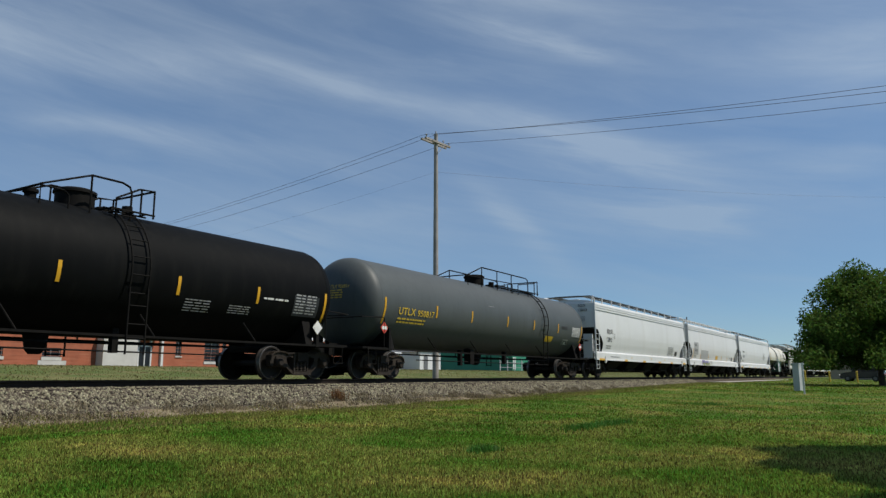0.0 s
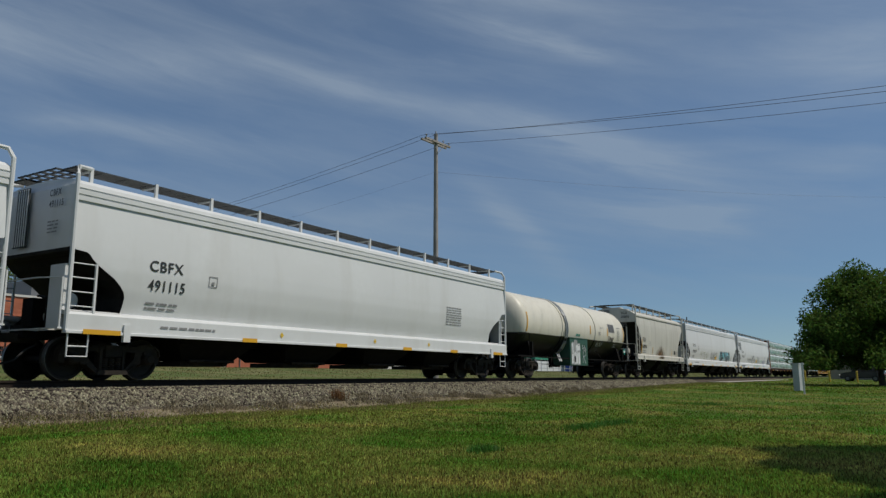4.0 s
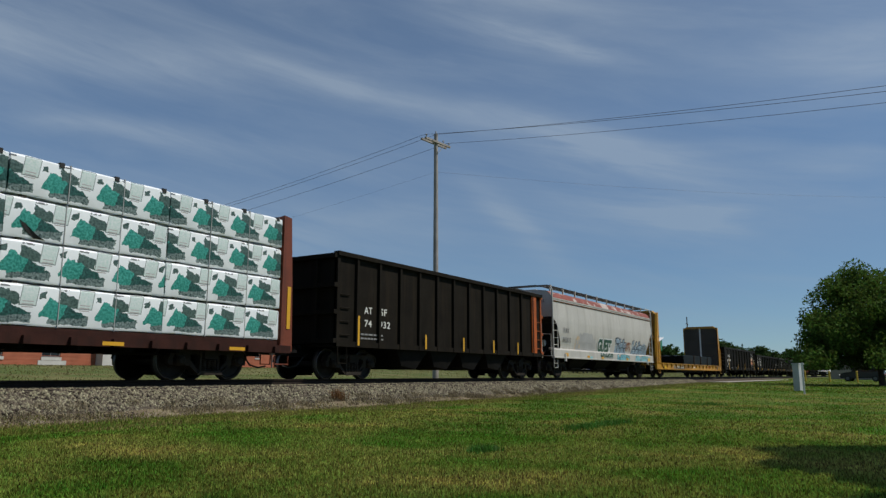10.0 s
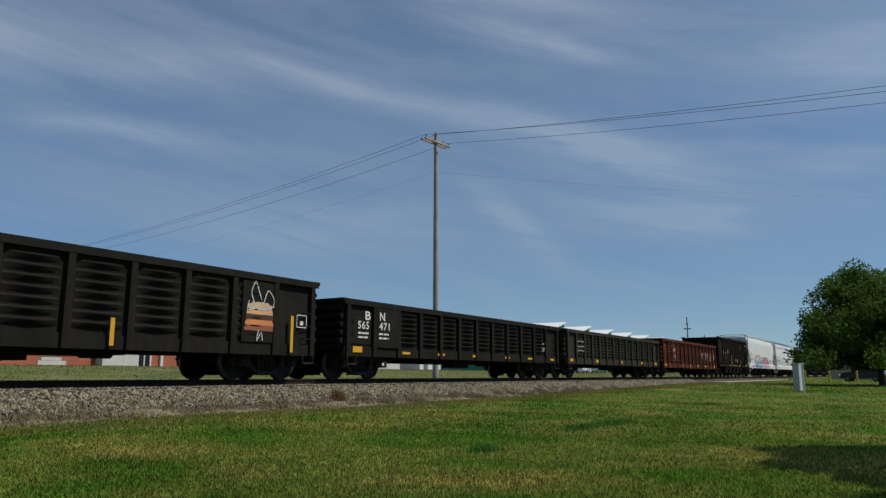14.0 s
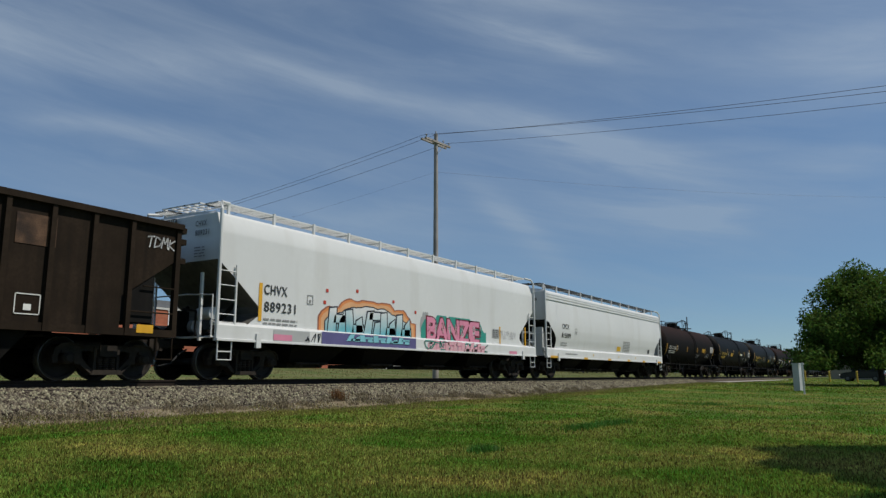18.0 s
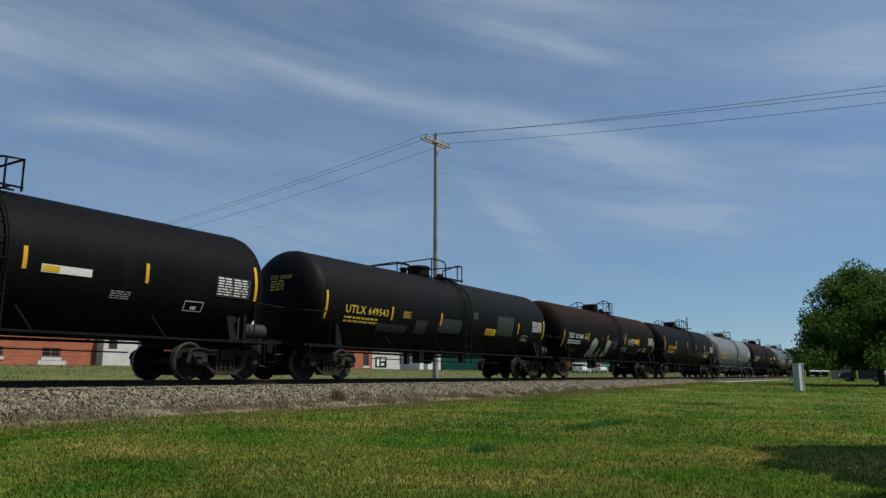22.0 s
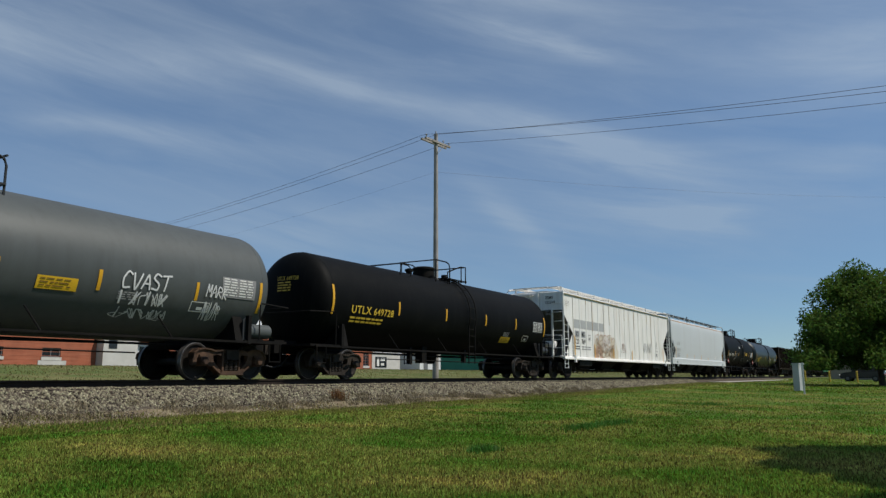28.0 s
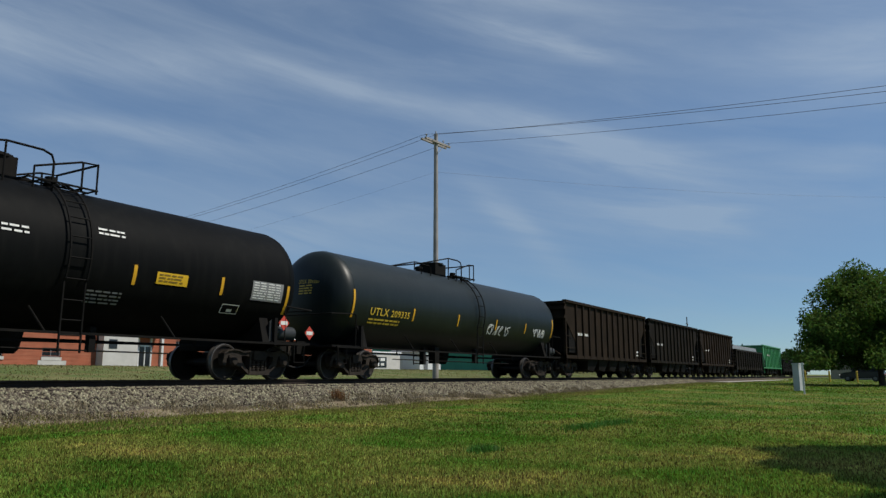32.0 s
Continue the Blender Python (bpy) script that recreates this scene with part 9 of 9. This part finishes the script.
    blocks(car, fs, 9.3, 13.4, 0.97, 1.33, 7, "g_rose", "g_pink", None, 125)
    tag(car, fs, 9.2, 13.7, 1.0, 1.32, "g_teal", 127, 0.05, 5)
    rect(car, fs, 1.9, 3.3, 1.0, 1.3, "patch", "paint_patch", 0.008)
    tag(car, s, 14.2, 16.4, 1.6, 1.95, "letter_faint", 126, 0.018, 7)
    rect(car, s, 14.3, 14.85, 1.62, 1.98, "g_grey", "data_panel")
    bars(car, s, 14.33, 14.82, 1.65, 1.95, 4, "letter_black", 0.016, 2, seed=133)
    rect(car, fs, 1.9, 2.6, 1.02, 1.18, "g_pink", "notice")
    rect(car, fs, 15.6, 16.3, 1.0, 1.12, "g_pink", "notice")
    car, s, n = hopper("white covered hopper coupled to a graffiti-covered one", 352.85, 372.0, "white", marks=("CPCX", "815009"))
    lettering(car, s, "CPCX", 1.93, 2.38, 0.23, "letter_black", 0.86)
    lettering(car, s, "815009", 1.91, 1.94, 0.23, "letter_black", 1.15)
    panel_box(car, s, 3.58, 2.18, 0.28, 0.26, "letter_grey")
    bars(car, s, 1.9, 2.8, 1.5, 1.72, 2, "letter_grey", seed=131)
    rect(car, s, 10.19, 10.83, 1.5, 1.77, "amber", "notice")
    bars(car, s, 11.2, 12.6, 1.45, 2.1, 7, "letter_grey", seed=132)
    rect(car, s, 16.2, 16.6, 1.5, 1.75, "letter_black", "data_panel")
    sill_marks(car, n)


def tank_string():
    # label, ends, paint, mark, number, ink, side frames, rails (start, peak, end) and manway, notice, end strips, others
    plain = [
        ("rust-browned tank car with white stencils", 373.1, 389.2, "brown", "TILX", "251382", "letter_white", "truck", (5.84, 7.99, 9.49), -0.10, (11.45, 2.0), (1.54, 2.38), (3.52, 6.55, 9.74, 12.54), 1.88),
        ("matt black tank car with yellow stencils and reflector strips", 390.6, 407.1, "black", "UTLX", "669560", "letter_yellow", "truck", (4.64, 7.15, 10.2), -0.46, (5.87, 1.95), (2.0, 2.9), (4.2, 7.05, 10.0, 12.72), 2.13),
        ("black tank car with grey repaint patches", 408.6, 425.2, "patchy", "UTLX", "649543", "letter_yellow", "truck", (5.51, 7.51, 9.75), -0.49, (10.6, 1.7), (1.73, 2.58), (4.08, 7.12, 13.45), 1.9),
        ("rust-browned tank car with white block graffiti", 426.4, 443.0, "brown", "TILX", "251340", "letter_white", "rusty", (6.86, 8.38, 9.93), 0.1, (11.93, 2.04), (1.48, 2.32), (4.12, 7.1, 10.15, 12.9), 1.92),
        ("dull black tank car with scuffed lower shell", 444.5, 461.0, "black", "UTLX", "645075", "letter_yellow", "rusty", (5.69, 7.05, 9.69), None, (12.92, 1.58), (1.94, 2.83), (3.8, 7.07, 9.75, 12.68), 2.18),
        ("light grey tank car with dark spill stains", 462.5, 479.1, "ltgrey", "UTLX", "643475", "letter_yellow", "truck", (5.18, 7.06, 9.64), None, (10.05, 1.6), (2.03, 2.82), (4.0, 7.2, 10.15), 2.13),
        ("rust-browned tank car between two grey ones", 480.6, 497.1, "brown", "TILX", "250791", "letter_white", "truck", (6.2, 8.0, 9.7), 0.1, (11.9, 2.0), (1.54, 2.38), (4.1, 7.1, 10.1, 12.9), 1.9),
        ("grey tank car with white line graffiti", 498.7, 515.2, "grey", "UTLX", "661975", "letter_yellow", "rusty", (5.9, 7.37, 9.68), None, (10.15, 1.78), (1.68, 2.5), (4.05, 6.6, 9.32, 11.42, 13.95), 1.86),
        ("black tank car with bold yellow stencils", 516.8, 533.2, "black", "UTLX", "649728", "letter_yellow", "truck", (5.19, 7.53, 9.76), -0.32, (11.8, 1.42), (1.9, 2.78), (4.17, 7.17, 10.2, 12.9), 2.08),
    ]
    for i, (label, a, b, paint, mark, number, ink, cast, (p0, peak, p1), man, panel, tall, spots, low) in enumerate(plain):
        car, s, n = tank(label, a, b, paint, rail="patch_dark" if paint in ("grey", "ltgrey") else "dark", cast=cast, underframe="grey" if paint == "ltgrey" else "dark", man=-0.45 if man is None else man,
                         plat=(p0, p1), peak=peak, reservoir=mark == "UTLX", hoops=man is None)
        tank_marks(car, s, n, mark, number, ink, panel=panel, x=1.44 if mark == "TILX" else 1.72, ends_at=tall, spots=spots, low=low, rear_panel="patch_dark" if paint in ("brown", "black", "patchy") and i != 0 else "letter_grey")
        for x0, x1, z0, z1 in ((9.75, 10.9, 1.45, 1.78), (12.95, 13.7, 1.55, 1.76)) if ink == "letter_white" else ((4.75, 5.25, 2.0, 2.24),) if i == 2 else ((11.95, 12.5, 1.7, 1.9),):
            bars(car, s, x0, x1, z0, z1, 4, "letter_faint" if i != 2 else "letter_yellow", seed=int(x0 * 9) + i, fine=0.4)
        if i == 1:
            panel_box(car, s, 4.62, 1.97, 0.34, 0.24, "letter_white")
            rect(car, s, 10.38, 11.45, 2.11, 2.27, "letter_white", "notice", label="white maker's plate")
            rect(car, s, 10.40, 10.75, 2.13, 2.25, "amber", "notice", 0.016)
        if i == 2:
            for x0, x1, z0, z1 in ((3.47, 5.15, 1.47, 1.76), (7.05, 8.68, 1.63, 2.16), (9.5, 9.88, 2.28, 2.56), (11.55, 13.0, 1.74, 2.54), (5.6, 6.3, 1.5, 2.0)):
                rect(car, s, x0, x1, z0, z1, "patch_dark", "paint_patch", 0.008)
        if i == 3:
            for ch, x0, x1, z0, z1 in (("8", 4.72, 5.72, 0.98, 2.12), ("A", 5.82, 6.92, 0.98, 2.16), ("S", 7.02, 7.8, 1.05, 2.1)):
                lettering(car, s, ch, x0, z0, z1 - z0, "g_silver", x1 - x0, 1.0, 0.07, 0.018, "graffiti_letter")
            scrawl(car, s, "DIME", 10.72, 11.8, 1.92, 2.32, "g_white", 144, 0.035)
            tag(car, s, 7.95, 8.9, 1.2, 2.2, "chalk", 142, 0.03, 3)
            tag(car, s, 9.7, 10.5, 2.2, 2.65, "chalk", 140, 0.02, 4)
            tag(car, s, 11.5, 13.2, 1.36, 1.55, "chalk", 143, 0.02, 6)
            tag(car, s, 1.6, 2.9, 1.25, 1.45, "chalk", 139, 0.02, 5)
        if i == 4:
            tag(car, s, 0.6, 4.2, 1.45, 2.0, "chalk", 144, 0.018, 12)
            tag(car, s, 7.6, 12.6, 1.6, 2.1, "chalk", 145, 0.018, 14)
            tag(car, s, 12.7, 14.4, 1.85, 2.2, "g_grey", 146, 0.018, 8)
        if i == 5:
            rnd, g = random.Random(4), Geo()
            for k in range(60):
                x = rnd.choice((3.2, 4.1, 4.4, 5.5, 9.5, 13.0)) + rnd.gauss(0, 0.35)
                stroke(g, s, [(x, 4.75), (x + rnd.uniform(-0.1, 0.1), 4.55 - abs(rnd.gauss(0, 0.42)))], rnd.uniform(0.06, 0.25), 0.008)
            sheet("spill_stain", g, M["patch_dark"], car, "dark spill stain down the shell")
        if i == 7:
            bubbles(car, s, 4.5, 6.7, 1.2, 2.5, 5, "g_white", 146, 0.035)
            tag(car, s, 6.75, 7.2, 1.3, 1.95, "g_white", 148, 0.02, 3)
            scrawl(car, s, "CVAST", 11.95, 13.2, 1.98, 2.36, "g_white", 147, 0.04)
            tag(car, s, 12.0, 13.2, 1.6, 1.95, "g_white", 149, 0.028, 5)
            tag(car, s, 11.9, 13.4, 1.25, 1.55, "g_white", 150, 0.022, 7)
            scrawl(car, s, "MARK", 14.25, 14.9, 1.98, 2.26, "g_white", 151, 0.03)
            tag(car, s, 14.3, 14.8, 1.35, 1.9, "g_white", 152, 0.026, 3)
        if i in (0, 3, 6, 4):
            placard(car, n - 0.35, -0.9, 1.3, "letter_white")


def last_cars():
    car, plain_side, n = hopper("old white ribbed covered hopper with faded graffiti", 534.8, 553.95, "ribwhite", levels=[(0.98, 1.50, 1.34), (1.6, 1.50, 1.34), (2.21, 1.50, 1.34), (2.75, 1.50, 0.69), (3.27, 1.50, 0.06), (3.32, 1.50, 0.03), (4.12, 1.50, 0.03)], sill=(0.90, 0.99),
                                cap=[(4.14, 1.56, 0.03), (4.21, 1.55, 0.03), (4.25, 1.2, 0.1), (4.30, 0.3, 0.1)], cut=3.28, board="ribwhite", post="ribwhite", slope="slope_grey", plate=False, ladder_top=2.75, marks=("XOMX", "122769"), post_step=2.4, end_shadow=False)
    for x0, x1 in ((0.6, 1.36), (n - 0.6, n - 1.36)):
        for y in (-1.47, 1.45):
            part("side_gusset", Geo().prism([(x1, 2.18), (x0, 1.3), (x0, 1.0), (x1, 1.0)], y, y + 0.02), M["ribwhite"], car)
            part("hopper_wing", Geo().box(*sorted((x1 + (0.9 if x0 < 2 else -0.9), x1 + (2.6 if x0 < 2 else -2.6))), y, y + 0.02, 0.62, 0.93), M["slope"], car)
    for i in range(18):
        for y in (-1, 1):
            part("rib", shared("hopper_rib", lambda: Geo().prism([(-0.035, 1.0), (0.035, 1.0), (0.035, 4.1), (-0.035, 4.1)], -0.018, 0.0), M["ribwhite"]), None, car, "", Matrix.Translation((1.4 + 0.905 * i, -1.50 if y < 0 else 1.518, 0)))
    s = lambda x, z, o=0.012: plain_side(x + 0.3, z, o)
    for k in range(18):
        if k % 3 != 1:
            rect(car, s, 1.07 + 0.905 * k, 1.07 + (0.018 + 0.012 * (k % 4)) + 0.905 * k, 2.0 + 0.45 * (k * 7 % 5), 4.05, "rust_run", "rust_run", 0.024, "thin rust run down a seam")
    for k in range(5):
        rect(car, s, 1.16 + 0.905 * k, 1.96 + 0.905 * k, 2.50, 2.95, "patch", "paint_patch", 0.006)
    for x, t in ((1.36, "XO"), (2.22, "MX")):
        rect(car, s, x - 0.05, x + 0.55, 2.03, 2.38, "patch", "paint_patch", 0.006)
        lettering(car, s, t, x, 2.1, 0.25, "letter_black", 0.42)
    lettering(car, s, "122", 1.31, 1.72, 0.26, "letter_black", 0.52)
    lettering(car, s, "769", 2.2, 1.72, 0.26, "letter_black", 0.52)
    bars(car, s, 1.3, 2.0, 1.38, 1.62, 2, "letter_black", seed=161)
    bars(car, s, 2.2, 3.6, 1.38, 1.62, 2, "letter_grey", seed=162)
    panel_box(car, s, 3.2, 1.95, 0.26, 0.28, "letter_black")
    for x, b in ((1.17, 2.1), (4.0, 1.75), (7.0, 1.6), (10.4, 1.6), (17.2, 1.9)):
        rect(car, flat_side(1.52), x + 0.3, x + 0.4, 1.05, b, "strip", "reflector")
    mound(car, s, 3.95, 7.9, 1.02, 2.3, 163, "g_cream", 0.006, 0.3)
    mound(car, s, 4.1, 5.3, 1.02, 1.7, 164, "g_rosewood", 0.009, 0.3)
    mound(car, s, 6.4, 7.3, 1.1, 1.7, 165, "g_tan", 0.009, 0.3)
    bubbles(car, s, 4.1, 7.3, 1.25, 2.45, 5, "g_rosewood", 168, 0.03, 0.026)
    bubbles(car, s, 4.3, 7.0, 1.1, 1.9, 4, "g_tan", 169, 0.04, 0.024)
    mound(car, s, 5.2, 6.5, 1.5, 2.3, 171, "ribwhite", 0.011, 0.2)
    scrawl(car, plain_side, "DEM", 0.22, 0.85, 3.55, 3.82, "letter_grey", 172, 0.014)
    ragged_edge(car, plain_side, n, 4.13, "g_tan", 26, "yellowed rust along the roof edge", 0.05, 0.02)
    tag(car, s, 8.5, 9.4, 1.4, 2.0, "g_brown", 165, 0.03, 3)
    tag(car, s, 12.8, 14.5, 1.5, 2.2, "g_grey", 166, 0.03, 5)
    panel_box(car, s, 15.5, 1.35, 0.5, 0.38, "letter_black")
    bars(car, s, 15.5, 16.0, 1.85, 2.3, 4, "letter_grey", seed=167)
    car, s, n = hopper("pale grey covered hopper with an orange-stained roof edge", 554.5, 572.7, "pale", post="pale", levels=[(1.3, 1.5, 0.66), (1.36, 1.5, 0.74), (1.66, 1.52, 1.0), (1.92, 1.53, 1.18), (2.0, 1.535, 1.18), (2.15, 1.54, 0.96), (2.38, 1.545, 0.56), (2.62, 1.55, 0.30), (2.82, 1.55, 0.06), (2.86, 1.55, 0.05), (3.2, 1.55, 0.05), (3.62, 1.548, 0.05), (3.82, 1.54, 0.05), (3.96, 1.52, 0.05), (4.05, 1.49, 0.05), (4.1, 1.46, 0.05)],
                        cap=[(4.11, 1.47, 0.05), (4.16, 1.44, 0.05), (4.22, 1.34, 0.1), (4.30, 1.0, 0.1), (4.34, 0.3, 0.1)], cut=2.85, plate=False, slope="slope", ladder_top=2.6)
    ragged_edge(car, s, n, 4.06, "rust_run", 6, "orange rust along the roof edge", 0.06, 0.01)
    ragged_edge(car, s, n, 4.08, "g_brown", 7, "brown rust along the roof edge", 0.015, 0.005)
    flush = s
    s = lambda x, z, o=0.012: flush(x + 0.3, z, o)
    lettering(car, s, "ECUX", 1.37, 2.36, 0.22, "letter_faint", 0.74)
    lettering(car, s, "857112", 1.39, 1.9, 0.22, "letter_faint", 0.84)
    bars(car, s, 1.38, 2.2, 1.42, 1.75, 3, "letter_grey", seed=171)
    for x, b in ((0.97, 2.2), (4.15, 1.75), (6.4, 1.7), (8.8, 1.7), (11.3, 1.6), (16.9, 2.0)):
        rect(car, s, x, x + 0.09, 1.36, b, "strip", "reflector")
    rect(car, s, 13.8, 14.3, 1.5, 1.75, "white", "paint_patch")
    car, s, n = tank("matt black tank car with white stencils and a yellow panel", 573.8, 588.1, "black", dome="square", r=1.56, cz=2.58)
    lettering(car, s, "GBRX", 1.30, 1.98, 0.25, "letter_white", 1.05)
    lettering(car, s, "700162", 2.58, 1.99, 0.24, "letter_white", 1.38)
    tank_marks(car, s, n, None, "", panel=(9.65, 2.14), ends_at=(1.7, 2.5), spots=(4.15, 5.9, 9.05, 11.5), low=2.05, front=0.98)
    panel_box(car, s, 4.57, 2.0, 0.38, 0.24, "letter_white")
    dish = lambda xx, zz, o=0: (HEAD_AT - head_depth(math.hypot(-0.1 - xx, zz - 2.58) / 1.56) - 0.022, -0.1 - xx, zz)
    lettering(car, dish, "GBRX", 0.0, 3.2, 0.13, "letter_white", 0.32)
    lettering(car, dish, "700162", 0.4, 3.2, 0.13, "letter_white", 0.45)
    bars(car, dish, 0.05, 0.55, 2.85, 3.12, 3, "letter_white", seed=177, fine=0.4)
    bars(car, dish, 0.25, 0.75, 2.05, 2.55, 5, "letter_grey", seed=178, fine=0.4)
    for x in (1.3, 4.3, 8.1):
        bars(car, s, x, x + 0.9, 1.5, 1.85, 4, "letter_grey", seed=int(x * 10))
    bars(car, s, 6.2, 6.8, 2.75, 2.95, 2, "letter_white", seed=173)
    bars(car, s, 8.2, 8.9, 3.0, 3.2, 2, "letter_white", seed=174)
    placard(car, 0.85, -1.5, 1.5)
    placard(car, n - 1.0, -1.5, 1.5)
    placard(car, n + 0.35, -1.2, 1.3)
    car, s, n = tank("glossy dark green tank car with yellow stencils", 589.7, 606.0, "green_black", dome="square", r=1.51, cz=2.52)
    tank_marks(car, s, n, "UTLX", "209335", plain=True)
    tag(car, s, 9.4, 11.6, 1.7, 2.15, "g_white", 175, 0.05, 4)
    tag(car, s, 13.8, 15.0, 1.8, 2.2, "g_white", 176, 0.05, 3)
    for i, (a, b) in enumerate(((607.0, 620.2), (621.2, 634.4), (635.4, 648.6))):
        car, s, n = coal_car("brown-black open coal hopper near the end of the view", a, b, "coal_brown" if i != 1 else "coal", ribs=11, top=3.84)
        bars(car, s, 1.6, 3.2, 2.0, 2.3, 1, "letter_white", cols=3, seed=180 + i)
        bars(car, s, 11.3, 12.0, 1.2, 1.6, 2, "letter_white", seed=184 + i)
    car, s, n = gondola("dark gondola heaped with pale scrap", 650.0, 665.5, "coal", top=2.7, bottom=0.7, ribs=12)
    rnd = random.Random(8)
    for k in range(14):
        x = 0.9 + 1.0 * k
        h = thing("scrap_bale", "pale scrap metal bale lying in the gondola", "scrap bale", (650.0 + x, TRACK_Y, 2.35), "gondola load")
        part("bale", Geo().prism([(-0.45, -1.0), (0.45, -1.0), (0.5, 0.45), (0.1, 0.8), (-0.4, 0.55)], -1.2, 1.2), M["galv"], h)
        TRAIN.append((h, 650.0 + x))
    car, s, n = coal_car("bright green open hopper", 666.6, 681.0, "green_car", top=3.7, ribs=10)
    bars(car, s, 3.0, 5.0, 2.2, 2.7, 1, "letter_white", seed=190)
    gondola("dark gondola far along the train", 682.4, 698.0, "gon", top=2.4, ribs=12)
    gondola("dark brown gondola far along the train", 699.2, 715.0, "gon_green", top=2.4, ribs=12)


train_front()
cream_tank()
middle_hoppers()
lumber_flat()
black_coal_and_furx()
bulkhead_flat()
gondolas()
brown_coal_and_white()
tank_string()
last_cars()


# ---- movement ----
def motions():
    times = [t for t, _ in SPEED]
    for ob, u in TRAIN:
        y, z = ob.location.y, ob.location.z
        walk(ob, [(t, pose(u - gone(t), y, z)) for t in times])
    walk(SUV, [(t, pose(34.0 + 9.1 * (t - 31.0), 44.8, SUV.location.z)) for t in (0.0, 16.0, 32.0)])
    # every wheelset turns by the metres rolled; alike wheelsets share one set of keys
    first = WHEELS[0]
    step = 1 / FPS
    walk(first, [(k * step, pose(0, 0, 0, 0, -math.degrees(gone(k * step) / WHEEL_R), 0)) for k in range(int(32 * FPS) + 1)])
    roll = STREET_WHEELS[0]
    walk(roll, [(k * step, pose(0, 0, 0, 0, math.degrees(9.1 * k * step / 0.32), 0)) for k in range(int(32 * FPS) + 1)])
    for w, first in [(w, first) for w in WHEELS[1:]] + [(w, roll) for w in STREET_WHEELS[1:]]:
        w.rotation_mode = "QUATERNION"
        w.animation_data_create()
        w.animation_data.action = first.animation_data.action
        w.animation_data.action_slot = first.animation_data.action_slot


motions()
